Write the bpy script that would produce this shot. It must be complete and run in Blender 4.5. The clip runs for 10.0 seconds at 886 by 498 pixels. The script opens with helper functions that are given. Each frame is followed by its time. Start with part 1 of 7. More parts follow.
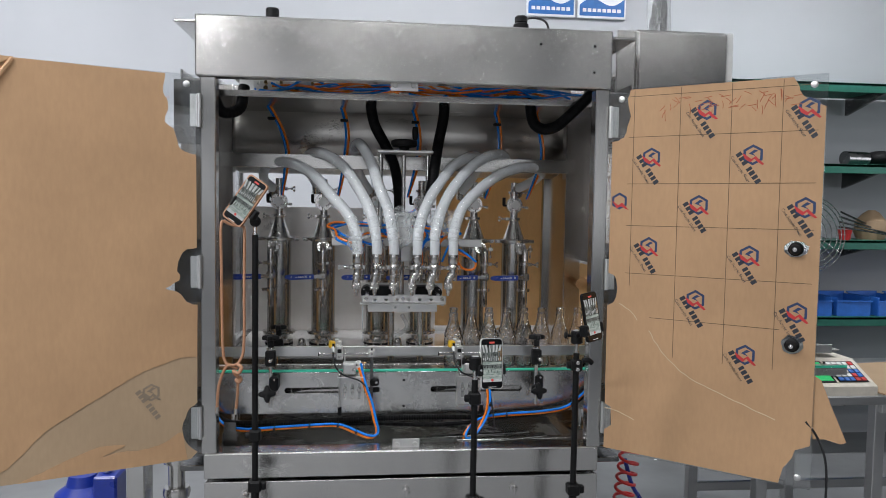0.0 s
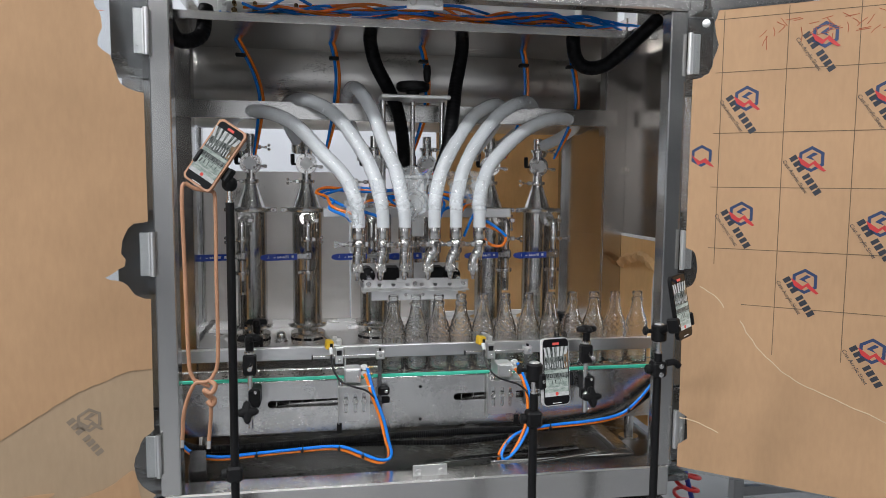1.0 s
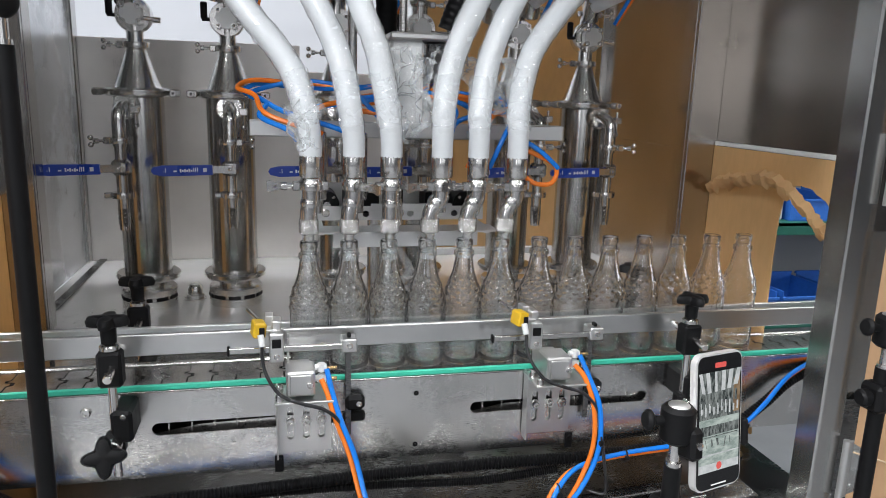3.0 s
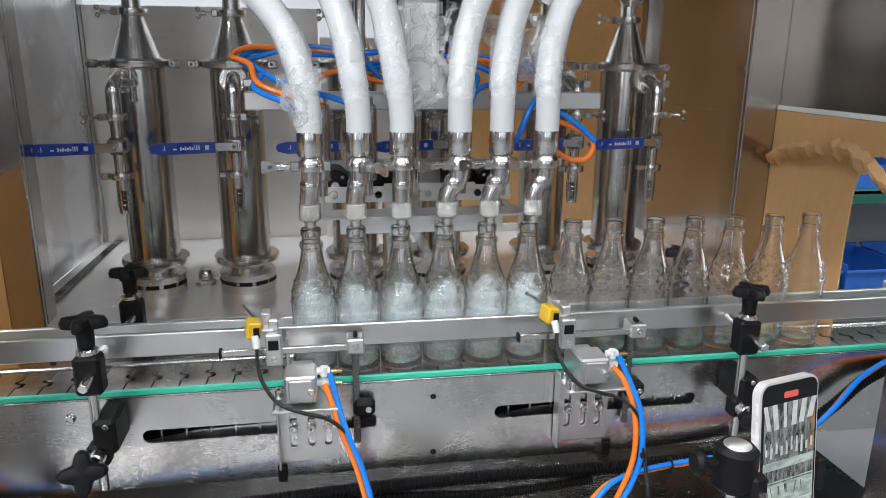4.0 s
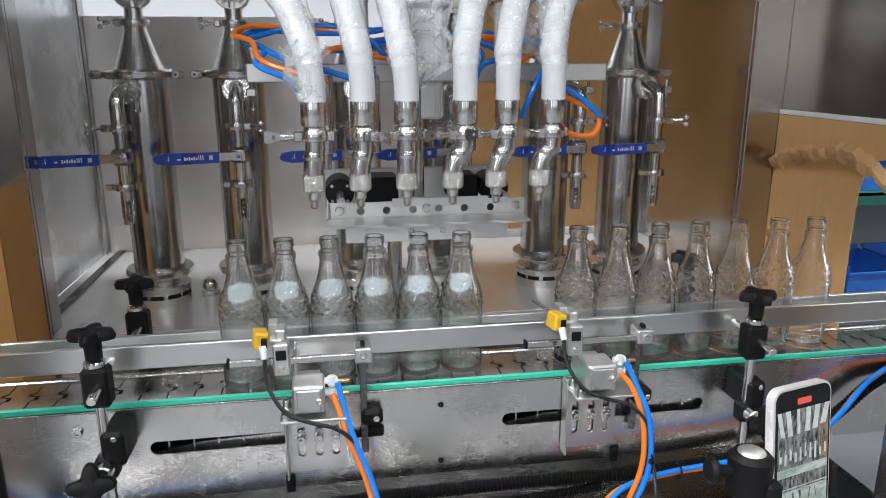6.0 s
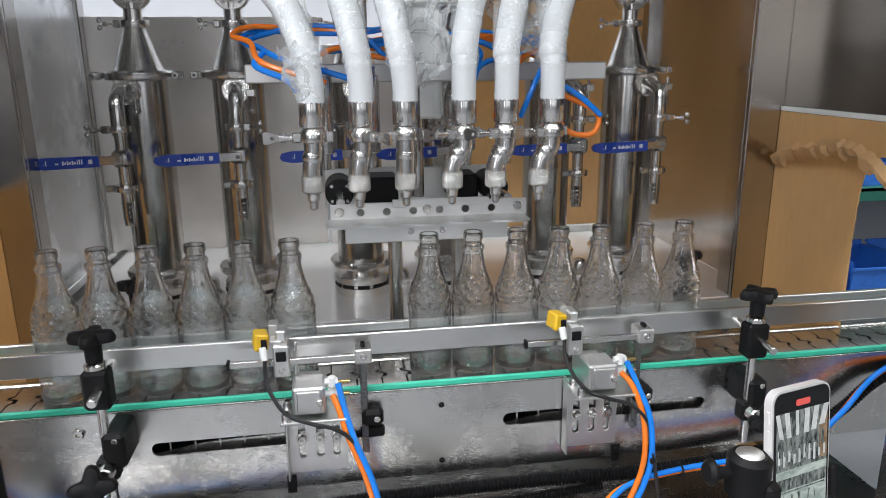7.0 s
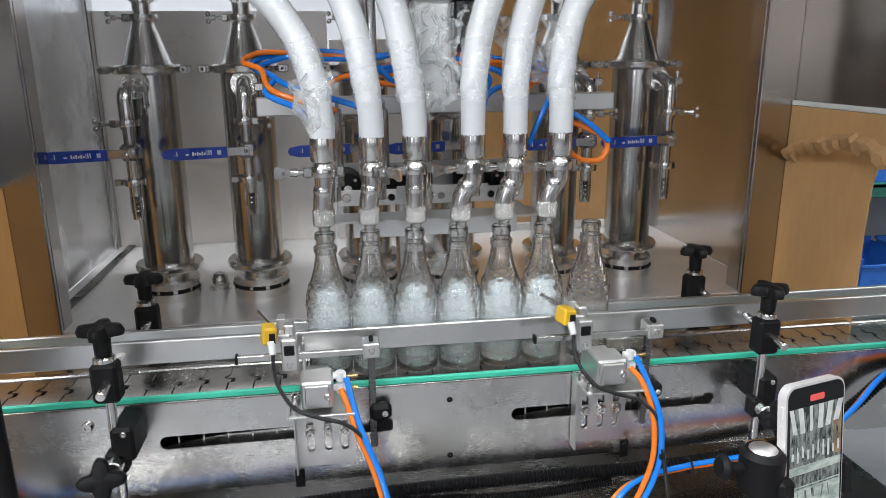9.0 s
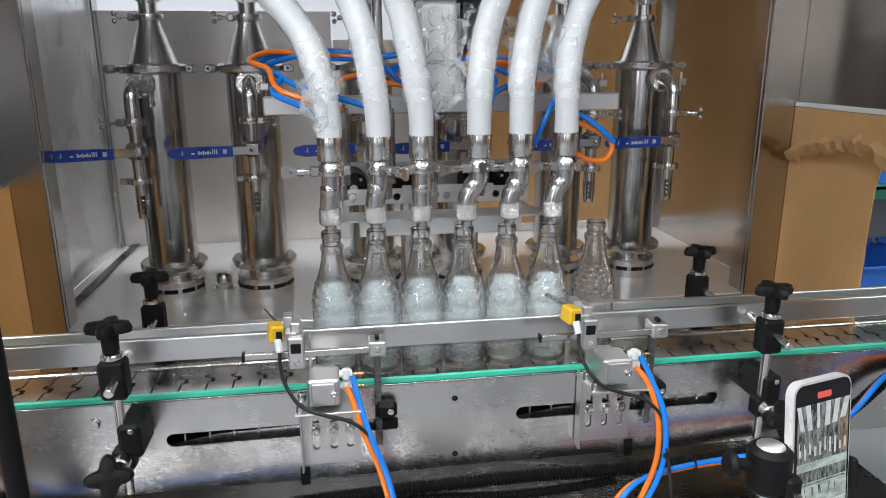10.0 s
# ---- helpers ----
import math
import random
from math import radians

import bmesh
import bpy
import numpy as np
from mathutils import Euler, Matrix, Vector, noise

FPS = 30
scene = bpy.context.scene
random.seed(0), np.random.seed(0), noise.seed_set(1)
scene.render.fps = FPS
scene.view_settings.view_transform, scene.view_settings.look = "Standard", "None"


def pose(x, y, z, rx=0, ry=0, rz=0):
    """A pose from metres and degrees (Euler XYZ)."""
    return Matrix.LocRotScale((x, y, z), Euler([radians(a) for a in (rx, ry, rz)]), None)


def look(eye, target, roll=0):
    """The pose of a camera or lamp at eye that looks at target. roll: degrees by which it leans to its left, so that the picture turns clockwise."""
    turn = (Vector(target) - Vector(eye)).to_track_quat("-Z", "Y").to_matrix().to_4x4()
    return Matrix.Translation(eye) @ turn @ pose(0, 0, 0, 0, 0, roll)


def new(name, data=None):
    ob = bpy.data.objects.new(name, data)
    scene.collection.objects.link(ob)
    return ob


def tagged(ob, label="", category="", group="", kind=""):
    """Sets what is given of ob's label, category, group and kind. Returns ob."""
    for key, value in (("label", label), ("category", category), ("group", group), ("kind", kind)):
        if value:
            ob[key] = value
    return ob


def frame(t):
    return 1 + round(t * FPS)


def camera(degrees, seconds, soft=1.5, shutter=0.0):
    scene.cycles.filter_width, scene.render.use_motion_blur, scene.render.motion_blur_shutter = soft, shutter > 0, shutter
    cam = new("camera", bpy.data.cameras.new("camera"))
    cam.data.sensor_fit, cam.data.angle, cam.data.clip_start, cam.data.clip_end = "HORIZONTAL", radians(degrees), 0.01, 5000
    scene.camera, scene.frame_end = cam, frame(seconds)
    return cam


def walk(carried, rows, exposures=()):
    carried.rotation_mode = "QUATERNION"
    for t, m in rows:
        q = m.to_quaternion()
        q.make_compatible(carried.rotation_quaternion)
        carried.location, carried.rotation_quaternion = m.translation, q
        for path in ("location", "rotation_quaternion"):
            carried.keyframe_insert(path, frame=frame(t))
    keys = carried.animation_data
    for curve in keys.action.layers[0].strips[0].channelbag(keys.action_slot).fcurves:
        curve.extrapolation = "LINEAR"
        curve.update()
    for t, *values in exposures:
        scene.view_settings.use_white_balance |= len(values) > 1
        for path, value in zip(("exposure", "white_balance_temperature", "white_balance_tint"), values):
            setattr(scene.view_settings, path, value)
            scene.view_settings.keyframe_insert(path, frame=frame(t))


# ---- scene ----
cam = camera(63.9, 10.0, 0.5)
PATH = [
    (0.0, (-0.129, -2.519, 1.531), (0.14, 0.062, 1.385), 0.9),
    (0.5, (-0.246, -2.23, 1.515), (0.104, 0.341, 1.332), 0.7),
    (1.0, (-0.273, -1.95, 1.493), (0.165, 0.602, 1.25), 0.5),
    (1.5, (-0.239, -1.663, 1.489), (0.24, 0.872, 1.168), 1.0),
    (2.0, (-0.256, -1.396, 1.466), (0.259, 1.122, 1.076), 1.4),
    (2.5, (-0.243, -1.197, 1.427), (0.319, 1.294, 0.936), 1.5),
    (2.7, (-0.237, -1.157, 1.414), (0.355, 1.323, 0.903), 1.9),
    (3.8, (-0.151, -0.983, 1.411), (0.282, 1.491, 0.738), 0.6),
    (4.0, (-0.147, -0.971, 1.413), (0.261, 1.505, 0.735), 0.5),
    (4.5, (-0.159, -0.969, 1.415), (0.255, 1.512, 0.752), 0.4),
    (5.0, (-0.157, -0.966, 1.419), (0.248, 1.515, 0.751), 0.1),
    (5.5, (-0.159, -0.969, 1.415), (0.255, 1.515, 0.76), 0.1),
    (7.0, (-0.15, -0.967, 1.421), (0.246, 1.513, 0.751), -0.5),
    (7.5, (-0.156, -0.97, 1.418), (0.24, 1.512, 0.752), -0.4),
    (8.0, (-0.159, -0.97, 1.418), (0.23, 1.513, 0.751), -0.4),
    (8.5, (-0.152, -0.966, 1.418), (0.218, 1.517, 0.739), -0.5),
    (9.0, (-0.153, -0.963, 1.417), (0.22, 1.518, 0.734), -0.5),
    (9.5, (-0.151, -0.962, 1.417), (0.212, 1.518, 0.73), -0.5),
    (10.0, (-0.163, -0.967, 1.415), (0.212, 1.515, 0.737), -0.3),
]
walk(cam, [(t, look(eye, to, roll)) for t, eye, to, roll in PATH], [(0.0, -0.56), (1.0, -0.29), (2.0, -0.06), (2.5, -0.07), (4.0, -0.02), (10.0, -0.02)])


# ---------------------------------------------------------------- light
world = bpy.data.worlds.new("hall")
scene.world = world
world.use_nodes = True
world.node_tree.nodes["Background"].inputs[0].default_value = (0.75, 0.8, 0.9, 1)
world.node_tree.nodes["Background"].inputs[1].default_value = 0.25


ROW_WATTS = ((-4.4, 34), (-2.5, 34), (-0.8, 25), (0.9, 62))
LAMP_SPOTS = [(x, y, w * (1.0 if y > 0 else k)) for y, w in ROW_WATTS for x, k in ((-2.3, 3.5), (0.1, 0.75), (2.5, 0.4))]
CEILING_Z = 3.7
for lx, ly, watts in LAMP_SPOTS:
    lamp = bpy.data.lights.new("tube_light", "AREA")
    lamp.shape, lamp.size, lamp.size_y = "RECTANGLE", 1.5, 0.16
    lamp.energy = watts
    lamp.color = (0.955, 0.965, 1.0)
    ob = new("tube_light", lamp)
    ob.matrix_basis = pose(lx, ly, CEILING_Z - 0.16)

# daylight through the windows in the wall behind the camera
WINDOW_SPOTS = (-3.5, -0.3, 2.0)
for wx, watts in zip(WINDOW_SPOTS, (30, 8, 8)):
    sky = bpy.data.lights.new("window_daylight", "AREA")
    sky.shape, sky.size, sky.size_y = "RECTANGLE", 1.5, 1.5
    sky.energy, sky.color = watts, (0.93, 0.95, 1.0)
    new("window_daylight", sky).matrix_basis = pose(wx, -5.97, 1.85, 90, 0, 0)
# lamp of an added east window, lights the side lining from behind
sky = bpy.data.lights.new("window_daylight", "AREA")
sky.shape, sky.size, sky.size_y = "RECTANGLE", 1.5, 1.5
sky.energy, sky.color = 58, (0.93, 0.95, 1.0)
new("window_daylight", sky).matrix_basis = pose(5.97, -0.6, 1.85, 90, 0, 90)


# ---------------------------------------------------------------- materials
def nodes_of(name):
    m = bpy.data.materials.new(name)
    m.use_nodes = True
    t = m.node_tree
    return m, t, t.nodes["Principled BSDF"]


def ramp(t, fac, a, b, lo=0.3, hi=0.7):
    r = t.nodes.new("ShaderNodeValToRGB")
    r.color_ramp.elements[0].position, r.color_ramp.elements[1].position = lo, hi
    r.color_ramp.elements[0].color, r.color_ramp.elements[1].color = (*a, 1), (*b, 1)
    t.links.new(fac, r.inputs[0])
    return r.outputs[0]


def noise_node(t, scale, stretch=(1, 1, 1), detail=4.0, rough=0.55, coord="Object"):
    tc, mp, n = t.nodes.new("ShaderNodeTexCoord"), t.nodes.new("ShaderNodeMapping"), t.nodes.new("ShaderNodeTexNoise")
    mp.inputs["Scale"].default_value = stretch
    n.inputs["Scale"].default_value, n.inputs["Detail"].default_value, n.inputs["Roughness"].default_value = scale, detail, rough
    t.links.new(tc.outputs[coord], mp.inputs[0])
    t.links.new(mp.outputs[0], n.inputs["Vector"])
    return n.outputs["Fac"]


def bump(t, b, height, strength, distance=0.002):
    n = t.nodes.new("ShaderNodeBump")
    n.inputs["Strength"].default_value, n.inputs["Distance"].default_value = strength, distance
    t.links.new(height, n.inputs["Height"])
    t.links.new(n.outputs[0], b.inputs["Normal"])


def spread(t, fac, lo, hi):
    r = t.nodes.new("ShaderNodeMapRange")
    r.inputs["From Min"].default_value, r.inputs["From Max"].default_value = 0.3, 0.7
    r.inputs["To Min"].default_value, r.inputs["To Max"].default_value = lo, hi
    t.links.new(fac, r.inputs["Value"])
    return r.outputs[0]


def plain(name, colour, rough=0.5, metal=0.0, vary=0.12, scale=25.0, relief=0.05, gloss=0.5, coat=0.0):
    m, t, b = nodes_of(name)
    f = noise_node(t, scale)
    lo, hi = tuple(c * (1 - vary) for c in colour), tuple(min(1, c * (1 + vary)) for c in colour)
    t.links.new(ramp(t, f, lo, hi), b.inputs["Base Color"])
    t.links.new(spread(t, noise_node(t, scale * 0.4), max(0.02, rough * 0.85), min(1, rough * 1.2)), b.inputs["Roughness"])
    b.inputs["Metallic"].default_value = metal
    b.inputs["Specular IOR Level"].default_value = gloss
    b.inputs["Coat Weight"].default_value = coat
    if relief:
        bump(t, b, noise_node(t, scale * 6), relief)
    return m


def steel(name, colour=(0.56, 0.55, 0.53), rough=0.22, brush=(1, 1, 60), grain=0.05, smudge=0.1, aniso=0.0, metal=1.0):
    """Stainless sheet: fine brushed grain along one direction, smudges at hand size."""
    m, t, b = nodes_of(name)
    fine = noise_node(t, 12.0, tuple(6.0 * s for s in brush), 3.0)
    cloud = noise_node(t, 4.0, (1, 1, 1), 5.0)
    t.links.new(ramp(t, cloud, tuple(c * (1 - smudge) for c in colour), tuple(c * (1 + smudge * 0.6) for c in colour)), b.inputs["Base Color"])
    mix = t.nodes.new("ShaderNodeMath")
    mix.operation = "ADD"
    t.links.new(spread(t, fine, rough * 0.94, rough * 1.05), mix.inputs[0])
    t.links.new(spread(t, cloud, -0.03, 0.06), mix.inputs[1])
    t.links.new(mix.outputs[0], b.inputs["Roughness"])
    b.inputs["Metallic"].default_value = metal
    b.inputs["Anisotropic"].default_value = aniso
    bump(t, b, fine, grain, 0.001)
    return m


def sheen(t, low, normal=None):
    """Share of gloss on a thin clear wall, alike on both of its sides."""
    lw, pw, mr = (t.nodes.new("ShaderNode" + k) for k in ("LayerWeight", "Math", "MapRange"))
    lw.inputs["Blend"].default_value = 0.5
    pw.operation, pw.inputs[1].default_value = "POWER", 4.0
    mr.inputs["To Min"].default_value, mr.inputs["To Max"].default_value = low, 0.75
    t.links.new(lw.outputs["Facing"], pw.inputs[0])
    t.links.new(pw.outputs[0], mr.inputs["Value"])
    if normal:
        t.links.new(normal, lw.inputs["Normal"])
    return mr.outputs[0]


def clear(name, tint=(0.97, 0.99, 0.985), gloss=0.08, rough=0.03, wrinkle=0.0, milk=0.0):
    """Thin clear plastic or water seen through: straight-through light with a glossy surface."""
    m, t, b = nodes_of(name)
    out = t.nodes["Material Output"]
    t.nodes.remove(b)
    tr, gl, mx = (t.nodes.new("ShaderNode" + k) for k in ("BsdfTransparent", "BsdfGlossy", "MixShader"))
    tr.inputs[0].default_value = (*tint, 1)
    gl.inputs["Roughness"].default_value = rough
    t.links.new(sheen(t, gloss), mx.inputs[0])
    t.links.new(tr.outputs[0], mx.inputs[1])
    t.links.new(gl.outputs[0], mx.inputs[2])
    last = mx.outputs[0]
    if milk:
        df, m2 = t.nodes.new("ShaderNodeBsdfDiffuse"), t.nodes.new("ShaderNodeMixShader")
        df.inputs[0].default_value = (0.85, 0.88, 0.88, 1)
        m2.inputs[0].default_value = milk
        t.links.new(last, m2.inputs[1])
        t.links.new(df.outputs[0], m2.inputs[2])
        last = m2.outputs[0]
    if wrinkle:
        n = t.nodes.new("ShaderNodeBump")
        n.inputs["Strength"].default_value, n.inputs["Distance"].default_value = wrinkle, 0.004
        t.links.new(noise_node(t, 60.0, (1, 1, 1), 5.0), n.inputs["Height"])
        t.links.new(n.outputs[0], gl.inputs["Normal"])
    t.links.new(last, out.inputs[0])
    return m


def glow(name, colour, strength):
    m, t, b = nodes_of(name)
    b.inputs["Base Color"].default_value = (0.02, 0.02, 0.02, 1)
    b.inputs["Roughness"].default_value = 0.1
    b.inputs["Emission Color"].default_value = (*colour, 1)
    b.inputs["Emission Strength"].default_value = strength
    return m


def lit_picture(name, dark, light, scale, stretch, strength=0.75):
    """A patch of a lit telephone display with mottled tones."""
    m, t, b = nodes_of(name)
    b.inputs["Base Color"].default_value = (0.01, 0.01, 0.01, 1)
    b.inputs["Roughness"].default_value = 0.08
    t.links.new(ramp(t, noise_node(t, scale, stretch, 4.0, 0.65), dark, light, 0.38, 0.62), b.inputs["Emission Color"])
    b.inputs["Emission Strength"].default_value = strength
    return m


def kraft(name, colour, fold=0.25, through_light=0.0):
    m, t, b = nodes_of(name)
    fibre = noise_node(t, 90.0, (1, 1, 0.3), 6.0)
    cloud = noise_node(t, 3.0, (1, 1, 1), 4.0)
    mixc = t.nodes.new("ShaderNodeMixRGB")
    mixc.blend_type, mixc.inputs[0].default_value = "MULTIPLY", 0.5
    t.links.new(ramp(t, cloud, tuple(c * 0.9 for c in colour), tuple(min(1, c * 1.08) for c in colour)), mixc.inputs[1])
    t.links.new(ramp(t, fibre, (0.86, 0.85, 0.84), (1, 1, 1)), mixc.inputs[2])
    t.links.new(mixc.outputs[0], b.inputs["Base Color"])
    b.inputs["Roughness"].default_value = 0.62
    b.inputs["Specular IOR Level"].default_value = 0.3
    bump(t, b, noise_node(t, 9.0, (1, 1, 1), 5.0), fold, 0.004)
    if through_light:
        tl, mx = t.nodes.new("ShaderNodeBsdfTranslucent"), t.nodes.new("ShaderNodeMixShader")
        t.links.new(mixc.outputs[0], tl.inputs[0])
        mx.inputs[0].default_value = through_light
        t.links.new(b.outputs[0], mx.inputs[1])
        t.links.new(tl.outputs[0], mx.inputs[2])
        t.links.new(mx.outputs[0], t.nodes["Material Output"].inputs[0])
    return m


def milky(name, colour, see_through):
    """Bubbles: a pale diffuse film that lets part of the light straight through."""
    m, t, b = nodes_of(name)
    b.inputs["Base Color"].default_value = (*colour, 1)
    b.inputs["Roughness"].default_value = 0.3
    tr, mx = t.nodes.new("ShaderNodeBsdfTransparent"), t.nodes.new("ShaderNodeMixShader")
    mx.inputs[0].default_value = see_through
    t.links.new(b.outputs[0], mx.inputs[1])
    t.links.new(tr.outputs[0], mx.inputs[2])
    t.links.new(mx.outputs[0], t.nodes["Material Output"].inputs[0])
    return m


def glass(name, tint=(0.995, 1.0, 0.998)):
    """Thin bottle glass: half of the light bends, half goes nearly straight through the even wall."""
    m, t, b = nodes_of(name)
    tr, gl, mx, half = (t.nodes.new("ShaderNode" + k) for k in ("BsdfTransparent", "BsdfGlossy", "MixShader", "MixShader"))
    tr.inputs[0].default_value = (0.996, 1.0, 0.998, 1)
    gl.inputs["Roughness"].default_value = 0.02
    half.inputs[0].default_value = 0.12
    for a, c in ((sheen(t, 0.08), mx.inputs[0]), (tr.outputs[0], mx.inputs[1]), (gl.outputs[0], mx.inputs[2]), (b.outputs[0], half.inputs[1]), (mx.outputs[0], half.inputs[2]), (half.outputs[0], t.nodes["Material Output"].inputs[0])):
        t.links.new(a, c)
    b.inputs["Base Color"].default_value = (*tint, 1)
    b.inputs["Roughness"].default_value = 0.0
    b.inputs["IOR"].default_value = 1.45
    b.inputs["Transmission Weight"].default_value = 1.0
    bump(t, b, noise_node(t, 55.0, (1, 1, 1), 2.0), 0.3, 0.002)
    return m


STEEL_X = steel("brushed_steel_across", (0.62, 0.61, 0.59), brush=(1, 30, 60))
STEEL_Z = steel("brushed_steel_upright", (0.52, 0.515, 0.5), 0.2, (30, 60, 1), 0.004)
# near white and part non-metal: the wet deck's glare is put into its colour
STEEL_DECK = steel("whitened_wet_deck_steel", (0.95, 0.945, 0.94), 0.16, (0.2, 0.2, 0.2), 0.0, 0.08, metal=0.62)
SIDE_STEEL = steel("satin_side_sheet_steel", (0.52, 0.5, 0.48), 0.2, (30, 60, 1), 0.003, 0.1, metal=1.0)
# shade on the right side sheet is put into this darker base colour
SHEET_SHADED = steel("shade_toned_sheet_steel", (0.27, 0.245, 0.22), 0.22, (30, 60, 1), 0.004, 0.14)
PANEL_STEEL = steel("satin_conveyor_steel", (0.7, 0.695, 0.68), 0.25, (1, 30, 60), 0.003, 0.14, metal=1.0)
STEEL_DULL = steel("bead_blasted_aluminium", (0.68, 0.68, 0.67), 0.42, (1, 1, 1), 0.05, 0.08)
# paler, part non-metal sheet steel: brightness of the back is put into its colour
BACK_STEEL = steel("brightened_matt_back_steel", (0.8, 0.77, 0.735), 0.3, (30, 60, 1), 0.004, 0.12, metal=0.72)
INNER_STEEL = steel("satin_inner_sheet_steel", (0.68, 0.69, 0.7), 0.26, (30, 60, 1), 0.003, 0.1, metal=0.92)
PIPE = steel("polished_pipe_steel", (0.7, 0.69, 0.67), 0.2, (20, 20, 1), 0.006, 0.1)
PIPE_BODY = steel("honed_cylinder_steel", (0.58, 0.57, 0.55), 0.18, (25, 25, 1), 0.006, 0.1)
TANK = steel("rolled_tank_steel", (0.6, 0.58, 0.55), 0.3, (1, 20, 20), 0.03, 0.14, metal=1.0)
RAIL = steel("guide_rail_aluminium", (0.74, 0.74, 0.73), 0.3, (1, 30, 60), 0.005, 0.1)
CHAIN = steel("chain_plate_steel", (0.66, 0.65, 0.63), 0.22, (1, 30, 1), 0.01, 0.14, metal=1.0)
BLACK = plain("black_moulded_plastic", (0.006, 0.006, 0.0065), 0.5, scale=60, gloss=0.2)
RUBBER = plain("black_rubber", (0.005, 0.005, 0.0055), 0.55, scale=80, gloss=0.2)
CONDUIT = plain("black_conduit_plastic", (0.005, 0.005, 0.0055), 0.38, scale=60, gloss=0.1)
SILICONE = plain("white_silicone_hose", (0.69, 0.715, 0.73), 0.28, vary=0.06, scale=18, relief=0.03)
FILM = clear("cling_film", (0.985, 0.988, 0.99), 0.08, 0.1, 0.8, 0.2)
ACRYLIC = clear("clear_acrylic", (0.93, 0.94, 0.94), 0.09, 0.02)
WATER = clear("clear_water", (0.985, 0.997, 0.994), 0.05, 0.02)
GLASS = glass("clear_bottle_glass")
FOAM = milky("white_foam", (0.54, 0.6, 0.61), 0.66)
# unseen side and south walls: dark grey cuts bounce and deepens steel reflections
HALL_WALL = plain("unseen_hall_wall_grey", (0.17, 0.175, 0.185), 0.75, vary=0.25, scale=0.9, relief=0.03)
KRAFT = kraft("kraft_paper", (0.52, 0.325, 0.18), 0.2, 0.12)
KRAFT_UNDER = kraft("kraft_paper_under_layer", (0.4, 0.29, 0.185), 0.12)
KRAFT_DARK = kraft("kraft_paper_lining", (0.76, 0.54, 0.29), 0.3, 0.55)
INK = plain("charcoal_ink", (0.022, 0.026, 0.036), 0.5)
INK_NAVY = plain("navy_ink", (0.018, 0.04, 0.11), 0.5)
INK_RED = plain("red_ink", (0.5, 0.03, 0.03), 0.5)
PENCIL = plain("red_crayon", (0.4, 0.1, 0.04), 0.7)
LINE = plain("brown_printed_line", (0.14, 0.09, 0.05), 0.7)
BLUE = plain("blue_air_tube", (0.01, 0.2, 0.72), 0.22, vary=0.06, relief=0.0)
ORANGE = plain("orange_air_tube", (0.82, 0.2, 0.02), 0.22, vary=0.06, relief=0.0)
LEVER = plain("blue_vinyl_grip", (0.015, 0.05, 0.32), 0.3, vary=0.08)
WHITE_PRINT = plain("white_print", (0.7, 0.72, 0.75), 0.5)
GREEN = plain("green_wear_strip", (0.05, 0.52, 0.35), 0.35, vary=0.08)
YELLOW = plain("yellow_sensor_case", (0.68, 0.42, 0.02), 0.35)
WHITE_PLASTIC = plain("white_plastic", (0.7, 0.71, 0.7), 0.35, vary=0.05)
CORD = plain("tan_leather_cord", (0.33, 0.165, 0.09), 0.55, scale=120, relief=0.2)
PHONE_METAL = plain("silver_phone_frame", (0.8, 0.79, 0.78), 0.3, 0.4, vary=0.04)
PHONE_GLASS = plain("black_phone_glass", (0.008, 0.008, 0.009), 0.05, vary=0.02, relief=0.0)
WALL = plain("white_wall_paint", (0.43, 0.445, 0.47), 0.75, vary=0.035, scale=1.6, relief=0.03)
FLOOR = plain("grey_painted_concrete", (0.2, 0.205, 0.21), 0.4, vary=0.18, scale=2.5, relief=0.06)
CEILING = plain("white_ceiling_sheet", (0.68, 0.69, 0.69), 0.8, vary=0.04, scale=2.0)
SHELF_GREEN = plain("dark_green_painted_steel", (0.015, 0.12, 0.085), 0.4)
BIN_BLUE = plain("blue_moulded_bin", (0.025, 0.14, 0.52), 0.42)
MOTOR_BLUE = plain("blue_motor_enamel", (0.01, 0.03, 0.26), 0.3)
TABLE_STEEL = steel("table_steel", (0.5, 0.5, 0.5), 0.35)
BEIGE = plain("beige_scale_case", (0.6, 0.56, 0.48), 0.45)
LCD = glow("green_backlit_display", (0.04, 0.85, 0.25), 0.8)
RED_PLASTIC = plain("red_plastic", (0.55, 0.03, 0.03), 0.35)
CARDBOARD = kraft("corrugated_cardboard", (0.38, 0.27, 0.17), 0.3)
SIGN_BLUE = plain("sign_blue_print", (0.02, 0.13, 0.4), 0.4)
SIGN_WHITE = plain("sign_white_board", (0.75, 0.78, 0.8), 0.4, vary=0.03)
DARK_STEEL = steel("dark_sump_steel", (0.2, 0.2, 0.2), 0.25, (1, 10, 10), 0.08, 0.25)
BRASS = steel("brass_fitting", (0.6, 0.42, 0.2), 0.25)
CABLE = plain("black_cable", (0.012, 0.012, 0.013), 0.35, relief=0.0)
SCREEN_BACK = lit_picture("display_machine_shade", (0.02, 0.03, 0.03), (0.3, 0.33, 0.32), 130.0, (2.2, 1, 0.8))
SCREEN_STEEL = lit_picture("display_steel_panel", (0.3, 0.38, 0.35), (0.62, 0.7, 0.66), 60.0, (1, 1, 2.5))
SCREEN_PALE = lit_picture("display_white_hose", (0.55, 0.58, 0.6), (0.8, 0.83, 0.84), 60.0, (1, 1, 1))
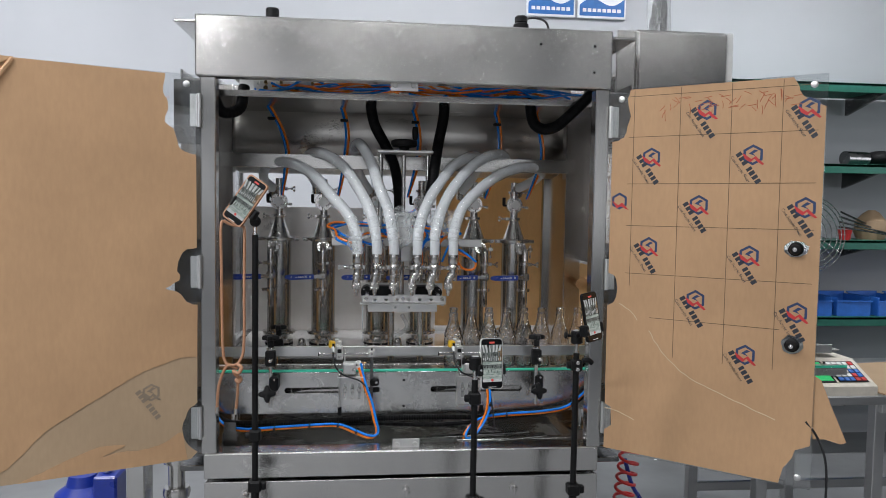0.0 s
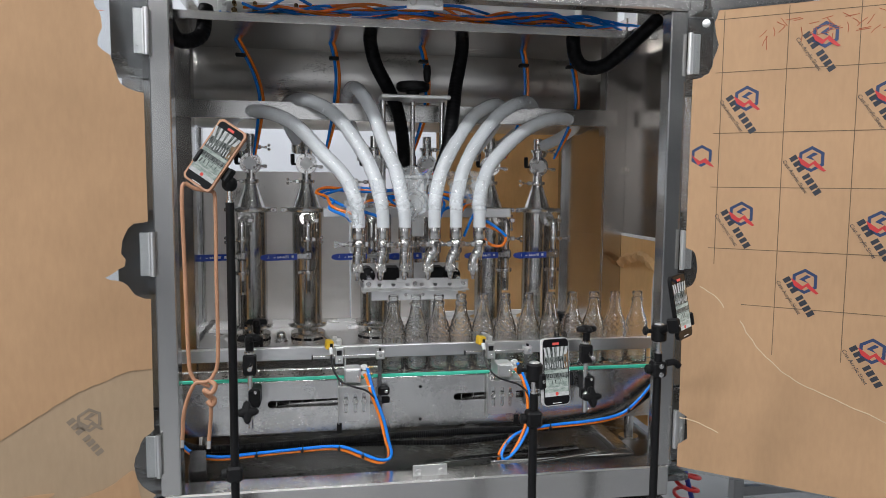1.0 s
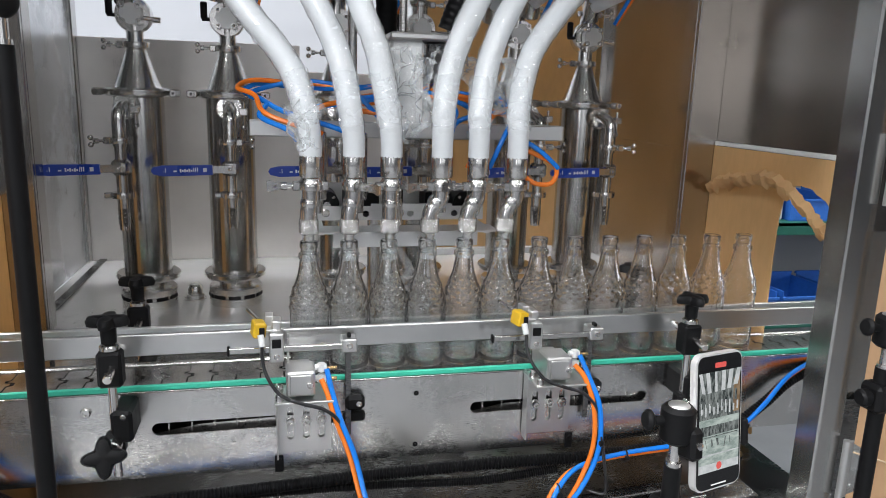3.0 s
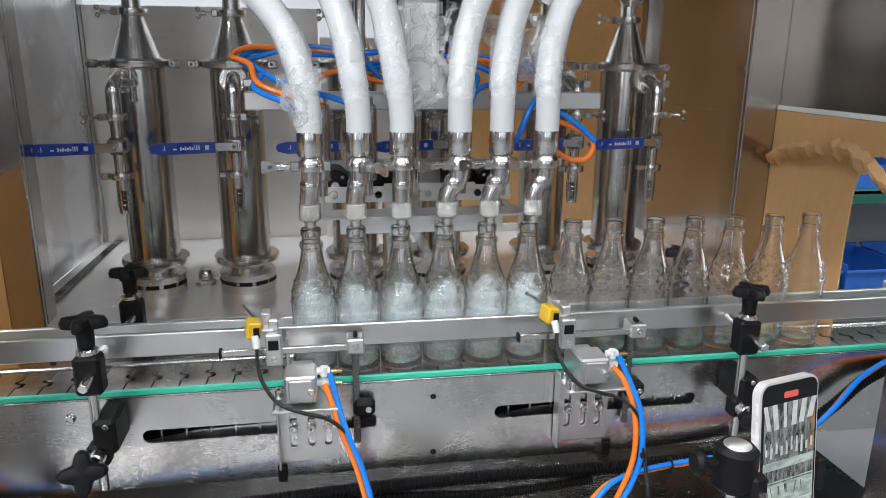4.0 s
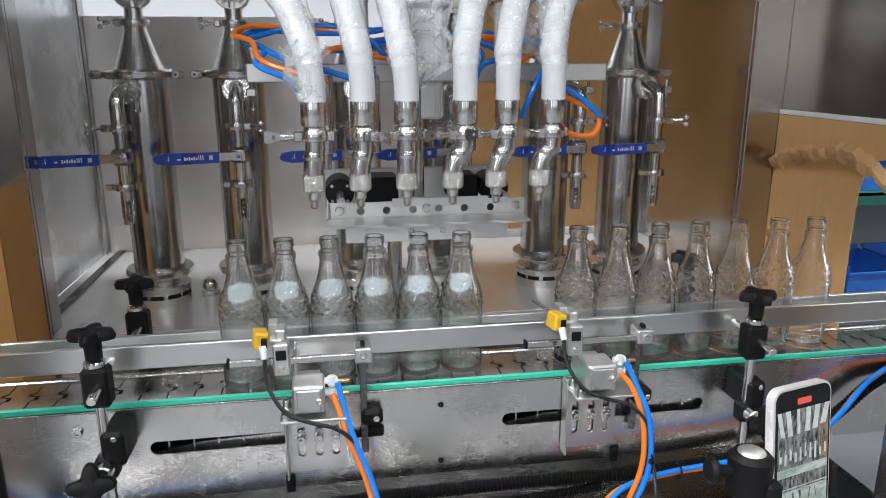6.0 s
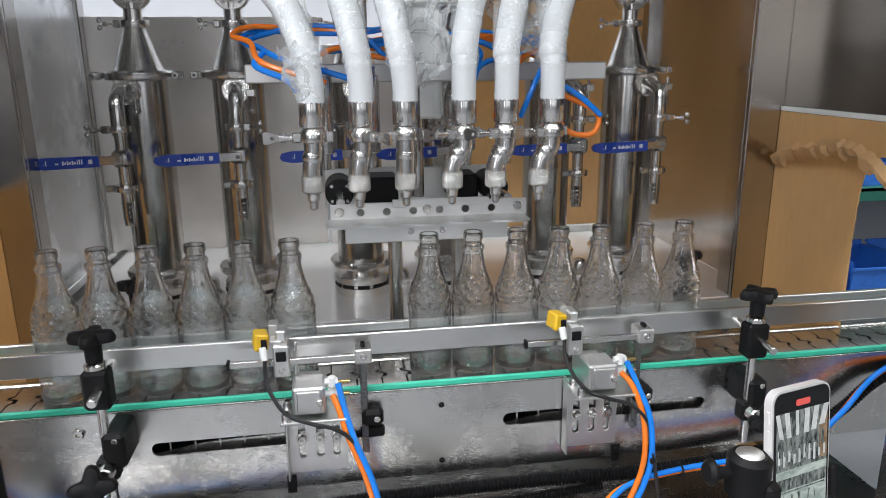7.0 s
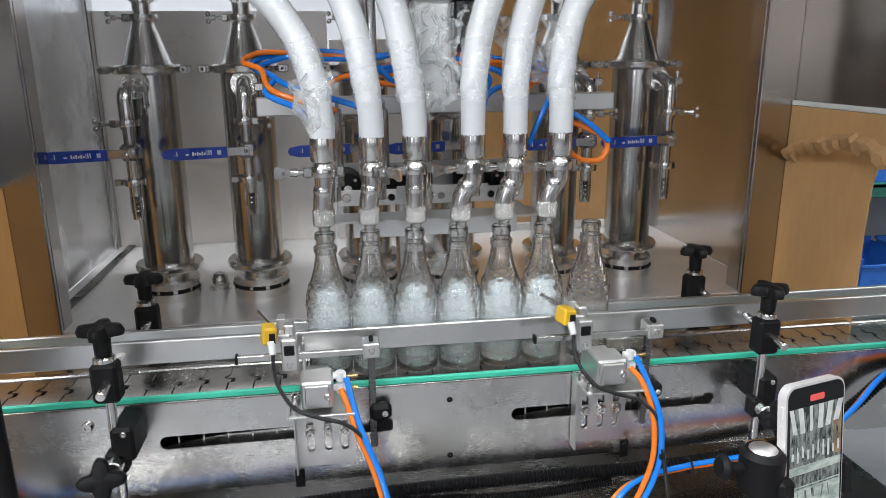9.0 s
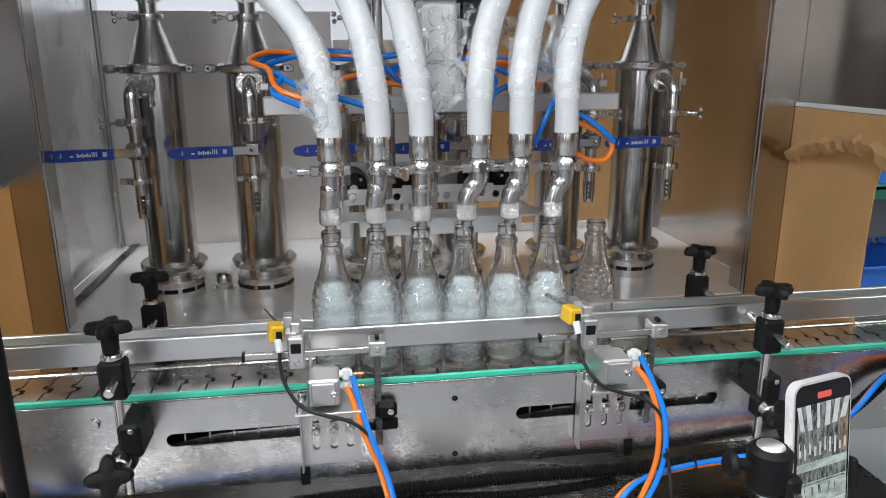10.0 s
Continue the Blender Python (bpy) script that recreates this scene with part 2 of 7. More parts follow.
SCREEN_TAN = lit_picture("display_brown_paper", (0.2, 0.12, 0.06), (0.42, 0.3, 0.18), 60.0, (1, 1, 1))
SCREEN_MARK = glow("red_display", (0.9, 0.12, 0.1), 0.8)
SCREEN_WHITE = glow("white_display", (0.9, 0.9, 0.9), 0.9)
TUBE_WHITE = glow("lit_tube", (1, 0.98, 0.95), 2.0)


# ---------------------------------------------------------------- mesh tools
from mathutils.geometry import tessellate_polygon


def spline(points, steps=6):
    """A smooth line (Catmull-Rom) through the points."""
    p = [Vector(q) for q in points]
    p = [p[0] * 2 - p[1]] + p + [p[-1] * 2 - p[-2]]
    out = []
    for i in range(1, len(p) - 2):
        for k in range(steps):
            s = k / steps
            out.append(0.5 * (2 * p[i] + (p[i + 1] - p[i - 1]) * s + (2 * p[i - 1] - 5 * p[i] + 4 * p[i + 1] - p[i + 2]) * s * s
                              + (3 * p[i] - p[i - 1] - 3 * p[i + 1] + p[i + 2]) * s ** 3))
    return out + [p[-2]]


class Shape:
    """Collects vertices and faces of one mesh."""

    def __init__(self):
        self.v, self.f = [], []

    def add(self, verts, faces):
        n = len(self.v)
        self.v += [tuple(q) for q in verts]
        self.f += [tuple(i + n for i in face) for face in faces]
        return self

    def box(self, x0, x1, y0, y1, z0, z1, c=0.0015, m=None):
        """A box with chamfered edges."""
        lo, hi = (x0, y0, z0), (x1, y1, z1)
        c = min(c, 0.3 * min(hi[i] - lo[i] for i in range(3)))
        vs, ids = [], {}
        for sx in (0, 1):
            for sy in (0, 1):
                for sz in (0, 1):
                    s = (sx, sy, sz)
                    for a in range(3):
                        p = [(hi[k] if s[k] else lo[k]) if k == a else (hi[k] - c if s[k] else lo[k] + c) for k in range(3)]
                        ids[s, a] = len(vs)
                        vs.append(Vector(p))
        fs = []
        mid = Vector([(lo[k] + hi[k]) / 2 for k in range(3)])

        def face(idx):
            ps = [vs[i] for i in idx]
            nrm = (ps[1] - ps[0]).cross(ps[2] - ps[0])
            cen = sum(ps, Vector()) / len(ps)
            fs.append(tuple(idx) if nrm.dot(cen - mid) > 0 else tuple(reversed(idx)))

        for a in range(3):
            b1, b2 = (a + 1) % 3, (a + 2) % 3
            for s in (0, 1):
                q = []
                for u, w in ((0, 0), (1, 0), (1, 1), (0, 1)):
                    k = [0, 0, 0]
                    k[a], k[b1], k[b2] = s, u, w
                    q.append(ids[tuple(k), a])
                face(q)
            for u in (0, 1):
                for w in (0, 1):
                    k0, k1 = [0, 0, 0], [0, 0, 0]
                    k0[a], k1[a] = 0, 1
                    k0[b1] = k1[b1] = u
                    k0[b2] = k1[b2] = w
                    face([ids[tuple(k0), b1], ids[tuple(k1), b1], ids[tuple(k1), b2], ids[tuple(k0), b2]])
        for sx in (0, 1):
            for sy in (0, 1):
                for sz in (0, 1):
                    face([ids[(sx, sy, sz), a] for a in range(3)])
        if m:
            vs = [m @ q for q in vs]
        return self.add(vs, fs)

    def lathe(self, profile, centre=(0, 0, 0), axis="z", seg=28, wave=None, m=None):
        """Turns a profile of (radius, height) round an axis."""
        vs, fs = [], []
        for r, h in profile:
            for k in range(seg):
                a = 2 * math.pi * k / seg
                rr = r + (wave(a, h) if wave else 0.0)
                x, y = rr * math.cos(a), rr * math.sin(a)
                p = {"z": (x, y, h), "y": (x, h, -y), "x": (h, x, y)}[axis]
                vs.append(Vector(p) + Vector(centre))
        n = len(profile)
        for i in range(n - 1):
            for k in range(seg):
                j = (k + 1) % seg
                fs.append((i * seg + k, i * seg + j, (i + 1) * seg + j, (i + 1) * seg + k))
        if profile[0][0] > 1e-6:
            fs.append(tuple(reversed(range(seg))))
        if profile[-1][0] > 1e-6:
            fs.append(tuple(range((n - 1) * seg, n * seg)))
        if m:
            vs = [m @ q for q in vs]
        return self.add(vs, fs)

    def cyl(self, p0, p1, r0, r1=None, seg=20, c=0.0):
        r1 = r0 if r1 is None else r1
        p0, p1 = Vector(p0), Vector(p1)
        d = p1 - p0
        q = d.to_track_quat("Z", "Y").to_matrix().to_4x4()
        prof = [(r0, 0), (r1, d.length)]
        if c:
            prof = [(r0 - c, 0), (r0, c), (r1, d.length - c), (r1 - c, d.length)]
        return self.lathe(prof, seg=seg, m=Matrix.Translation(p0) @ q)

    def tube(self, points, r, seg=12, steps=6, ribs=0.0, smooth=True):
        """A round tube along a smooth line; ribs: depth of corrugation."""
        line = spline(points, steps) if smooth else [Vector(q) for q in points]
        if ribs:
            total = sum((b - a).length for a, b in zip(line, line[1:]))
            count = max(8, int(total / (r * 0.14)))
            fine, i, run, acc = [], 0, 0.0, 0.0
            seglen = [(b - a).length for a, b in zip(line, line[1:])]
            for k in range(count + 1):
                want = total * k / count
                while i < len(seglen) - 1 and acc + seglen[i] < want:
                    acc += seglen[i]
                    i += 1
                fine.append(line[i].lerp(line[i + 1], min(1, (want - acc) / max(1e-9, seglen[i]))))
            line = fine
        vs, fs = [], []
        up = None
        for i, p in enumerate(line):
            d = (line[min(i + 1, len(line) - 1)] - line[max(i - 1, 0)]).normalized()
            if up is None:
                up = d.orthogonal().normalized()
            up = (up - d * up.dot(d)).normalized()
            side = d.cross(up)
            rr = r - (ribs if ribs and i % 4 in (0, 1) else 0.0)
            for k in range(seg):
                a = 2 * math.pi * k / seg
                vs.append(p + (up * math.cos(a) + side * math.sin(a)) * rr)
        for i in range(len(line) - 1):
            for k in range(seg):
                j = (k + 1) % seg
                fs.append((i * seg + k, i * seg + j, (i + 1) * seg + j, (i + 1) * seg + k))
        fs.append(tuple(reversed(range(seg))))
        fs.append(tuple(range((len(line) - 1) * seg, len(line) * seg)))
        return self.add(vs, fs)

    def ball(self, c, r, seg=14, rings=8, squash=1.0):
        prof = [(max(1e-7, r * math.sin(math.pi * i / rings)), -r * squash * math.cos(math.pi * i / rings)) for i in range(rings + 1)]
        return self.lathe(prof, c, seg=seg)

    def outline(self, loops, depth, m=None):
        """A flat plate with any outline in the xz plane (and holes), depth thick towards +y."""
        loops = [[Vector((q[0], 0, q[1])) for q in lp] for lp in loops]
        flat = [q for lp in loops for q in lp]
        tris = tessellate_polygon(loops)
        n = len(flat)
        vs = flat + [q + Vector((0, depth, 0)) for q in flat]
        fs = []
        for a, b, c in tris:
            nrm = (flat[b] - flat[a]).cross(flat[c] - flat[a])
            if nrm.y > 0:
                a, b, c = a, c, b
            fs += [(a, b, c), (c + n, b + n, a + n)]
        k = 0
        for lp in loops:
            for i in range(len(lp)):
                a, b = k + i, k + (i + 1) % len(lp)
                fs.append((a, a + n, b + n, b))
            k += len(lp)
        if m:
            vs = [m @ q for q in vs]
        return self.add(vs, fs)

    def shift(self, x=0, y=0, z=0):
        self.v = [(a + x, b + y, c + z) for a, b, c in self.v]
        return self

    def moved(self, m):
        self.v = [tuple(m @ Vector(q)) for q in self.v]
        return self

    def mesh(self, name, mat, angle=35):
        me = bpy.data.meshes.new(name)
        me.from_pydata(self.v, [], self.f)
        me.materials.append(mat)
        for p in me.polygons:
            p.use_smooth = True
        me.set_sharp_from_angle(angle=radians(angle))
        me.update()
        return me


def thing(name, label, category, at=None, group="", kind=""):
    ob = tagged(new(name), label, category, group, kind)
    if at:
        ob.matrix_basis = at
    return ob


def solid(name, shape, mat, label, category, group="", kind="", at=None, angle=35):
    ob = tagged(new(name, shape.mesh(name, mat, angle)), label, category, group, kind)
    if at:
        ob.matrix_basis = at
    return ob


def part(name, shape, mat, parent, label="", angle=35):
    ob = new(name, shape.mesh(name, mat, angle))
    ob.parent = parent
    if label:
        ob["label"] = label
    return ob


def disc_loop(cx, cz, r, n=16):
    return [(cx + r * math.cos(2 * math.pi * k / n), cz + r * math.sin(2 * math.pi * k / n)) for k in range(n)]


def slot_loop(x0, x1, z, r, n=8):
    a = [(x1 - r + r * math.cos(math.pi * (k / n - 0.5)), z + r * math.sin(math.pi * (k / n - 0.5))) for k in range(n + 1)]
    b = [(x0 + r + r * math.cos(math.pi * (k / n + 0.5)), z + r * math.sin(math.pi * (k / n + 0.5))) for k in range(n + 1)]
    return a + b


def rect_loop(x0, x1, z0, z1):
    return [(x0, z0), (x1, z0), (x1, z1), (x0, z1)]


def bolt(shape, c, r=0.005, h=0.004, axis="y"):
    """A round-headed socket screw whose head points to -y (or +z)."""
    c = Vector(c)
    if axis == "y":
        shape.lathe([(r, 0), (r, -h * 0.7), (r * 0.8, -h), (r * 0.45, -h), (r * 0.4, -h * 0.5), (1e-7, -h * 0.5)], c, "y", 12)
    else:
        shape.lathe([(r, 0), (r, h * 0.7), (r * 0.8, h), (r * 0.45, h), (r * 0.4, h * 0.5), (1e-7, h * 0.5)], c, "z", 12)
    return shape


# ---------------------------------------------------------------- the hall
solid("floor", Shape().box(-5, 6, -6, 2.1, -0.1, 0, 0), FLOOR, "grey painted concrete workshop floor", "floor", kind="structure")
solid("ceiling", Shape().box(-5, 6, -6, 2.1, CEILING_Z, CEILING_Z + 0.1, 0), CEILING, "white sheet ceiling of the workshop", "ceiling", kind="structure")
solid("wall_north", Shape().box(-5, 6, 2.1, 2.25, 0, CEILING_Z, 0), WALL, "white painted workshop wall behind the machine", "wall", kind="structure")
solid("wall_south", Shape().box(-5, 6, -6.15, -6, 0, CEILING_Z, 0), HALL_WALL, "unseen workshop wall, greyed to cut bounced light", "wall", kind="structure")
solid("wall_west", Shape().box(-5.15, -5, -6, 2.1, 0, CEILING_Z, 0), HALL_WALL, "unseen workshop wall, greyed to cut bounced light", "wall", kind="structure")
solid("wall_east", Shape().box(6, 6.15, -6, 2.1, 0, CEILING_Z, 0), HALL_WALL, "unseen workshop wall, greyed to cut bounced light", "wall", kind="structure")
for lx, ly, _ in LAMP_SPOTS:
    fixture = thing("ceiling_light", "white twin-tube strip light on the ceiling", "ceiling light", pose(lx, ly, CEILING_Z), "strip lights on the ceiling")
    part("housing", Shape().box(-0.76, 0.76, -0.12, 0.12, -0.08, 0, 0.01), WHITE_PLASTIC, fixture)
    for ty in (-0.07, 0.07):
        part("tube", Shape().cyl((-0.72, ty, -0.105), (0.72, ty, -0.105), 0.014, seg=10), TUBE_WHITE, fixture, "lit fluorescent tube")

# last pose: the east window, added to carry its fill lamp
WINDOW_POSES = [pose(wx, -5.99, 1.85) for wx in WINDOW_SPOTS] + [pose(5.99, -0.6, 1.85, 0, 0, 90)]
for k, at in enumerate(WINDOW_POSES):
    w = thing("window_%d" % (k + 1), "unseen white framed workshop window", "window", at, kind="structure")
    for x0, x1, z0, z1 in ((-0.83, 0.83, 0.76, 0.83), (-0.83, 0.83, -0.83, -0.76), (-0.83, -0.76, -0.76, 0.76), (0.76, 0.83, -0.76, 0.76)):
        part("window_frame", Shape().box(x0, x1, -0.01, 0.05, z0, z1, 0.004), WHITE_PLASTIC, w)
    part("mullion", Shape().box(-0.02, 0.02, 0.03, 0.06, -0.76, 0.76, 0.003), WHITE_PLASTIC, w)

# ---------------------------------------------------------------- the filling machine's cabinet
FRONT, MID, BACK, DECK = -0.22, 0.34, 1.0, 0.93
machine = thing("filling_machine", "brushed stainless steel six-head bottle filling machine with open front", "machine")
part("base_cabinet", Shape().box(-0.65, 0.65, FRONT + 0.004, BACK, 0.1, 0.637, 0.004), STEEL_X, machine)
part("base_rail", Shape().box(-0.65, 0.65, FRONT, -0.14, 0.651, 0.735, 0.004), STEEL_X, machine)
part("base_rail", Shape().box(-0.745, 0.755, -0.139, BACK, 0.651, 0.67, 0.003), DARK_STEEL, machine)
part("base_panel", Shape().box(-0.648, 0.648, FRONT - 0.004, FRONT + 0.003, 0.13, 0.643, 0.003), STEEL_X, machine)
for bx in (-0.52, 0.0, 0.36):
    part("panel_latch", Shape().lathe([(0.014, 0), (0.014, -0.006), (0.006, -0.008), (0.006, -0.016), (1e-7, -0.016)], (bx, FRONT - 0.004, 0.6), "y", 16)
         .box(bx - 0.004, bx + 0.004, FRONT - 0.026, FRONT - 0.016, 0.585, 0.612, 0.002), PIPE, machine)
for fx in (-0.6, 0.6):
    for fy in (FRONT + 0.08, BACK - 0.08):
        part("foot", Shape().cyl((fx, fy, 0), (fx, fy, 0.02), 0.045, 0.03).cyl((fx, fy, 0.02), (fx, fy, 0.1), 0.014), PIPE, machine)
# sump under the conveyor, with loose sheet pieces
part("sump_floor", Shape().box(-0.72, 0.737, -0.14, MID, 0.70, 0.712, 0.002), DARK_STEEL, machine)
part("sump_frame", Shape().box(0.18, 0.60, -0.12, -0.085, 0.713, 0.735, 0.002).box(0.56, 0.6, -0.085, 0.28, 0.713, 0.735, 0.002), STEEL_X, machine)
part("deck_front", Shape().box(-0.742, 0.75, MID + 0.012, MID + 0.03, 0.712, 0.922, 0.001), STEEL_X, machine)
part("deck", Shape().box(-0.74, 0.752, MID + 0.0125, BACK, 0.923, DECK, 0.002), STEEL_DECK, machine)
part("deck_gasket", Shape().box(-0.712, -0.692, MID + 0.03, BACK - 0.02, DECK, DECK + 0.006, 0.002), DARK_STEEL, machine)
# upright posts
for sx in (-1, 1):
    def side(a, b):
        return (a, b) if sx > 0 else (-b, -a)
    x0, x1 = side(0.61, 0.656)
    part("front_post", Shape().box(x0, x1, FRONT, FRONT + 0.05, 0.735, 1.932, 0.003), STEEL_Z, machine)
    x0, x1 = side(0.672, 0.752)
    if sx < 0:
        x0, x1 = -0.735, -0.662
    part("middle_post", Shape().box(x0, x1, MID, MID + 0.012, 0.72, 2.0, 0.002).box(*((x1 - 0.012, x1) if sx < 0 else (x0, x0 + 0.012)), MID + 0.012, MID + 0.06, 0.932, 2.0, 0.002), SIDE_STEEL, machine)
    x0, x1 = side(0.73, 0.772)
    part("rear_post", Shape().box(x0, x1, BACK - 0.05, BACK, 0.735, 2.1, 0.003), STEEL_Z, machine)
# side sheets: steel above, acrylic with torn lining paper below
part("side_sheet", Shape().box(0.745, 0.75, FRONT + 0.05, MID, 1.327, 1.96, 0.001), SHEET_SHADED, machine)
part("sheet_edge", Shape().box(0.738, 0.745, FRONT + 0.05, MID - 0.002, 1.318, 1.327, 0.001), WHITE_PLASTIC, machine, "bright sawn edge of the acrylic")
part("front_return", Shape().box(0.657, 0.745, FRONT + 0.044, FRONT + 0.05, 0.735, 1.932, 0.001), STEEL_Z, machine)
part("front_return", Shape().box(-0.722, -0.657, FRONT + 0.044, FRONT + 0.05, 0.735, 1.932, 0.001), STEEL_Z, machine)
part("side_sheet", Shape().box(-0.728, -0.722, FRONT + 0.05, MID, 1.21, 1.96, 0.001), STEEL_Z, machine)
part("inner_sheet", Shape().box(0.752, 0.757, MID + 0.012, BACK - 0.05, DECK, 2.05, 0.001), SIDE_STEEL, machine)
part("inner_sheet_lap", Shape().box(0.746, 0.751, MID + 0.03, BACK - 0.2, 1.3, 2.05, 0.001), SIDE_STEEL, machine)
part("inner_sheet", Shape().box(-0.745, -0.74, MID + 0.012, BACK - 0.05, DECK, 2.05, 0.001), INNER_STEEL, machine)
part("inner_strip", Shape().box(-0.739, -0.72, MID + 0.16, MID + 0.2, DECK + 0.01, 2.0, 0.001), STEEL_Z, machine)


def torn(points, jitter, seed, steps=7):
    """An uneven torn line through (u, v) points."""
    rnd = random.Random(seed)
    line = spline([(u, 0, v) for u, v in points], steps)
    return [(q.x + rnd.uniform(-jitter, jitter), q.z + rnd.uniform(-jitter, jitter)) for q in line]


TURN_SIDE = Matrix(((0, 1, 0, 0), (1, 0, 0, 0), (0, 0, 1, 0), (0, 0, 0, 1)))
hole_edge = torn([(0.098, 0.73), (0.1, 1.036), (0.101, 1.12), (0.098, 1.2), (0.085, 1.24), (0.055, 1.262), (0.01, 1.255), (-0.04, 1.22), (-0.10, 1.1), (-0.125, 0.95), (-0.13, 0.73)], 0.0012, 3)
lining = [(MID - 0.002, 0.73)] + hole_edge + [(-0.168, 0.73), (-0.168, 1.317), (MID - 0.002, 1.317)]
part("side_lining", Shape().outline([lining], 0.003, Matrix.Translation((0.739, 0, 0)) @ TURN_SIDE), KRAFT_DARK, machine, "torn brown paper lining on clear acrylic")
low_lining = [(u, min(v, 1.205)) for u, v in lining if v < 1.2 or v > 1.3]
part("side_lining", Shape().outline([low_lining], 0.003, Matrix.Translation((-0.722, 0, 0)) @ TURN_SIDE), KRAFT_DARK, machine, "torn brown paper lining on clear acrylic")
curl = Shape()
rnd = random.Random(11)
top_line = spline([(0.734, 0.33, 1.238), (0.728, 0.28, 1.256), (0.715, 0.22, 1.266), (0.708, 0.15, 1.28), (0.704, 0.09, 1.285), (0.71, 0.03, 1.262), (0.718, -0.02, 1.225), (0.728, -0.05, 1.2)], 9)
rows = []
for i, q in enumerate(top_line):
    w = 0.03 + 0.016 * noise.noise((i * 0.3, 2, 0))
    q = q + Vector((0.008 * noise.noise((i * 0.55, 5, 1)), 0, 0.009 * noise.noise((i * 0.6, 8, 0))))
    rows.append([q, q + Vector((-0.014 + rnd.uniform(-0.0018, 0.0018), rnd.uniform(-0.0012, 0.0012), -0.3 * w)), q + Vector((-0.009 + rnd.uniform(-0.0018, 0.0018), rnd.uniform(-0.0012, 0.0012), -0.7 * w)), q + Vector((0.003, rnd.uniform(-0.0012, 0.0012), -w + rnd.uniform(-0.0012, 0.0012)))])
n = len(rows)
curl.add([q for r in rows for q in r] + [q + Vector((0.0012, 0, 0.0004)) for r in rows for q in r],
         [(i * 4 + k, i * 4 + k + 1, i * 4 + k + 5, i * 4 + k + 4) for i in range(n - 1) for k in range(3)]
         + [(4 * n + i * 4 + k + 4, 4 * n + i * 4 + k + 5, 4 * n + i * 4 + k + 1, 4 * n + i * 4 + k) for i in range(n - 1) for k in range(3)])
part("torn_curl", curl, KRAFT_DARK, machine, "crumpled curl of torn lining paper")
part("inside_hinge", Shape().box(0.742, 0.756, MID - 0.008, MID, 1.18, 1.27, 0.002).cyl((0.749, MID - 0.012, 1.178), (0.749, MID - 0.012, 1.272), 0.006, seg=10), STEEL_Z, machine)
# back: steel sheet with an open window over it, brown lined doors on the other half
part("back_sheet", Shape().box(-0.73, -0.16, BACK - 0.02, BACK - 0.012, DECK, 1.53, 0.001), BACK_STEEL, machine)
part("back_sheet", Shape().box(-0.155, 0.2, BACK - 0.024, BACK - 0.016, DECK, 1.46, 0.001).box(-0.155, -0.13, BACK - 0.034, BACK - 0.024, DECK, 1.46, 0.001), BACK_STEEL, machine)
part("back_frame", Shape().box(-0.73, 0.73, BACK - 0.04, BACK, 1.72, 1.77, 0.002), STEEL_X, machine)
part("back_lining", Shape().box(0.2, 0.735, BACK - 0.014, BACK - 0.008, DECK + 0.02, 1.72, 0.001), KRAFT_DARK, machine, "brown paper lined rear door")
# white strip stands in for outside light showing under the rear door
part("gap_light_strip", Shape().box(0.2, 0.735, BACK - 0.03, BACK - 0.014, DECK, DECK + 0.02, 0.002), WHITE_PLASTIC, machine)
part("latch", Shape().lathe([(0.012, 0), (0.01, -0.006), (1e-7, -0.006)], (-0.09, BACK - 0.024, 1.36), "y", 14).box(-0.094, -0.086, BACK - 0.04, BACK - 0.03, 1.325, 1.37, 0.002), PIPE, machine)
# cross bar, wiring tray, product tank, header
part("cross_bar", Shape().box(-0.71, 0.706, MID - 0.016, MID - 0.012, 1.683, 1.737, 0.001).box(-0.71, 0.706, MID - 0.012, MID - 0.002, 1.683, 1.69, 0.001), STEEL_X, machine)
part("tray_back", Shape().box(-0.62, 0.66, 0.25, 0.254, 1.924, 2.09, 0.001), STEEL_DULL, machine)
part("wiring_tray", Shape().box(-0.69, 0.69, 0.02, 0.55, 1.918, 1.923, 0.001).box(-0.69, 0.69, 0.014, 0.02, 1.908, 1.93, 0.001), STEEL_X, machine)
part("product_tank", Shape().lathe([(1e-7, -0.735), (0.05, -0.735), (0.11, -0.725), (0.158, -0.705), (0.172, -0.68), (0.172, 0.68), (0.158, 0.705), (0.11, 0.725), (1e-7, 0.735)], (0, 0.62, 1.845), "x", 64), TANK, machine, "horizontal cylindrical stainless product tank")
part("header", Shape().box(-0.671, 0.66, FRONT - 0.004, FRONT + 0.05, 1.933, 2.122, 0.004), STEEL_X, machine)
part("roof", Shape().box(-0.75, 0.76, FRONT + 0.05, 0.18, 2.108, 2.118, 0.003), STEEL_X, machine)
part("roof_rim", Shape().box(-0.75, 0.76, BACK - 0.06, BACK, 2.108, 2.118, 0.003), STEEL_X, machine)
for rx in (-0.75, 0.71):
    part("roof_rim", Shape().box(rx, rx + 0.05, 0.181, BACK - 0.061, 2.108, 2.118, 0.003), STEEL_X, machine)
hdr = Shape()
for hx, hz in ((0.42, 2.07), (0.60, 2.07), (0.60, 1.985)):
    hdr.lathe([(0.004, 0), (0.004, -0.0015), (1e-7, -0.0015)], (hx, FRONT - 0.004, hz), "y", 12)
part("screw", hdr, RUBBER, machine)
for lx, lz, flip in ((-0.02, 1.925, 1), (0.0, 0.742, -1)):
    s = Shape().box(lx - 0.045, lx + 0.045, FRONT + 0.03, FRONT + 0.034, lz - 0.014, lz + 0.022, 0.002)
    for k in (-0.03, 0.03):
        bolt(s, (lx + k, FRONT + 0.03, lz + 0.004), 0.009, 0.006)
    part("door_catch", s, STEEL_DULL, machine)
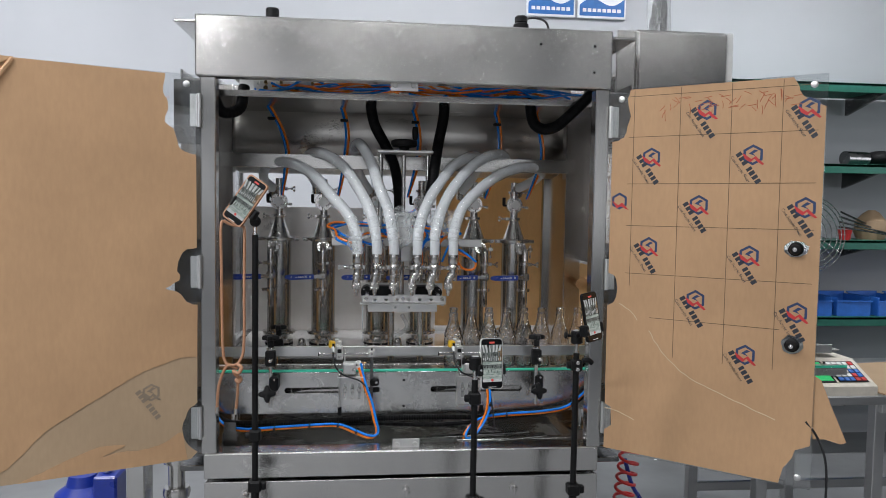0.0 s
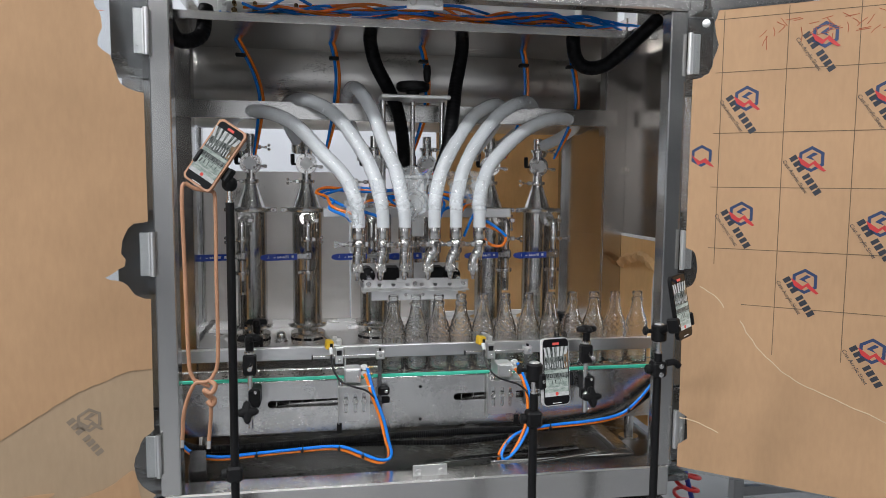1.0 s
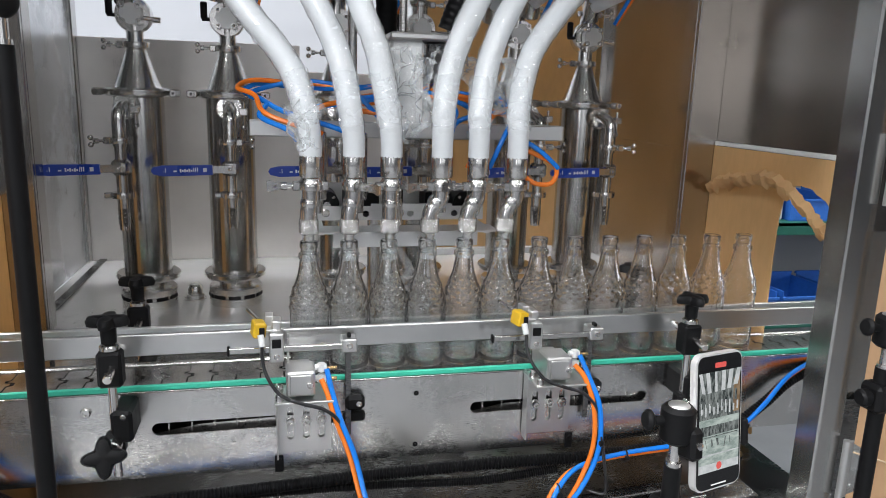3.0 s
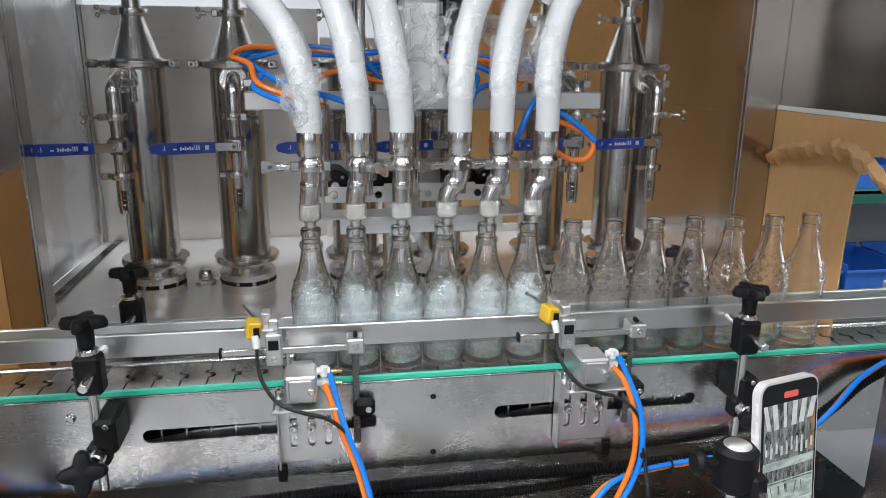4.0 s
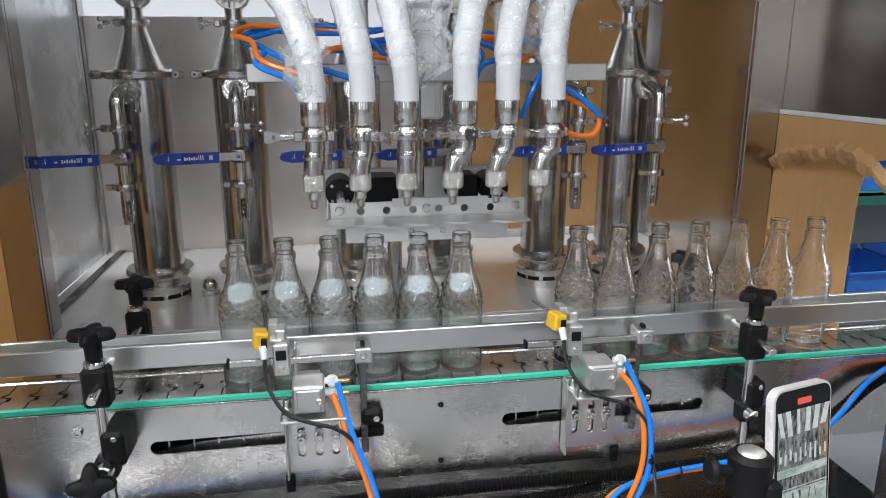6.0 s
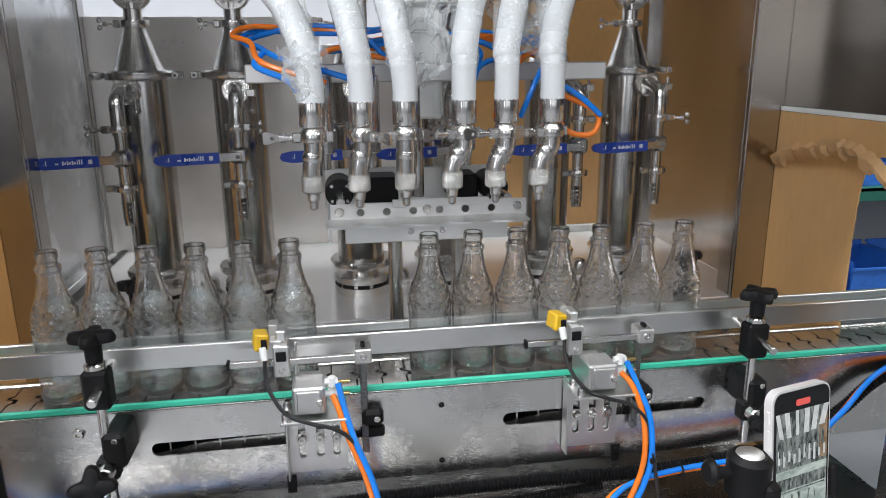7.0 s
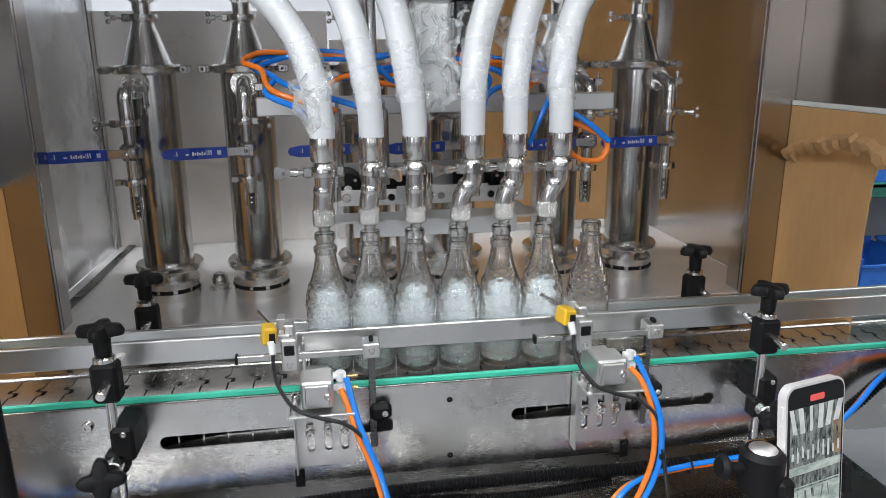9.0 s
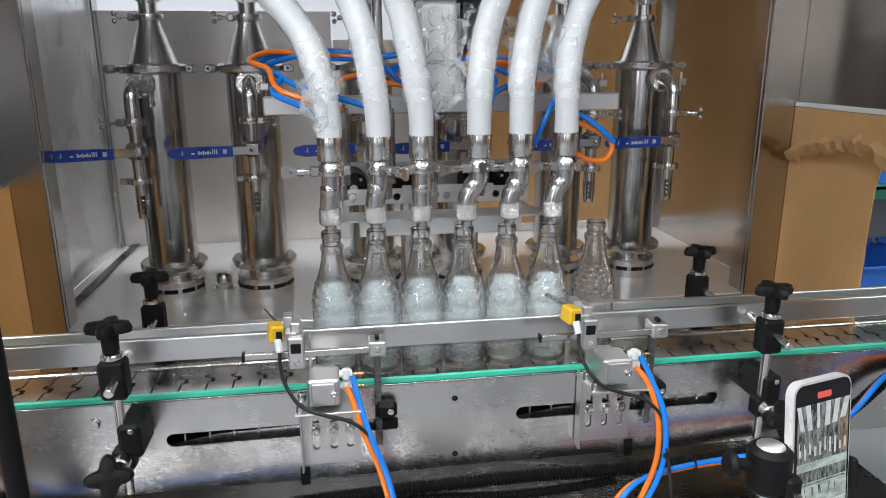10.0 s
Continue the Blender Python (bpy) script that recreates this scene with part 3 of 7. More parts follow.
part("side_strip", Shape().box(0.752, 0.82, 0.0, 0.006, 1.6, 2.185, 0.002), STEEL_X, machine)
lamp_base = Shape().cyl((0.378, -0.1, 2.118), (0.378, -0.1, 2.165), 0.026, c=0.004).cyl((0.378, -0.1, 2.165), (0.378, -0.1, 2.19), 0.022, c=0.005)
part("roof_gland", Shape().cyl((-0.452, -0.1, 2.118), (-0.452, -0.1, 2.18), 0.022, c=0.004), BLACK, machine)
part("roof_gland", lamp_base, BLACK, machine)
part("roof_gland", Shape().cyl((-0.07, -0.12, 2.118), (-0.07, -0.12, 2.15), 0.014, c=0.003).cyl((-0.045, -0.12, 2.118), (-0.045, -0.12, 2.145), 0.01, c=0.003), PIPE, machine)
part("roof_cable", Shape().tube([(0.39, -0.1, 2.182), (0.43, -0.1, 2.186), (0.47, -0.09, 2.172), (0.485, -0.08, 2.118)], 0.004, 8), CABLE, machine)

# corner hinges on the front posts
for sx in (-1, 1):
    for hz in (1.825, 1.322, 0.84):
        h = Shape().box(sx * 0.672 - 0.013, sx * 0.672 + 0.013, FRONT - 0.012, FRONT - 0.007, hz - 0.05, hz + 0.05, 0.002)
        h.cyl((sx * 0.657, FRONT - 0.012, hz - 0.052), (sx * 0.657, FRONT - 0.012, hz + 0.052), 0.006, seg=12)
        for k in (-0.03, 0, 0.03):
            bolt(h, (sx * 0.676, FRONT - 0.012, hz + k), 0.004, 0.002)
        part("hinge", h, STEEL_DULL, machine)
        part("hinge_plate", Shape().box(min(sx * 0.66, sx * 0.744), max(sx * 0.66, sx * 0.744), FRONT + 0.03, FRONT + 0.034, hz - 0.1, hz + 0.1, 0.001), DARK_STEEL, machine)

cabinet = thing("control_cabinet", "stainless steel electrical control cabinet beside the machine", "cabinet", pose(0, 0, 0))
part("body", Shape().box(0.822, 1.165, 0.0, 0.45, 1.6, 2.19, 0.006), STEEL_Z, cabinet)
part("door", Shape().box(0.826, 1.161, -0.018, -0.002, 1.61, 2.18, 0.008), STEEL_X, cabinet)
part("edge_strip", Shape().box(1.167, 1.19, -0.004, 0.44, 1.6, 2.188, 0.002), WHITE_PLASTIC, cabinet)
part("wall_arm", Shape().box(0.75, 0.83, 0.3, 0.4, 1.7, 1.8, 0.004).box(0.75, 0.83, 0.3, 0.4, 2.0, 2.08, 0.004), STEEL_Z, cabinet)
cable_bunch = Shape()
for k in range(7):
    a = k * 0.9
    cable_bunch.tube([(0.98 + 0.012 * math.cos(a), 0.2 + 0.012 * math.sin(a), 2.18), (0.985 + 0.03 * math.cos(a + 1), 0.2, 2.26), (0.99 + 0.024 * math.cos(a + 2), 0.2, 2.33), (1.0 + 0.02 * math.cos(a), 0.22, 2.55), (1.0, 0.25, 3.0)], 0.008, 8, 4)
part("cable_bundle", cable_bunch, CABLE, cabinet, "bundle of black cables wrapped in film")
part("cable_film", Shape().tube([(0.985, 0.2, 2.2), (0.99, 0.2, 2.26), (0.985, 0.2, 2.33), (1.0, 0.22, 2.5)], 0.045, 12, 4), FILM, cabinet)


# ---------------------------------------------------------------- acrylic doors with paper
def bite(cu, cv, ru, rv, a0, a1, seed, n=14, jitter=0.12):
    rnd = random.Random(seed)
    out = []
    for k in range(n + 1):
        a = radians(a0 + (a1 - a0) * k / n)
        s = 1 + rnd.uniform(-jitter, jitter)
        out.append((cu + ru * s * math.cos(a), cv + rv * s * math.sin(a)))
    return out


DOOR_W, DOOR_H, DOOR_Z = 0.62, 1.2, 0.731


def guard_door(name, hinge, yaw, mirror, label):
    """An acrylic door hung at the hinge; u runs away from the hinge, v up."""
    at = Matrix.Translation((hinge[0], hinge[1], DOOR_Z)) @ pose(0, 0, 0, 0, 0, yaw)
    d = thing(name, label, "door", at, "acrylic guard doors")
    s = -1 if mirror else 1

    def flip(loop):
        return [(s * u, v) for u, v in loop] if s > 0 else [(s * u, v) for u, v in reversed(loop)]
    x0, x1 = (0, DOOR_W) if s > 0 else (-DOOR_W, 0)
    part("acrylic_sheet", Shape().box(x0, x1, 0.0, 0.005, 0, DOOR_H, 0.001), ACRYLIC, d, "clear acrylic sheet")
    return d, flip, s


door_r, flip_r, _ = guard_door("guard_door", (0.662, FRONT - 0.02), -37.5, False, "open clear acrylic machine door covered in torn printed brown paper")
paper = [(0.0, 0.01), (0.535, 0.004)] + [(0.545, 0.05), (0.568, 0.085), (0.575, 0.11), (DOOR_W - 0.006, 0.13), (DOOR_W - 0.003, 0.2), (DOOR_W - 0.003, 1.105)]
paper += torn([(DOOR_W - 0.003, 1.105), (0.585, 1.12), (0.555, 1.145), (0.548, 1.165), (0.53, 1.196)], 0.002, 5, 3)
paper += [(0.055, 1.192)] + torn([(0.055, 1.192), (0.05, 1.15), (0.058, 1.11), (0.045, 1.06), (0.03, 1.035), (0.0, 1.03)], 0.003, 6, 3)
paper += [(0.0, 0.6)] + torn([(0.0, 0.6), (0.025, 0.585), (0.032, 0.545), (0.024, 0.51), (0.0, 0.49)], 0.002, 7, 3)
paper += [(0.0, 0.16), (0.02, 0.15), (0.024, 0.09), (0.0, 0.07)]
knob_cut = [bite(0.556, 0.70, 0.033, 0.024, 0, 342, 8, 18, 0.08), bite(0.556, 0.42, 0.03, 0.028, 0, 342, 9, 18, 0.08)]
part("paper", Shape().outline([flip_r(paper)] + knob_cut, 0.0008, Matrix.Translation((0, -0.0014, 0))), KRAFT, door_r, "brown printed protective paper")
lines = Shape()
for u in (0.07, 0.215, 0.365, 0.505):
    lines.box(u, u + 0.0018, -0.002, -0.0016, 0.34 if u > 0.1 else 0.56, 1.19, 0)
for v in (1.17, 1.04, 0.89, 0.755, 0.6, 0.46):
    lines.box(0.055 if v > 0.5 else 0.14, 0.6 if v != 0.46 else 0.52, -0.002, -0.0016, v, v + 0.0018, 0)
part("printed_grid", lines, LINE, door_r, "brown printed square lines")
text_curve = bpy.data.curves.new("small_print", "FONT")
text_curve.body, text_curve.size, text_curve.extrude = "Cast Acrylic Sheet", 0.0125, 0.0002
text_curve.materials.append(INK)


def hexagon(cu, cv, r, turn=0):
    return [(cu + r * math.cos(radians(60 * k + 30 + turn)), cv + r * math.sin(radians(60 * k + 30 + turn))) for k in range(6)]


def paper_mark(parent, u, v, small=1.0, navy=INK_NAVY, ink=INK, red=INK_RED, text=True):
    """A hexagon emblem with a slanted red zigzag, a slanted bar for the maker's name and a line of small print."""
    y = -0.0021
    ring = Shape().outline([hexagon(u, v, 0.031 * small), hexagon(u, v, 0.023 * small)], 0.0004, Matrix.Translation((0, y, 0)))
    ring.outline([[(u - 0.012, v + 0.004), (u + 0.004, v + 0.016), (u + 0.014, v + 0.012), (u, v + 0.004), (u + 0.008, v - 0.004)]], 0.0004, Matrix.Translation((0, y, 0)))
    part("emblem", ring, navy, parent)
    z = [(-0.03, 0.006), (-0.02, 0.0), (-0.004, -0.012), (0.008, -0.003), (0.012, -0.008), (0.032, -0.028), (0.026, -0.03), (0.012, -0.02), (0.004, -0.012), (-0.006, -0.022), (-0.022, -0.012)]
    part("emblem_zigzag", Shape().outline([[(u + a * small, v + b * small) for a, b in z]], 0.0004, Matrix.Translation((0, y - 0.0006, 0))), red, parent)
    turn = Matrix.Translation((u - 0.03 * small, 0, v - 0.012 * small)) @ pose(0, 0, 0, 0, 56, 0)
    bars = Shape()
    x = -0.022
    for w in (0.014, 0.013, 0.014, 0.0, 0.012, 0.014, 0.013, 0.014):
        if w:
            bars.outline([rect_loop(x, x + w * 0.8, -0.008, 0.009)], 0.0004, turn @ Matrix.Translation((0, y, 0)))
        x += w + 0.0015 if w else 0.008
    part("name_bar", bars, ink, parent, "dark printed maker's name as bars")
    if text:
        o = new("small_print", text_curve)
        o.parent = parent
        o.matrix_basis = turn @ Matrix.Translation((-0.024, y, -0.024)) @ pose(0, 0, 0, 90, 0, 0)


for u, v in ((0.295, 1.115), (0.575, 1.105), (0.13, 0.975), (0.43, 0.975), (0.28, 0.825), (0.575, 0.82), (0.13, 0.69), (0.43, 0.675), (0.28, 0.53), (0.43, 0.375), (0.565, 0.515)):
    paper_mark(door_r, u, v)
part("emblem", Shape().outline([hexagon(0.03, 0.835, 0.028), hexagon(0.03, 0.835, 0.02)], 0.0004, Matrix.Translation((0, -0.0021, 0))), INK_NAVY, door_r)
part("emblem_zigzag", Shape().outline([[(0.004, 0.838), (0.026, 0.822), (0.04, 0.83), (0.062, 0.806), (0.05, 0.81), (0.036, 0.818), (0.022, 0.812)]], 0.0004, Matrix.Translation((0, -0.0027, 0))), INK_RED, door_r)
# red crayon strokes
rnd = random.Random(21)


def scrawl(parent, us, v0, size):
    s = Shape()
    for u in us:
        for k in range(rnd.randint(4, 7)):
            a, b = u + rnd.uniform(-0.4, 0.4) * size, v0 + rnd.uniform(-0.5, 0.5) * size
            da, db = rnd.choice([(0.7, 0.1), (0.05, -0.8), (-0.4, -0.5), (0.45, -0.4)])
            c, d = a + da * size * rnd.uniform(0.5, 1), b + db * size * rnd.uniform(0.5, 1)
            mid = ((a + c) / 2 + rnd.uniform(-0.05, 0.05) * size, -0.0016, (b + d) / 2)
            s.tube([(a, -0.0016, b), mid, (c, -0.0016, d)], 0.0009, 5, 3)
    part("crayon_scrawl", s, PENCIL, parent, "faint red crayon marks")


scrawl(door_r, (0.17, 0.21, 0.255, 0.30, 0.345, 0.39, 0.44, 0.48, 0.52), 1.14, 0.05)
for kv in (0.70, 0.42):
    knob = Shape().lathe([(0.02, 0.0), (0.02, -0.012), (0.013, -0.016), (0.013, -0.026), (0.016, -0.03), (0.012, -0.036), (1e-7, -0.037)], (0.556, 0, kv), "y", 20)
    part("door_knob", knob, BLACK, door_r, "black door latch knob")
    part("knob_screw", Shape().lathe([(0.007, 0), (0.006, -0.003), (1e-7, -0.004)], (0.556, -0.0365, kv), "y", 14), PIPE, door_r)
for cu, cv in ((0.585, 1.17), (0.585, 0.03), (0.028, 1.165)):
    part("corner_screw", Shape().lathe([(0.010, 0), (0.010, -0.003), (0.007, -0.005), (1e-7, -0.005)], (cu, -0.0005, cv), "y", 16), STEEL_DULL, door_r)
tear = Shape()
for pts in (torn([(0.04, 0.50), (0.08, 0.475), (0.10, 0.45)], 0.001, 31, 4), torn([(0.14, 0.42), (0.17, 0.37), (0.23, 0.31), (0.30, 0.27), (0.38, 0.24), (0.52, 0.19)], 0.0015, 32, 5), torn([(0.0, 0.145), (0.04, 0.14), (0.10, 0.12)], 0.001, 33, 4)):
    tear.tube([(u, -0.002, v) for u, v in pts], 0.0016, 6, 2)
part("tear_edge", tear, kraft("pale_torn_paper_edge", (0.62, 0.48, 0.32), 0.3), door_r, "raised pale torn paper edges")
flap = [(0.61, 0.34), (0.635, 0.325), (0.665, 0.25), (0.705, 0.155), (0.69, 0.148), (0.65, 0.155), (0.62, 0.15), (0.606, 0.2)]
part("loose_flap", Shape().outline([flap], 0.0012, pose(0, 0.004, 0, 0, 0, 0)), KRAFT, door_r, "loose hanging flap of brown paper")
part("cord", Shape().tube([(0.60, 0.0, 0.2), (0.63, 0.004, 0.16), (0.655, 0.006, 0.09), (0.66, 0.01, -0.02), (0.655, 0.02, -0.2), (0.66, 0.03, -0.4)], 0.0035, 8), CABLE, door_r, "thin black cable hanging from the door")

door_l, flip_l, _ = guard_door("guard_door", (-0.664, FRONT - 0.02), 22.0, True, "open clear acrylic machine door covered in half-peeled brown paper")
under = [(0.0, 0.02), (0.02, 0.0), (DOOR_W, 0.0), (DOOR_W, DOOR_H), (0.09, DOOR_H - 0.004)]
under += torn([(0.09, 1.196), (0.095, 1.14), (0.08, 1.11), (0.09, 1.05), (0.06, 1.02), (0.05, 0.97), (0.0, 0.955)], 0.003, 41, 3)
under += [(0.0, 0.67)] + torn([(0.0, 0.67), (0.04, 0.655), (0.06, 0.61), (0.05, 0.57), (0.09, 0.545), (0.055, 0.53), (0.03, 0.50), (0.0, 0.49)], 0.003, 42, 3)
under += [(0.0, 0.18)] + torn([(0.0, 0.18), (0.03, 0.15), (0.045, 0.10), (0.03, 0.05), (0.0, 0.02)], 0.003, 43, 3)
part("paper", Shape().outline([flip_l(under)], 0.0006, Matrix.Translation((0, -0.001, 0))), KRAFT_UNDER, door_l, "greyed under layer of protective paper")
sweep = torn([(0.0, 0.325), (0.05, 0.325), (0.10, 0.31), (0.17, 0.285), (0.25, 0.24), (0.33, 0.195), (0.42, 0.14), (0.48, 0.08), (0.53, 0.04), (DOOR_W, 0.02)], 0.0012, 44, 5)
upper = sweep + [(DOOR_W, DOOR_H), (0.09, DOOR_H - 0.004)]
upper += torn([(0.09, 1.196), (0.095, 1.14), (0.08, 1.11), (0.09, 1.05), (0.06, 1.02), (0.05, 0.97), (0.0, 0.955)], 0.003, 41, 3)
upper += [(0.0, 0.67)] + torn([(0.0, 0.67), (0.04, 0.655), (0.06, 0.61), (0.05, 0.57), (0.09, 0.545), (0.055, 0.53), (0.03, 0.50), (0.0, 0.49)], 0.003, 42, 3)
part("paper", Shape().outline([flip_l(upper)], 0.0012, Matrix.Translation((0, -0.0034, 0))), KRAFT, door_l, "brown protective paper with torn edge")
strip = [(0.03, 0.0)] + [(0.04, 0.06)] + torn([(0.04, 0.06), (0.05, 0.09), (0.10, 0.062), (0.16, 0.05), (0.22, 0.052), (0.27, 0.045), (0.235, 0.06), (0.21, 0.072), (0.28, 0.075), (0.36, 0.05), (0.45, 0.015), (0.49, 0.0)], 0.001, 45, 4)
part("paper", Shape().outline([flip_l(strip)], 0.0012, Matrix.Translation((0, -0.0034, 0))), KRAFT, door_l)
fold = Shape().outline([[(-0.6, 1.13), (-0.48, 1.2), (-0.61, 1.2)]], 0.0015, pose(0, -0.01, 0, 0, 0, 0))
fold.tube([(-0.602, -0.012, 0.99), (-0.57, -0.014, 1.06), (-0.52, -0.012, 1.14), (-0.485, -0.008, 1.195)], 0.006, 8, 4)
part("folded_corner", fold, KRAFT, door_l, "folded over corner of the paper")
FADED = plain("faded_ink", (0.23, 0.18, 0.13), 0.6)
paper_mark(door_l, -0.135, 0.225, 0.9, FADED, FADED, FADED, False)
scrawl(door_l, (-0.12, -0.17, -0.215, -0.26, -0.31, -0.36, -0.405, -0.45), 1.125, 0.045)
for cu, cv in ((-0.028, 1.17),):
    part("corner_screw", Shape().lathe([(0.010, 0), (0.010, -0.003), (0.007, -0.005), (1e-7, -0.005)], (cu, -0.0005, cv), "y", 16), STEEL_DULL, door_l)


# ---------------------------------------------------------------- conveyor
LANE, BELT = 0.058, 0.95
conveyor = thing("conveyor", "stainless steel slat chain conveyor with green wear strips", "conveyor")
face = [rect_loop(-0.95, 1.7, 0.80, 0.944), slot_loop(-0.422, -0.094, 0.882, 0.0105), slot_loop(0.096, 0.431, 0.882, 0.0105)]
part("front_panel", Shape().outline(face, 0.003), PANEL_STEEL, conveyor)
part("panel_lip", Shape().box(-0.95, 1.7, 0.0, 0.014, 0.9445, 0.9465, 0.0006), STEEL_X, conveyor)
part("rear_panel", Shape().box(-0.95, 1.7, 0.113, 0.116, 0.80, 0.945, 0.001), STEEL_X, conveyor)
part("wear_strip", Shape().box(-0.95, 1.7, 0.0005, 0.007, 0.947, 0.956, 0.0015), GREEN, conveyor, "green plastic wear strip")
part("rear_strip", Shape().box(-0.95, 1.7, 0.100, 0.114, 0.945, 0.953, 0.002), STEEL_X, conveyor)
for sx0, sx1 in ((-0.43, -0.085), (0.09, 0.44)):
    bed = Shape().outline([[(sx0, 0.862), (sx1, 0.862), (sx1, 0.888), (sx0 + 0.08, 0.879), (sx0, 0.866)]], 0.002, Matrix.Translation((0, 0.016, 0)))
    for k in range(9):
        bed.box(sx0 + 0.035 * k + 0.03, sx0 + 0.035 * k + 0.033, 0.012, 0.018, 0.862, 0.9, 0.0005)
    part("return_bed", bed, CHAIN, conveyor)
part("return_guide", Shape().box(-0.95, 1.7, 0.02, 0.1, 0.84, 0.846, 0.001), BLACK, conveyor)
for sx, sz in ((0, 0.916), (0, 0.822)):
    part("screw", Shape().lathe([(0.0045, 0), (0.0045, -0.001), (0.002, -0.001), (1e-7, 0.001)], (sx, 0, sz), "y", 12), RUBBER, conveyor)
for sx, sz in ((-0.515, 0.918), (-0.512, 0.828), (0.51, 0.916), (0.505, 0.824)):
    part("panel_bolt", bolt(Shape(), (sx, 0, sz), 0.008, 0.006), PIPE, conveyor)
for lx in (-0.6, 0.66):
    part("support_leg", Shape().cyl((lx, 0.06, 0.712), (lx, 0.06, 0.80), 0.014).cyl((lx, 0.06, 0.712), (lx, 0.06, 0.718), 0.03), PIPE, conveyor)
# the chain: slats with interlocking knuckles
chain = part("chain", Shape().box(-0.78, 1.72, 0.04, 0.075, BELT - 0.014, BELT - 0.010, 0.001), RUBBER, conveyor, "slat chain")
PITCH = 0.0381
slat = Shape()
w0, w1, top = 0.009, 0.099, BELT
right = [(PITCH - 0.0012, w0), (PITCH - 0.0012, 0.045), (PITCH + 0.003, 0.047), (PITCH + 0.003, 0.055), (PITCH - 0.0075, 0.058), (PITCH - 0.0075, 0.067), (PITCH - 0.0012, 0.069), (PITCH - 0.0012, w1)]
left = [(0.0012, w1), (0.0012, 0.066), (-0.0025, 0.065), (-0.0025, 0.0605), (0.0012, 0.06), (0.009, 0.0575), (0.009, 0.0455), (0.0012, 0.043), (0.0012, w0)]
slat.outline([right + left], 0.003, pose(0, 0, top, -90, 0, 0))
slat_mesh = slat.mesh("slat", CHAIN)
for k in range(65):
    o = new("slat", slat_mesh)
    o.parent = chain
    o.matrix_basis = Matrix.Translation((-0.78 + k * PITCH, 0, 0))
# guide rails and their clamps
for nm, y0, y1, xa, xb in (("guide_rail", 0.006, 0.016, -0.95, 1.05), ("guide_rail", 0.095, 0.104, -0.95, 1.7)):
    lift_z = 0.0 if y0 < 0.05 else -0.018
    part(nm, Shape().box(xa, xb, y0, y1, 1.003 + lift_z, 1.037 + lift_z, 0.0011), RAIL, conveyor)


def star_knob(s, c, r, h):
    """A four-lobed knob whose top looks along +z at c."""
    def lobe(a, z):
        return 0.26 * r * math.cos(4 * a) - 0.1 * r
    s.lathe([(r * 0.55, 0), (r, h * 0.15), (r * 1.05, h * 0.5), (r * 0.9, h * 0.9), (r * 0.5, h)], c, "z", 40, lobe)
    s.cyl(Vector(c) + Vector((0, 0, -h * 1.3)), c, r * 0.42, r * 0.45)


def rail_clamp(x, side):
    """A clamp post; side -1 stands before the conveyor, +1 behind it."""
    c = thing("rail_clamp", "black plastic guide rail clamp with star knobs on a steel rod", "clamp", None, "guide rail clamps")
    y = -0.055 if side < 0 else 0.165
    part("rod", Shape().cyl((x, y, 0.838), (x, y, 1.03), 0.0065, c=0.001), PIPE, c)
    part("clamp_block", Shape().box(x - 0.017, x + 0.017, y - 0.014, y + 0.014, 0.983, 1.037, 0.004), BLACK, c)
    k = Shape()
    star_knob(k, (x, y, 1.072), 0.025, 0.018)
    part("star_knob", k, BLACK, c)
    part("collar", Shape().cyl((x, y, 1.037), (x, y, 1.046), 0.014, c=0.002), PIPE, c)
    r0, r1 = (y - 0.045, 0.004) if side < 0 else (0.105, y + 0.03)
    part("cross_pin", Shape().cyl((x + 0.004, r0, 1.008), (x + 0.004, r1, 1.02), 0.0062, c=0.001), PIPE, c)
    yb = (y - 0.012, -0.001) if side < 0 else (0.117, y + 0.012)
    part("mount_block", Shape().box(x - 0.004, x + 0.026, *yb, 0.895, 0.945, 0.005).box(x - 0.014, x + 0.014, y - 0.012, y + 0.012, 0.878, 0.91, 0.004), BLACK, c)
    part("collar", Shape().cyl((x, y - 0.03, 0.895), (x, y - 0.012, 0.895), 0.012, c=0.002), PIPE, c)
    k2 = Shape()
    star_knob(k2, (0, 0, 0), 0.025, 0.018)
    k2.moved(Matrix.Translation((x - 0.004, y - 0.055, 0.899)) @ pose(0, 0, 0, 70, 0, 10))
    part("star_knob", k2, BLACK, c)
    part("set_screw", bolt(Shape(), (x + 0.014, yb[0], 0.937), 0.004, 0.002), PIPE, c)
    return c


for cx in (-0.462, 0.469):
    rail_clamp(cx, -1)
    rail_clamp(cx, 1)


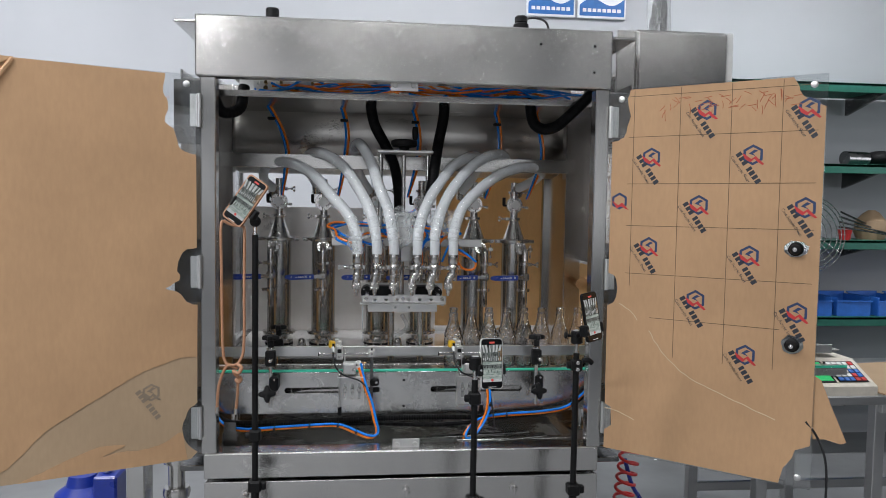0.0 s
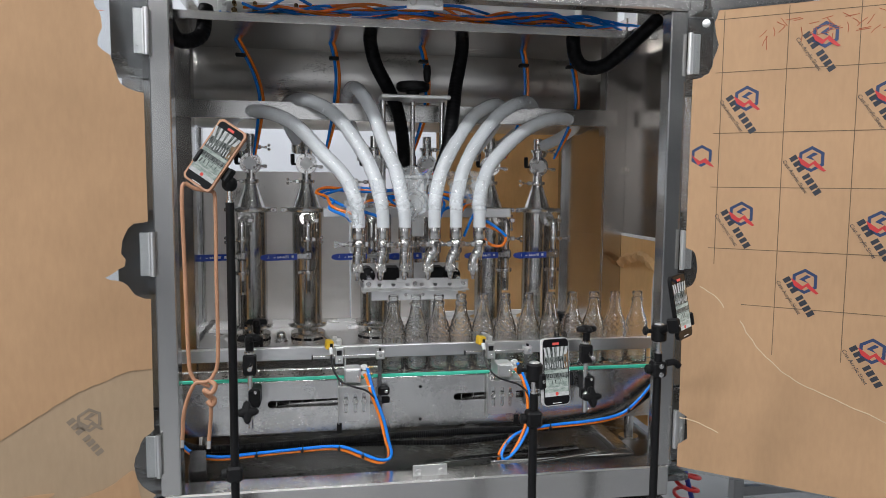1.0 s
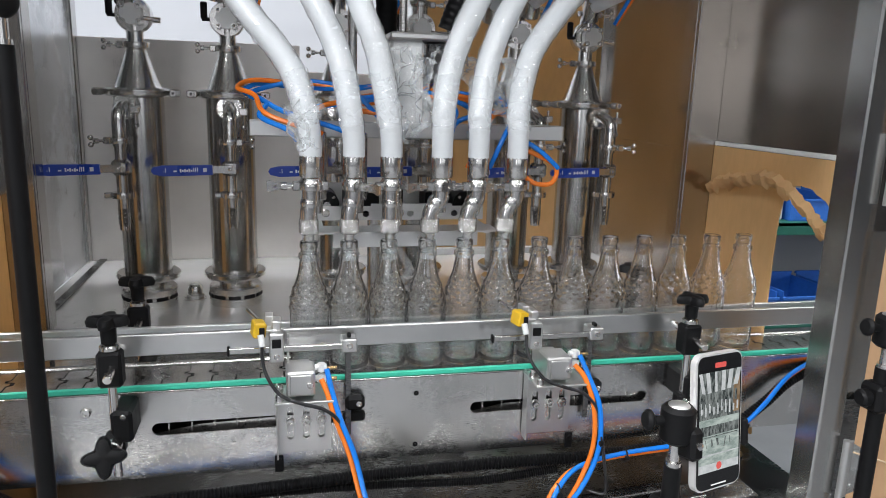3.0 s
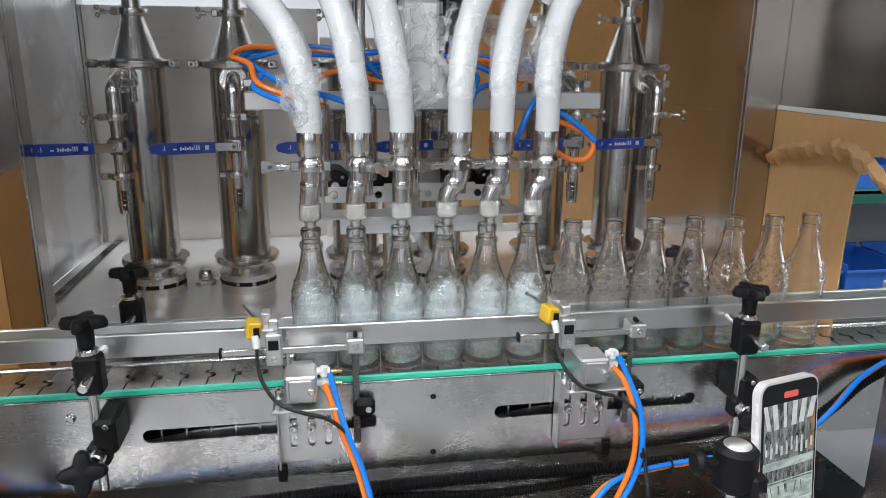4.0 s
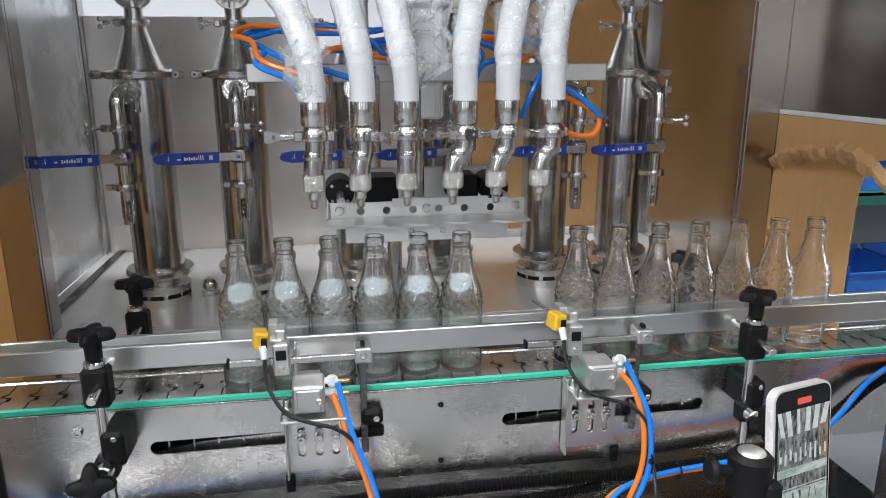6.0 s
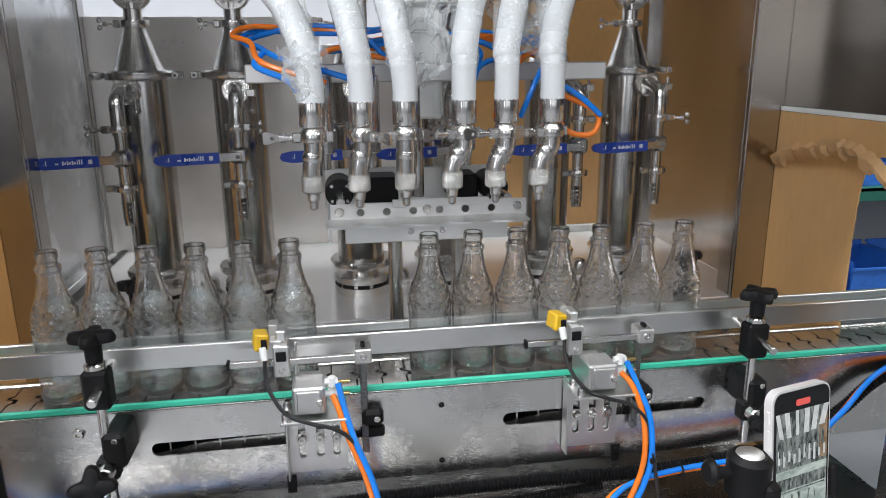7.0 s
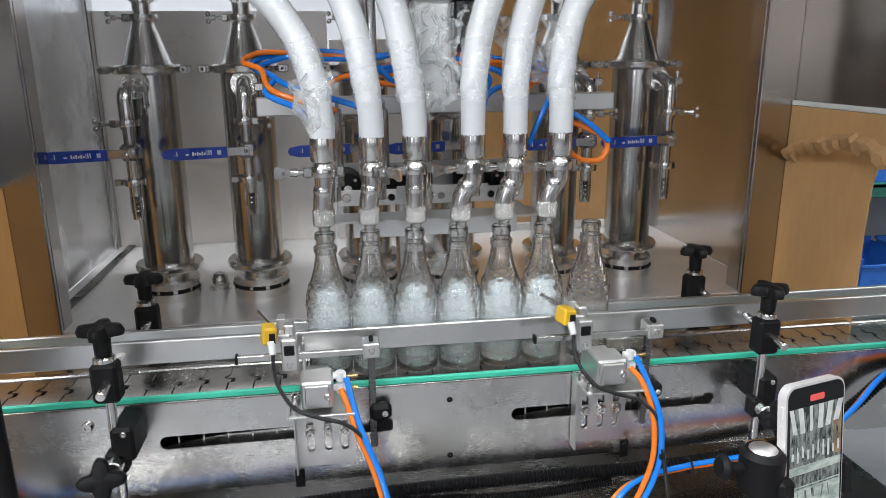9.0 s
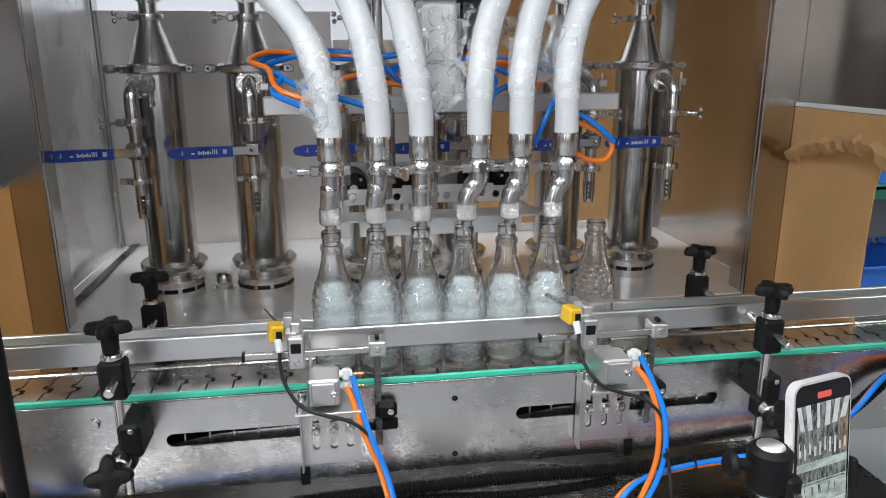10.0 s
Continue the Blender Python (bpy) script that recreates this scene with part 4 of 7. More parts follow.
def gate(x):
    """A pneumatic bottle stop with its slotted bracket, sensor and sensor arm."""
    g = thing("bottle_gate", "pneumatic bottle stop with slotted steel bracket and yellow light sensor", "bottle stop", None, "bottle stops on the conveyor")
    lo = [(x - 0.045, 0.828), (x + 0.04, 0.828), (x + 0.04, 0.94), (x - 0.045, 0.94)]
    slots = []
    for k in (-0.026, 0.0, 0.024):
        c = slot_loop(0, 0.058, 0, 0.0055)
        slots.append([(x + k + b, 0.85 + a) for a, b in c][::-1])
    part("slotted_bracket", Shape().outline([lo] + slots, 0.003, Matrix.Translation((0, -0.006, 0))).box(x - 0.048, x - 0.045, -0.025, -0.003, 0.825, 0.95, 0.001), STEEL_DULL, g)
    for k in (-0.026, 0.0, 0.024):
        b = bolt(Shape(), (x + k, -0.006, 0.884), 0.0065, 0.009)
        b.lathe([(0.009, 0), (0.009, -0.0015), (1e-7, -0.0015)], (x + k, -0.006, 0.884), "y", 14)
        part("bolt", b, PIPE, g)
    part("shelf_plate", Shape().box(x - 0.05, x + 0.042, -0.075, -0.003, 0.942, 0.946, 0.001), STEEL_DULL, g)
    part("air_cylinder", Shape().box(x - 0.032, x + 0.012, -0.068, -0.02, 0.952, 0.992, 0.003).box(x - 0.026, x + 0.006, -0.072, -0.068, 0.956, 0.988, 0.003), STEEL_DULL, g, "square aluminium air cylinder")
    part("bolt", bolt(Shape(), (x + 0.004, -0.072, 0.972), 0.005, 0.004), PIPE, g)
    for bx, by in ((x - 0.042, -0.066), (x - 0.042, -0.03)):
        part("bolt", bolt(Shape(), (bx, by, 0.946), 0.006, 0.012, "z"), PIPE, g)
    part("piston_bar", Shape().box(x - 0.026, x + 0.006, -0.02, 0.004, 0.966, 0.986, 0.002).box(x - 0.03, x - 0.026, -0.02, 0.012, 0.95, 1.03, 0.001), STEEL_DULL, g)
    for k, mat in ((0.0, BLUE), (-0.018, ORANGE)):
        part("tube_fitting", Shape().cyl((x + 0.012, -0.05, 0.992 + k), (x + 0.03, -0.05, 0.992 + k), 0.005).cyl((x + 0.022, -0.05, 0.985 + k), (x + 0.022, -0.05, 0.998 + k), 0.006), WHITE_PLASTIC, g)
        part("valve_screw", Shape().cyl((x + 0.03, -0.05, 0.99 + k), (x + 0.046, -0.05, 0.99 + k), 0.003), BRASS, g)
    # sensor arm
    part("sensor_arm", Shape().box(x - 0.117, x + 0.078, -0.034, -0.026, 1.013, 1.022, 0.001), STEEL_X, g)
    part("arm_cap", Shape().box(x - 0.119, x - 0.115, -0.036, -0.024, 1.011, 1.024, 0.001), BLACK, g)
    part("arm_post", Shape().box(x + 0.062, x + 0.072, -0.014, -0.006, 0.855, 1.012, 0.001), DARK_STEEL, g)
    part("arm_clamp", Shape().box(x + 0.055, x + 0.079, -0.038, -0.006, 1.008, 1.03, 0.002), STEEL_DULL, g)
    part("bolt", bolt(Shape(), (x + 0.067, -0.038, 1.02), 0.005, 0.003), PIPE, g)
    part("arm_clip", Shape().box(x + 0.064, x + 0.07, -0.03, -0.018, 1.03, 1.036, 0.001), BLACK, g)
    part("post_block", Shape().box(x + 0.062, x + 0.094, -0.022, -0.002, 0.9, 0.926, 0.006), BLACK, g)
    part("bolt", bolt(Shape(), (x + 0.084, -0.022, 0.913), 0.005, 0.003), PIPE, g)
    part("slot_nut", Shape().box(x + 0.06, x + 0.096, -0.006, 0.004, 0.874, 0.892, 0.004), BLACK, g)
    part("sensor_clamp", Shape().box(x - 0.056, x - 0.034, -0.044, -0.016, 1.0, 1.046, 0.002).box(x - 0.052, x - 0.038, -0.03, 0.0, 1.046, 1.062, 0.002), STEEL_DULL, g)
    part("sensor_bracket_notch", Shape().box(x - 0.052, x - 0.038, -0.046, -0.044, 1.024, 1.038, 0.001), BLACK, g)
    part("bolt", bolt(Shape(), (x - 0.045, -0.044, 1.01), 0.0045, 0.003), PIPE, g)
    s = Shape().box(-0.0095, 0.0095, -0.015, 0.013, -0.0122, 0.0122, 0.0025).moved(Matrix.Translation((x - 0.072, -0.03, 1.052)) @ pose(0, 0, 0, 0, 8, 12))
    sensor = part("light_sensor", s, YELLOW, g, "yellow light sensor")
    part("sensor_front", Shape().box(x - 0.070, x - 0.062, -0.0475, -0.045, 1.042, 1.058, 0.001), BLACK, sensor)
    part("sensor_bracket", Shape().box(x - 0.06, x - 0.044, -0.034, -0.006, 1.046, 1.05, 0.001).box(x - 0.062, x - 0.05, -0.014, 0.01, 1.04, 1.066, 0.001), STEEL_DULL, g)
    part("sensor_rod", Shape().cyl((x - 0.09, 0.03, 1.064), (x - 0.066, -0.014, 1.054), 0.003), PIPE, g)
    part("sensor_plug", Shape().cyl((x - 0.068, -0.044, 1.046), (x - 0.066, -0.052, 1.03), 0.0055, 0.0045), WHITE_PLASTIC, g)
    part("sensor_cable", Shape().tube([(x - 0.066, -0.052, 1.03), (x - 0.066, -0.056, 1.012), (x - 0.06, -0.066, 0.988), (x - 0.04, -0.08, 0.962), (x - 0.008, -0.085, 0.948), (x + 0.025, -0.085, 0.936), (x + 0.05, -0.085, 0.912), (x + 0.063, -0.085, 0.88), (x + 0.07, -0.088, 0.83), (x + 0.078, -0.09, 0.78), (x + 0.075, -0.095, 0.752), (x + 0.05, -0.08, 0.752)], 0.0028, 8), CABLE, g, "thin black sensor cable")
    return g


gate(-0.183)
gate(0.238)

# ---------------------------------------------------------------- air tubes and conduits along the front
def line_thing(name, pts, r, mat, label, cat, ribs=0.0, seg=10, group=""):
    return solid(name, Shape().tube(pts, r, seg, 6, ribs), mat, label, cat, group)


for dz, dy, dx, mat, word in ((0.0, -0.006, 0.004, BLUE, "blue"), (-0.0085, 0.0, -0.004, ORANGE, "orange")):
    gx = -0.183 + dx
    line_thing("air_tube", [(gx + 0.026, -0.054, 0.99 + 2 * dz), (gx + 0.034, -0.066, 0.955), (gx + 0.046, -0.078 + dy, 0.915), (gx + 0.066, -0.086 + dy, 0.86), (gx + 0.08, -0.09 + dy, 0.80), (gx + 0.088, -0.09 + dy, 0.765), (gx + 0.078, -0.092 + dy, 0.748 + dz), (gx + 0.05, -0.088 + dy, 0.748 + dz), (gx + 0.01, -0.078 + dy, 0.762 + dz), (gx - 0.05, -0.066 + dy, 0.781 + dz), (-0.33, -0.06 + dy, 0.778 + dz), (-0.45, -0.06 + dy, 0.772 + dz), (-0.55, -0.06 + dy, 0.768 + dz), (-0.62, -0.05 + dy, 0.785 + dz), (-0.655, -0.03 + dy, 0.83 + dz), (-0.675, 0.0, 0.89)], 0.0042, mat, word + " polyurethane air tube clipped along the conveyor", "air tube", group="air tubes to the bottle stops")
    gx = 0.238 + dx
    line_thing("air_tube", [(gx + 0.026, -0.054, 0.99 + 2 * dz), (gx + 0.04, -0.068, 0.955), (gx + 0.054, -0.08 + dy, 0.91), (gx + 0.056, -0.088 + dy, 0.85), (gx + 0.042, -0.092 + dy, 0.80), (gx + 0.01, -0.10 + dy, 0.755 + dz), (gx - 0.022, -0.105 + dy, 0.735 + dz), (gx - 0.028, -0.1 + dy, 0.752 + dz), (gx + 0.0, -0.085 + dy, 0.785 + dz), (gx + 0.04, -0.07 + dy, 0.80 + dz), (gx + 0.12, -0.06 + dy, 0.808 + dz), (0.5, -0.056 + dy, 0.815 + dz), (0.585, -0.05 + dy, 0.83 + dz), (0.64, -0.045 + dy, 0.87 + dz), (0.70, -0.03 + dy, 0.92 + dz), (0.80, 0.0, 0.94)], 0.0042, mat, word + " polyurethane air tube clipped along the conveyor", "air tube", group="air tubes to the bottle stops")
line_thing("conduit", [(-0.70, 0.0, 0.83), (-0.62, -0.03, 0.785), (-0.5, -0.035, 0.778), (-0.3, -0.035, 0.782), (-0.1, -0.03, 0.787), (0.12, -0.03, 0.79), (0.3, -0.03, 0.787), (0.46, -0.03, 0.795), (0.58, -0.03, 0.815), (0.66, -0.025, 0.86), (0.72, -0.02, 0.905), (0.82, 0.0, 0.93)], 0.0105, CONDUIT, "black corrugated cable conduit running along the conveyor", "conduit", 0.0016, 14)
line_thing("conduit", [(-0.68, 0.01, 0.80), (-0.55, -0.02, 0.762), (-0.3, -0.022, 0.768), (-0.05, -0.026, 0.765), (0.1, -0.035, 0.762), (0.25, -0.03, 0.768)], 0.0075, CONDUIT, "thin black corrugated cable conduit", "conduit", 0.0012, 12)
ties = [(-0.655, -0.03, 0.835), (-0.45, -0.062, 0.768), (-0.33, -0.062, 0.774), (-0.233, -0.068, 0.777), (-0.17, -0.08, 0.757), (0.295, -0.088, 0.85), (0.225, -0.095, 0.765), (0.36, -0.062, 0.803), (0.60, -0.05, 0.84)]
for tx, ty, tz in ties:
    solid("cable_tie", Shape().tube([(tx + 0.003, ty + 0.012 * math.cos(a), tz + 0.012 * math.sin(a)) for a in [k * math.pi / 5 for k in range(11)]], 0.0016, 6, 2).box(tx - 0.002, tx + 0.006, ty - 0.016, ty - 0.01, tz - 0.004, tz + 0.003, 0.001), BLACK, "small black plastic cable tie", "cable tie", "cable ties")
for cx in (-0.228, 0.282):
    solid("cable_clip", bolt(Shape().box(cx - 0.007, cx + 0.007, -0.004, -0.0005, 0.792, 0.822, 0.002), (cx, -0.004, 0.814), 0.005, 0.003), BLACK, "black cable clip screwed to the panel", "cable clip", "cable clips")
# loose steel pieces in the sump
solid("steel_strip", Shape().box(-0.3, 0.3, -0.02, 0.02, 0, 0.006, 0.001), STEEL_X, "loose bent steel strip lying in the sump", "metal strip", at=pose(0.2, -0.125, 0.72, 0, -3, 6))
solid("steel_strip", Shape().box(-0.22, 0.22, -0.012, 0.012, 0, 0.004, 0.001), DARK_STEEL, "loose steel strip lying in the sump", "metal strip", at=pose(0.22, -0.10, 0.742, 0, -1, 4))
solid("corner_bracket", Shape().box(-0.02, 0.02, -0.03, 0.0, 0, 0.003, 0.001).box(-0.02, 0.02, -0.003, 0.0, 0.0, 0.09, 0.001).box(-0.02, -0.017, -0.03, 0.0, 0.0, 0.06, 0.001), DARK_STEEL, "small dark corner bracket beside the post", "bracket", at=pose(-0.59, -0.1, 0.712))
wet = Shape()
rnd = random.Random(5)
for k in range(90):
    wx, wy, r = rnd.uniform(0.2, 0.5), rnd.uniform(-0.13, -0.02), rnd.uniform(0.002, 0.006)
    wet.lathe([(r, 0), (r * 0.9, 0.0008), (r * 0.5, 0.0013), (1e-7, 0.0014)], (wx, wy, 0.712), "z", 8)
for k in range(70):
    wx, wy, r = rnd.uniform(-0.69, -0.45), rnd.uniform(0.36, 0.52), rnd.uniform(0.002, 0.005)
    wet.lathe([(r, 0), (r * 0.9, 0.0008), (r * 0.5, 0.0013), (1e-7, 0.0014)], (wx, wy, DECK), "z", 8)
solid("water_drops", wet, WATER, "spilt water drops lying on the steel", "water drops", kind="stuff")


# ---------------------------------------------------------------- dosing cylinders
def tri_clamp(parent, c, r, axis="z", wing=None, h=0.012):
    s = Shape().lathe([(r, -h / 2), (r * 1.03, -h / 4), (r * 1.03, h / 4), (r, h / 2)], c, axis, 28)
    cl = part("clamp_ring", s, PIPE, parent)
    if wing:
        w = Vector(wing)
        c = Vector(c)
        o = w.orthogonal() if abs(w.z) > 0.9 else Vector((0, 0, 1)).cross(w)
        e = c + w * (r + 0.004)
        b = Shape().box(-0.007, 0.007, -0.006, 0.006, -0.007, 0.007, 0.002).shift(*e)
        b.cyl(e, e + w * 0.02, 0.0028, seg=10)
        part("clamp_bolt", b, PIPE, parent)
        q = e + w * 0.018
        n = Shape().cyl(q, q + w * 0.008, 0.0055, seg=12)
        n.ball(q + w * 0.014 + Vector((0, 0, 0.007)), 0.0055, 10, 6).ball(q + w * 0.014 - Vector((0, 0, 0.007)), 0.0055, 10, 6)
        part("wing_nut", n, PIPE, parent)
    return cl


def dosing_cylinder(x, dx):
    y = 0.54
    d = thing("dosing_cylinder", "polished stainless dosing cylinder with drain valve and blue lever", "dosing cylinder", Matrix.Translation((x, y, DECK)), "dosing cylinders in a row")
    base = Shape().lathe([(0.058, 0), (0.058, 0.018), (0.056, 0.02), (0.056, 0.024), (0.058, 0.026), (0.058, 0.04), (0.055, 0.044), (0.036, 0.044), (0.036, 0.066)], seg=40)
    part("base_collar", base, PIPE, d)
    sl = Shape()
    for a in (235, 270, 305, 200, 340):
        m = pose(0, 0, 0, 0, 0, a)
        sl.box(0.052, 0.0585, -0.013, 0.013, 0.018, 0.027, 0.001, m)
    part("collar_slot", sl, RUBBER, d, "dark slots in the base collar")
    part("lower_flange", Shape().lathe([(0.064, 0.062), (0.067, 0.066), (0.067, 0.074), (0.064, 0.078), (0.05, 0.079)], seg=40), PIPE, d)
    lug = Shape().box(-0.012, 0.012, -0.078, -0.062, 0.063, 0.077, 0.002)
    bolt(lug, (-0.007, -0.078, 0.07), 0.005, 0.005)
    bolt(lug, (0.007, -0.078, 0.07), 0.005, 0.005)
    part("flange_lug", lug, PIPE, d)
    part("barrel", Shape().lathe([(0.05, 0.078), (0.05, 0.462)], seg=48), PIPE_BODY, d)
    part("upper_flange", Shape().lathe([(0.05, 0.455), (0.064, 0.458), (0.066, 0.461), (0.066, 0.471), (0.063, 0.475), (0.05, 0.476)], seg=40), PIPE, d)
    for s in (-1, 1):
        lug = Shape().box(s * 0.075 - 0.011, s * 0.075 + 0.011, -0.03, -0.012, 0.458, 0.474, 0.003)
        lug.cyl((s * 0.075, -0.03, 0.466), (s * 0.075, -0.05, 0.466), 0.003, seg=10).cyl((s * 0.075, -0.042, 0.466), (s * 0.075, -0.05, 0.466), 0.006, seg=10)
        part("flange_lug", lug, PIPE, d)
    part("cone", Shape().lathe([(0.048, 0.476), (0.044, 0.484), (0.021, 0.548), (0.019, 0.558)], seg=40), PIPE, d)
    tri_clamp(d, (0, 0, 0.562), 0.027, "z", (-1, 0, 0))
    part("neck_pipe", Shape().lathe([(0.017, 0.566), (0.017, 0.60)], seg=24), PIPE, d)
    v = Shape().lathe([(0.034, -0.018), (0.036, -0.012), (0.036, 0.012), (0.034, 0.018)], (0, 0, 0.622), "y", 32)
    v.cyl((0, 0, 0.59), (0, 0, 0.68), 0.019)
    part("valve_body", v, PIPE, d)
    sq = Shape().outline([[(0.021 * math.cos(a) * (1.12 if k % 2 else 1.0), 0.622 + 0.021 * math.sin(a) * (1.12 if k % 2 else 1.0)) for k, a in ((k, k * math.pi / 4) for k in range(8))]], 0.02, Matrix.Translation((0, -0.042, 0)))
    act = part("valve_actuator", sq, STEEL_DULL, d, "bright cast actuator plate with four bolts")
    b = Shape()
    for a in (45, 135, 225, 315):
        bx, bz = 0.022 * math.cos(radians(a)), 0.622 + 0.022 * math.sin(radians(a))
        b.lathe([(0.006, 0.02), (0.006, -0.004), (0.0035, -0.004), (1e-7, -0.001)], (bx, -0.042, bz), "y", 12)
    part("bolt", b, PIPE, act)
    part("speed_screw", Shape().cyl((0.022, -0.03, 0.615), (0.05, -0.03, 0.612), 0.004).cyl((0.042, -0.03, 0.612), (0.056, -0.03, 0.611), 0.006), PIPE, d)
    part("lever_knob", Shape().cyl((-0.05, -0.01, 0.62), (-0.02, -0.01, 0.62), 0.004).cyl((-0.046, -0.01, 0.62), (-0.046, -0.01, 0.655), 0.007, c=0.002), BLACK, d)
    tri_clamp(d, (0, 0, 0.676), 0.025, "z", (1, 0, 0))
    part("outlet_pipe", Shape().lathe([(0.016, 0.68), (0.016, 0.72)], seg=24), PIPE, d)
    # drain line on the barrel's front
    vy = -0.102
    pipe = part("drain_pipe", Shape().tube([(dx * 0.45, -0.045, 0.437), (dx * 0.7, -0.07, 0.44), (dx, vy + 0.006, 0.425), (dx, vy, 0.395), (dx, vy, 0.36)], 0.0135, 16), PIPE, d)
    part("drain_pipe", Shape().cyl((dx, vy, 0.36), (dx, vy, 0.222), 0.011), PIPE, d)
    ring = Shape().lathe([(0.025, -0.006), (0.027, 0), (0.025, 0.006)], seg=28, m=Matrix.Translation((dx * 0.6, -0.06, 0.438)) @ pose(0, 0, 0, 70, 0, 0))
    part("clamp_ring", ring, PIPE, d)
    lug = Shape().box(dx + 0.018, dx + 0.036, -0.085, -0.068, 0.425, 0.44, 0.002).cyl((dx + 0.027, -0.076, 0.40), (dx + 0.027, -0.076, 0.452), 0.003, seg=8).ball((dx + 0.027, -0.076, 0.40), 0.006, 10, 6)
    part("clamp_bolt", lug, PIPE, d)
    tri_clamp(d, (dx, vy, 0.372), 0.021, "z", (-0.8, -0.6, 0) if dx <= 0 else (0.8, -0.6, 0))
    valve = part("ball_valve", Shape().box(dx - 0.017, dx + 0.017, vy - 0.016, vy + 0.016, 0.302, 0.334, 0.006).cyl((dx, vy - 0.016, 0.318), (dx, vy - 0.024, 0.318), 0.009), PIPE, d)
    part("stem_nut", Shape().cyl((dx, vy - 0.024, 0.318), (dx, vy - 0.031, 0.318), 0.0065, seg=6).ball((dx, vy - 0.031, 0.318), 0.004, 8, 6), PIPE, valve)
    a = pose(dx, vy - 0.026, 0.318, 0, -1.5, 0)
    part("lever_shank", Shape().box(-0.04, 0.006, -0.0015, 0.0015, -0.008, 0.008, 0.001, a), PIPE, d)
    hl = [(-0.034, -0.0105), (-0.034, 0.0095), (-0.13, 0.0105), (-0.148, 0.007), (-0.152, 0.0), (-0.148, -0.007), (-0.13, -0.0115)]
    grip = part("lever_grip", Shape().outline([hl], 0.008, a @ Matrix.Translation((0, -0.004, 0))), LEVER, d, "blue vinyl lever grip")
    bars = Shape()
    for bx, w, h in ((-0.052, 0.007, 0.003), (-0.052, 0.007, 0.008), (-0.064, 0.002, 0.009), (-0.068, 0.002, 0.009), (-0.071, 0.0012, 0.009)) + tuple((-0.076 - 0.0042 * k, 0.003, 0.007 if k % 2 else 0.005) for k in range(6)) + ((-0.109, 0.006, 0.004), (-0.125, 0.0015, 0.009), (-0.129, 0.001, 0.003)):
        bars.outline([rect_loop(bx, bx + w, -0.004 if h > 0.0061 else -0.003, -0.004 + max(h, 0.002))], 0.0004, a @ Matrix.Translation((0, -0.0046, 0)))
    part("grip_print", bars, WHITE_PRINT, grip, "small white printed marks")
    tri_clamp(d, (dx, vy, 0.262), 0.021, "z", None)
    lug = Shape().box(dx - 0.034, dx - 0.02, vy - 0.012, vy + 0.004, 0.256, 0.268, 0.002)
    part("clamp_bolt", lug, PIPE, d)
    part("hose_barb", Shape().lathe([(0.0115, 0.255), (0.0115, 0.235), (0.013, 0.234), (0.011, 0.226), (0.013, 0.225), (0.011, 0.217), (0.013, 0.216), (0.011, 0.208), (0.013, 0.207), (0.0105, 0.199), (0.0105, 0.19), (0.008, 0.19)], (dx, vy, 0), seg=20), PIPE, d)
    return d


CYL = ((-0.507, -0.023), (-0.322, 0.004), (-0.09, 0.0), (0.093, 0.0), (0.322, 0.036), (0.498, 0.032))
for x, dx in CYL:
    dosing_cylinder(x, dx)
for nx in (-0.415, 0.0, 0.42):
    solid("cap_nut", Shape().cyl((0, 0, 0), (0, 0, 0.014), 0.019, seg=6, c=0.002).lathe([(0.017, 0.014), (0.017, 0.026), (0.013, 0.034), (0.006, 0.038), (1e-7, 0.039)], seg=20).lathe([(0.024, 0), (0.024, 0.003), (0.018, 0.003)], seg=24), PIPE, "domed stainless cap nut on the deck", "cap nut", "cap nuts on the deck", at=pose(nx, 0.57, DECK))

# ---------------------------------------------------------------- lift with hand wheel above the nozzles
lift = thing("lift_column", "height adjusting column with black crank wheel over the nozzles", "lift column")
LY = 0.2
part("top_plate", Shape().box(-0.1, 0.108, LY - 0.05, LY + 0.06, 1.737, 1.749, 0.003), STEEL_DULL, lift)
part("lower_plate", Shape().box(-0.03, 0.095, LY - 0.05, LY + 0.06, 1.502, 1.514, 0.003), STEEL_DULL, lift)
part("spindle", Shape().tube([(0.0, LY, 1.514 + k * 0.0045) for k in range(50)], 0.008, 12, 1, 0.0012, False), PIPE, lift)
for rx in (-0.088, 0.093):
    part("guide_rod", Shape().cyl((rx, LY + 0.02, 1.30 if rx < 0 else 1.51), (rx, LY + 0.02, 1.74), 0.0085), PIPE, lift)
wheel = part("crank_wheel", Shape().lathe([(0.018, 1.749), (0.02, 1.762), (0.045, 1.765), (0.05, 1.772), (0.05, 1.785), (0.044, 1.79), (0.016, 1.79)], (0, LY, 0), seg=32), BLACK, lift)
part("crank_grip", Shape().lathe([(0.006, 1.788), (0.01, 1.796), (0.012, 1.82), (0.01, 1.838), (1e-7, 1.84)], (0.04, LY - 0.02, 0), seg=16), BLACK, wheel)
part("air_cylinder", Shape().box(-0.026, 0.032, LY - 0.035, LY + 0.03, 1.33, 1.502, 0.004).box(-0.02, -0.012, LY - 0.038, LY - 0.035, 1.34, 1.49, 0.001).box(0.018, 0.026, LY - 0.038, LY - 0.035, 1.34, 1.49, 0.001), WHITE_PLASTIC, lift, "pale square air cylinder")
part("side_block", Shape().box(0.04, 0.09, LY - 0.02, LY + 0.04, 1.43, 1.502, 0.004), DARK_STEEL, lift)

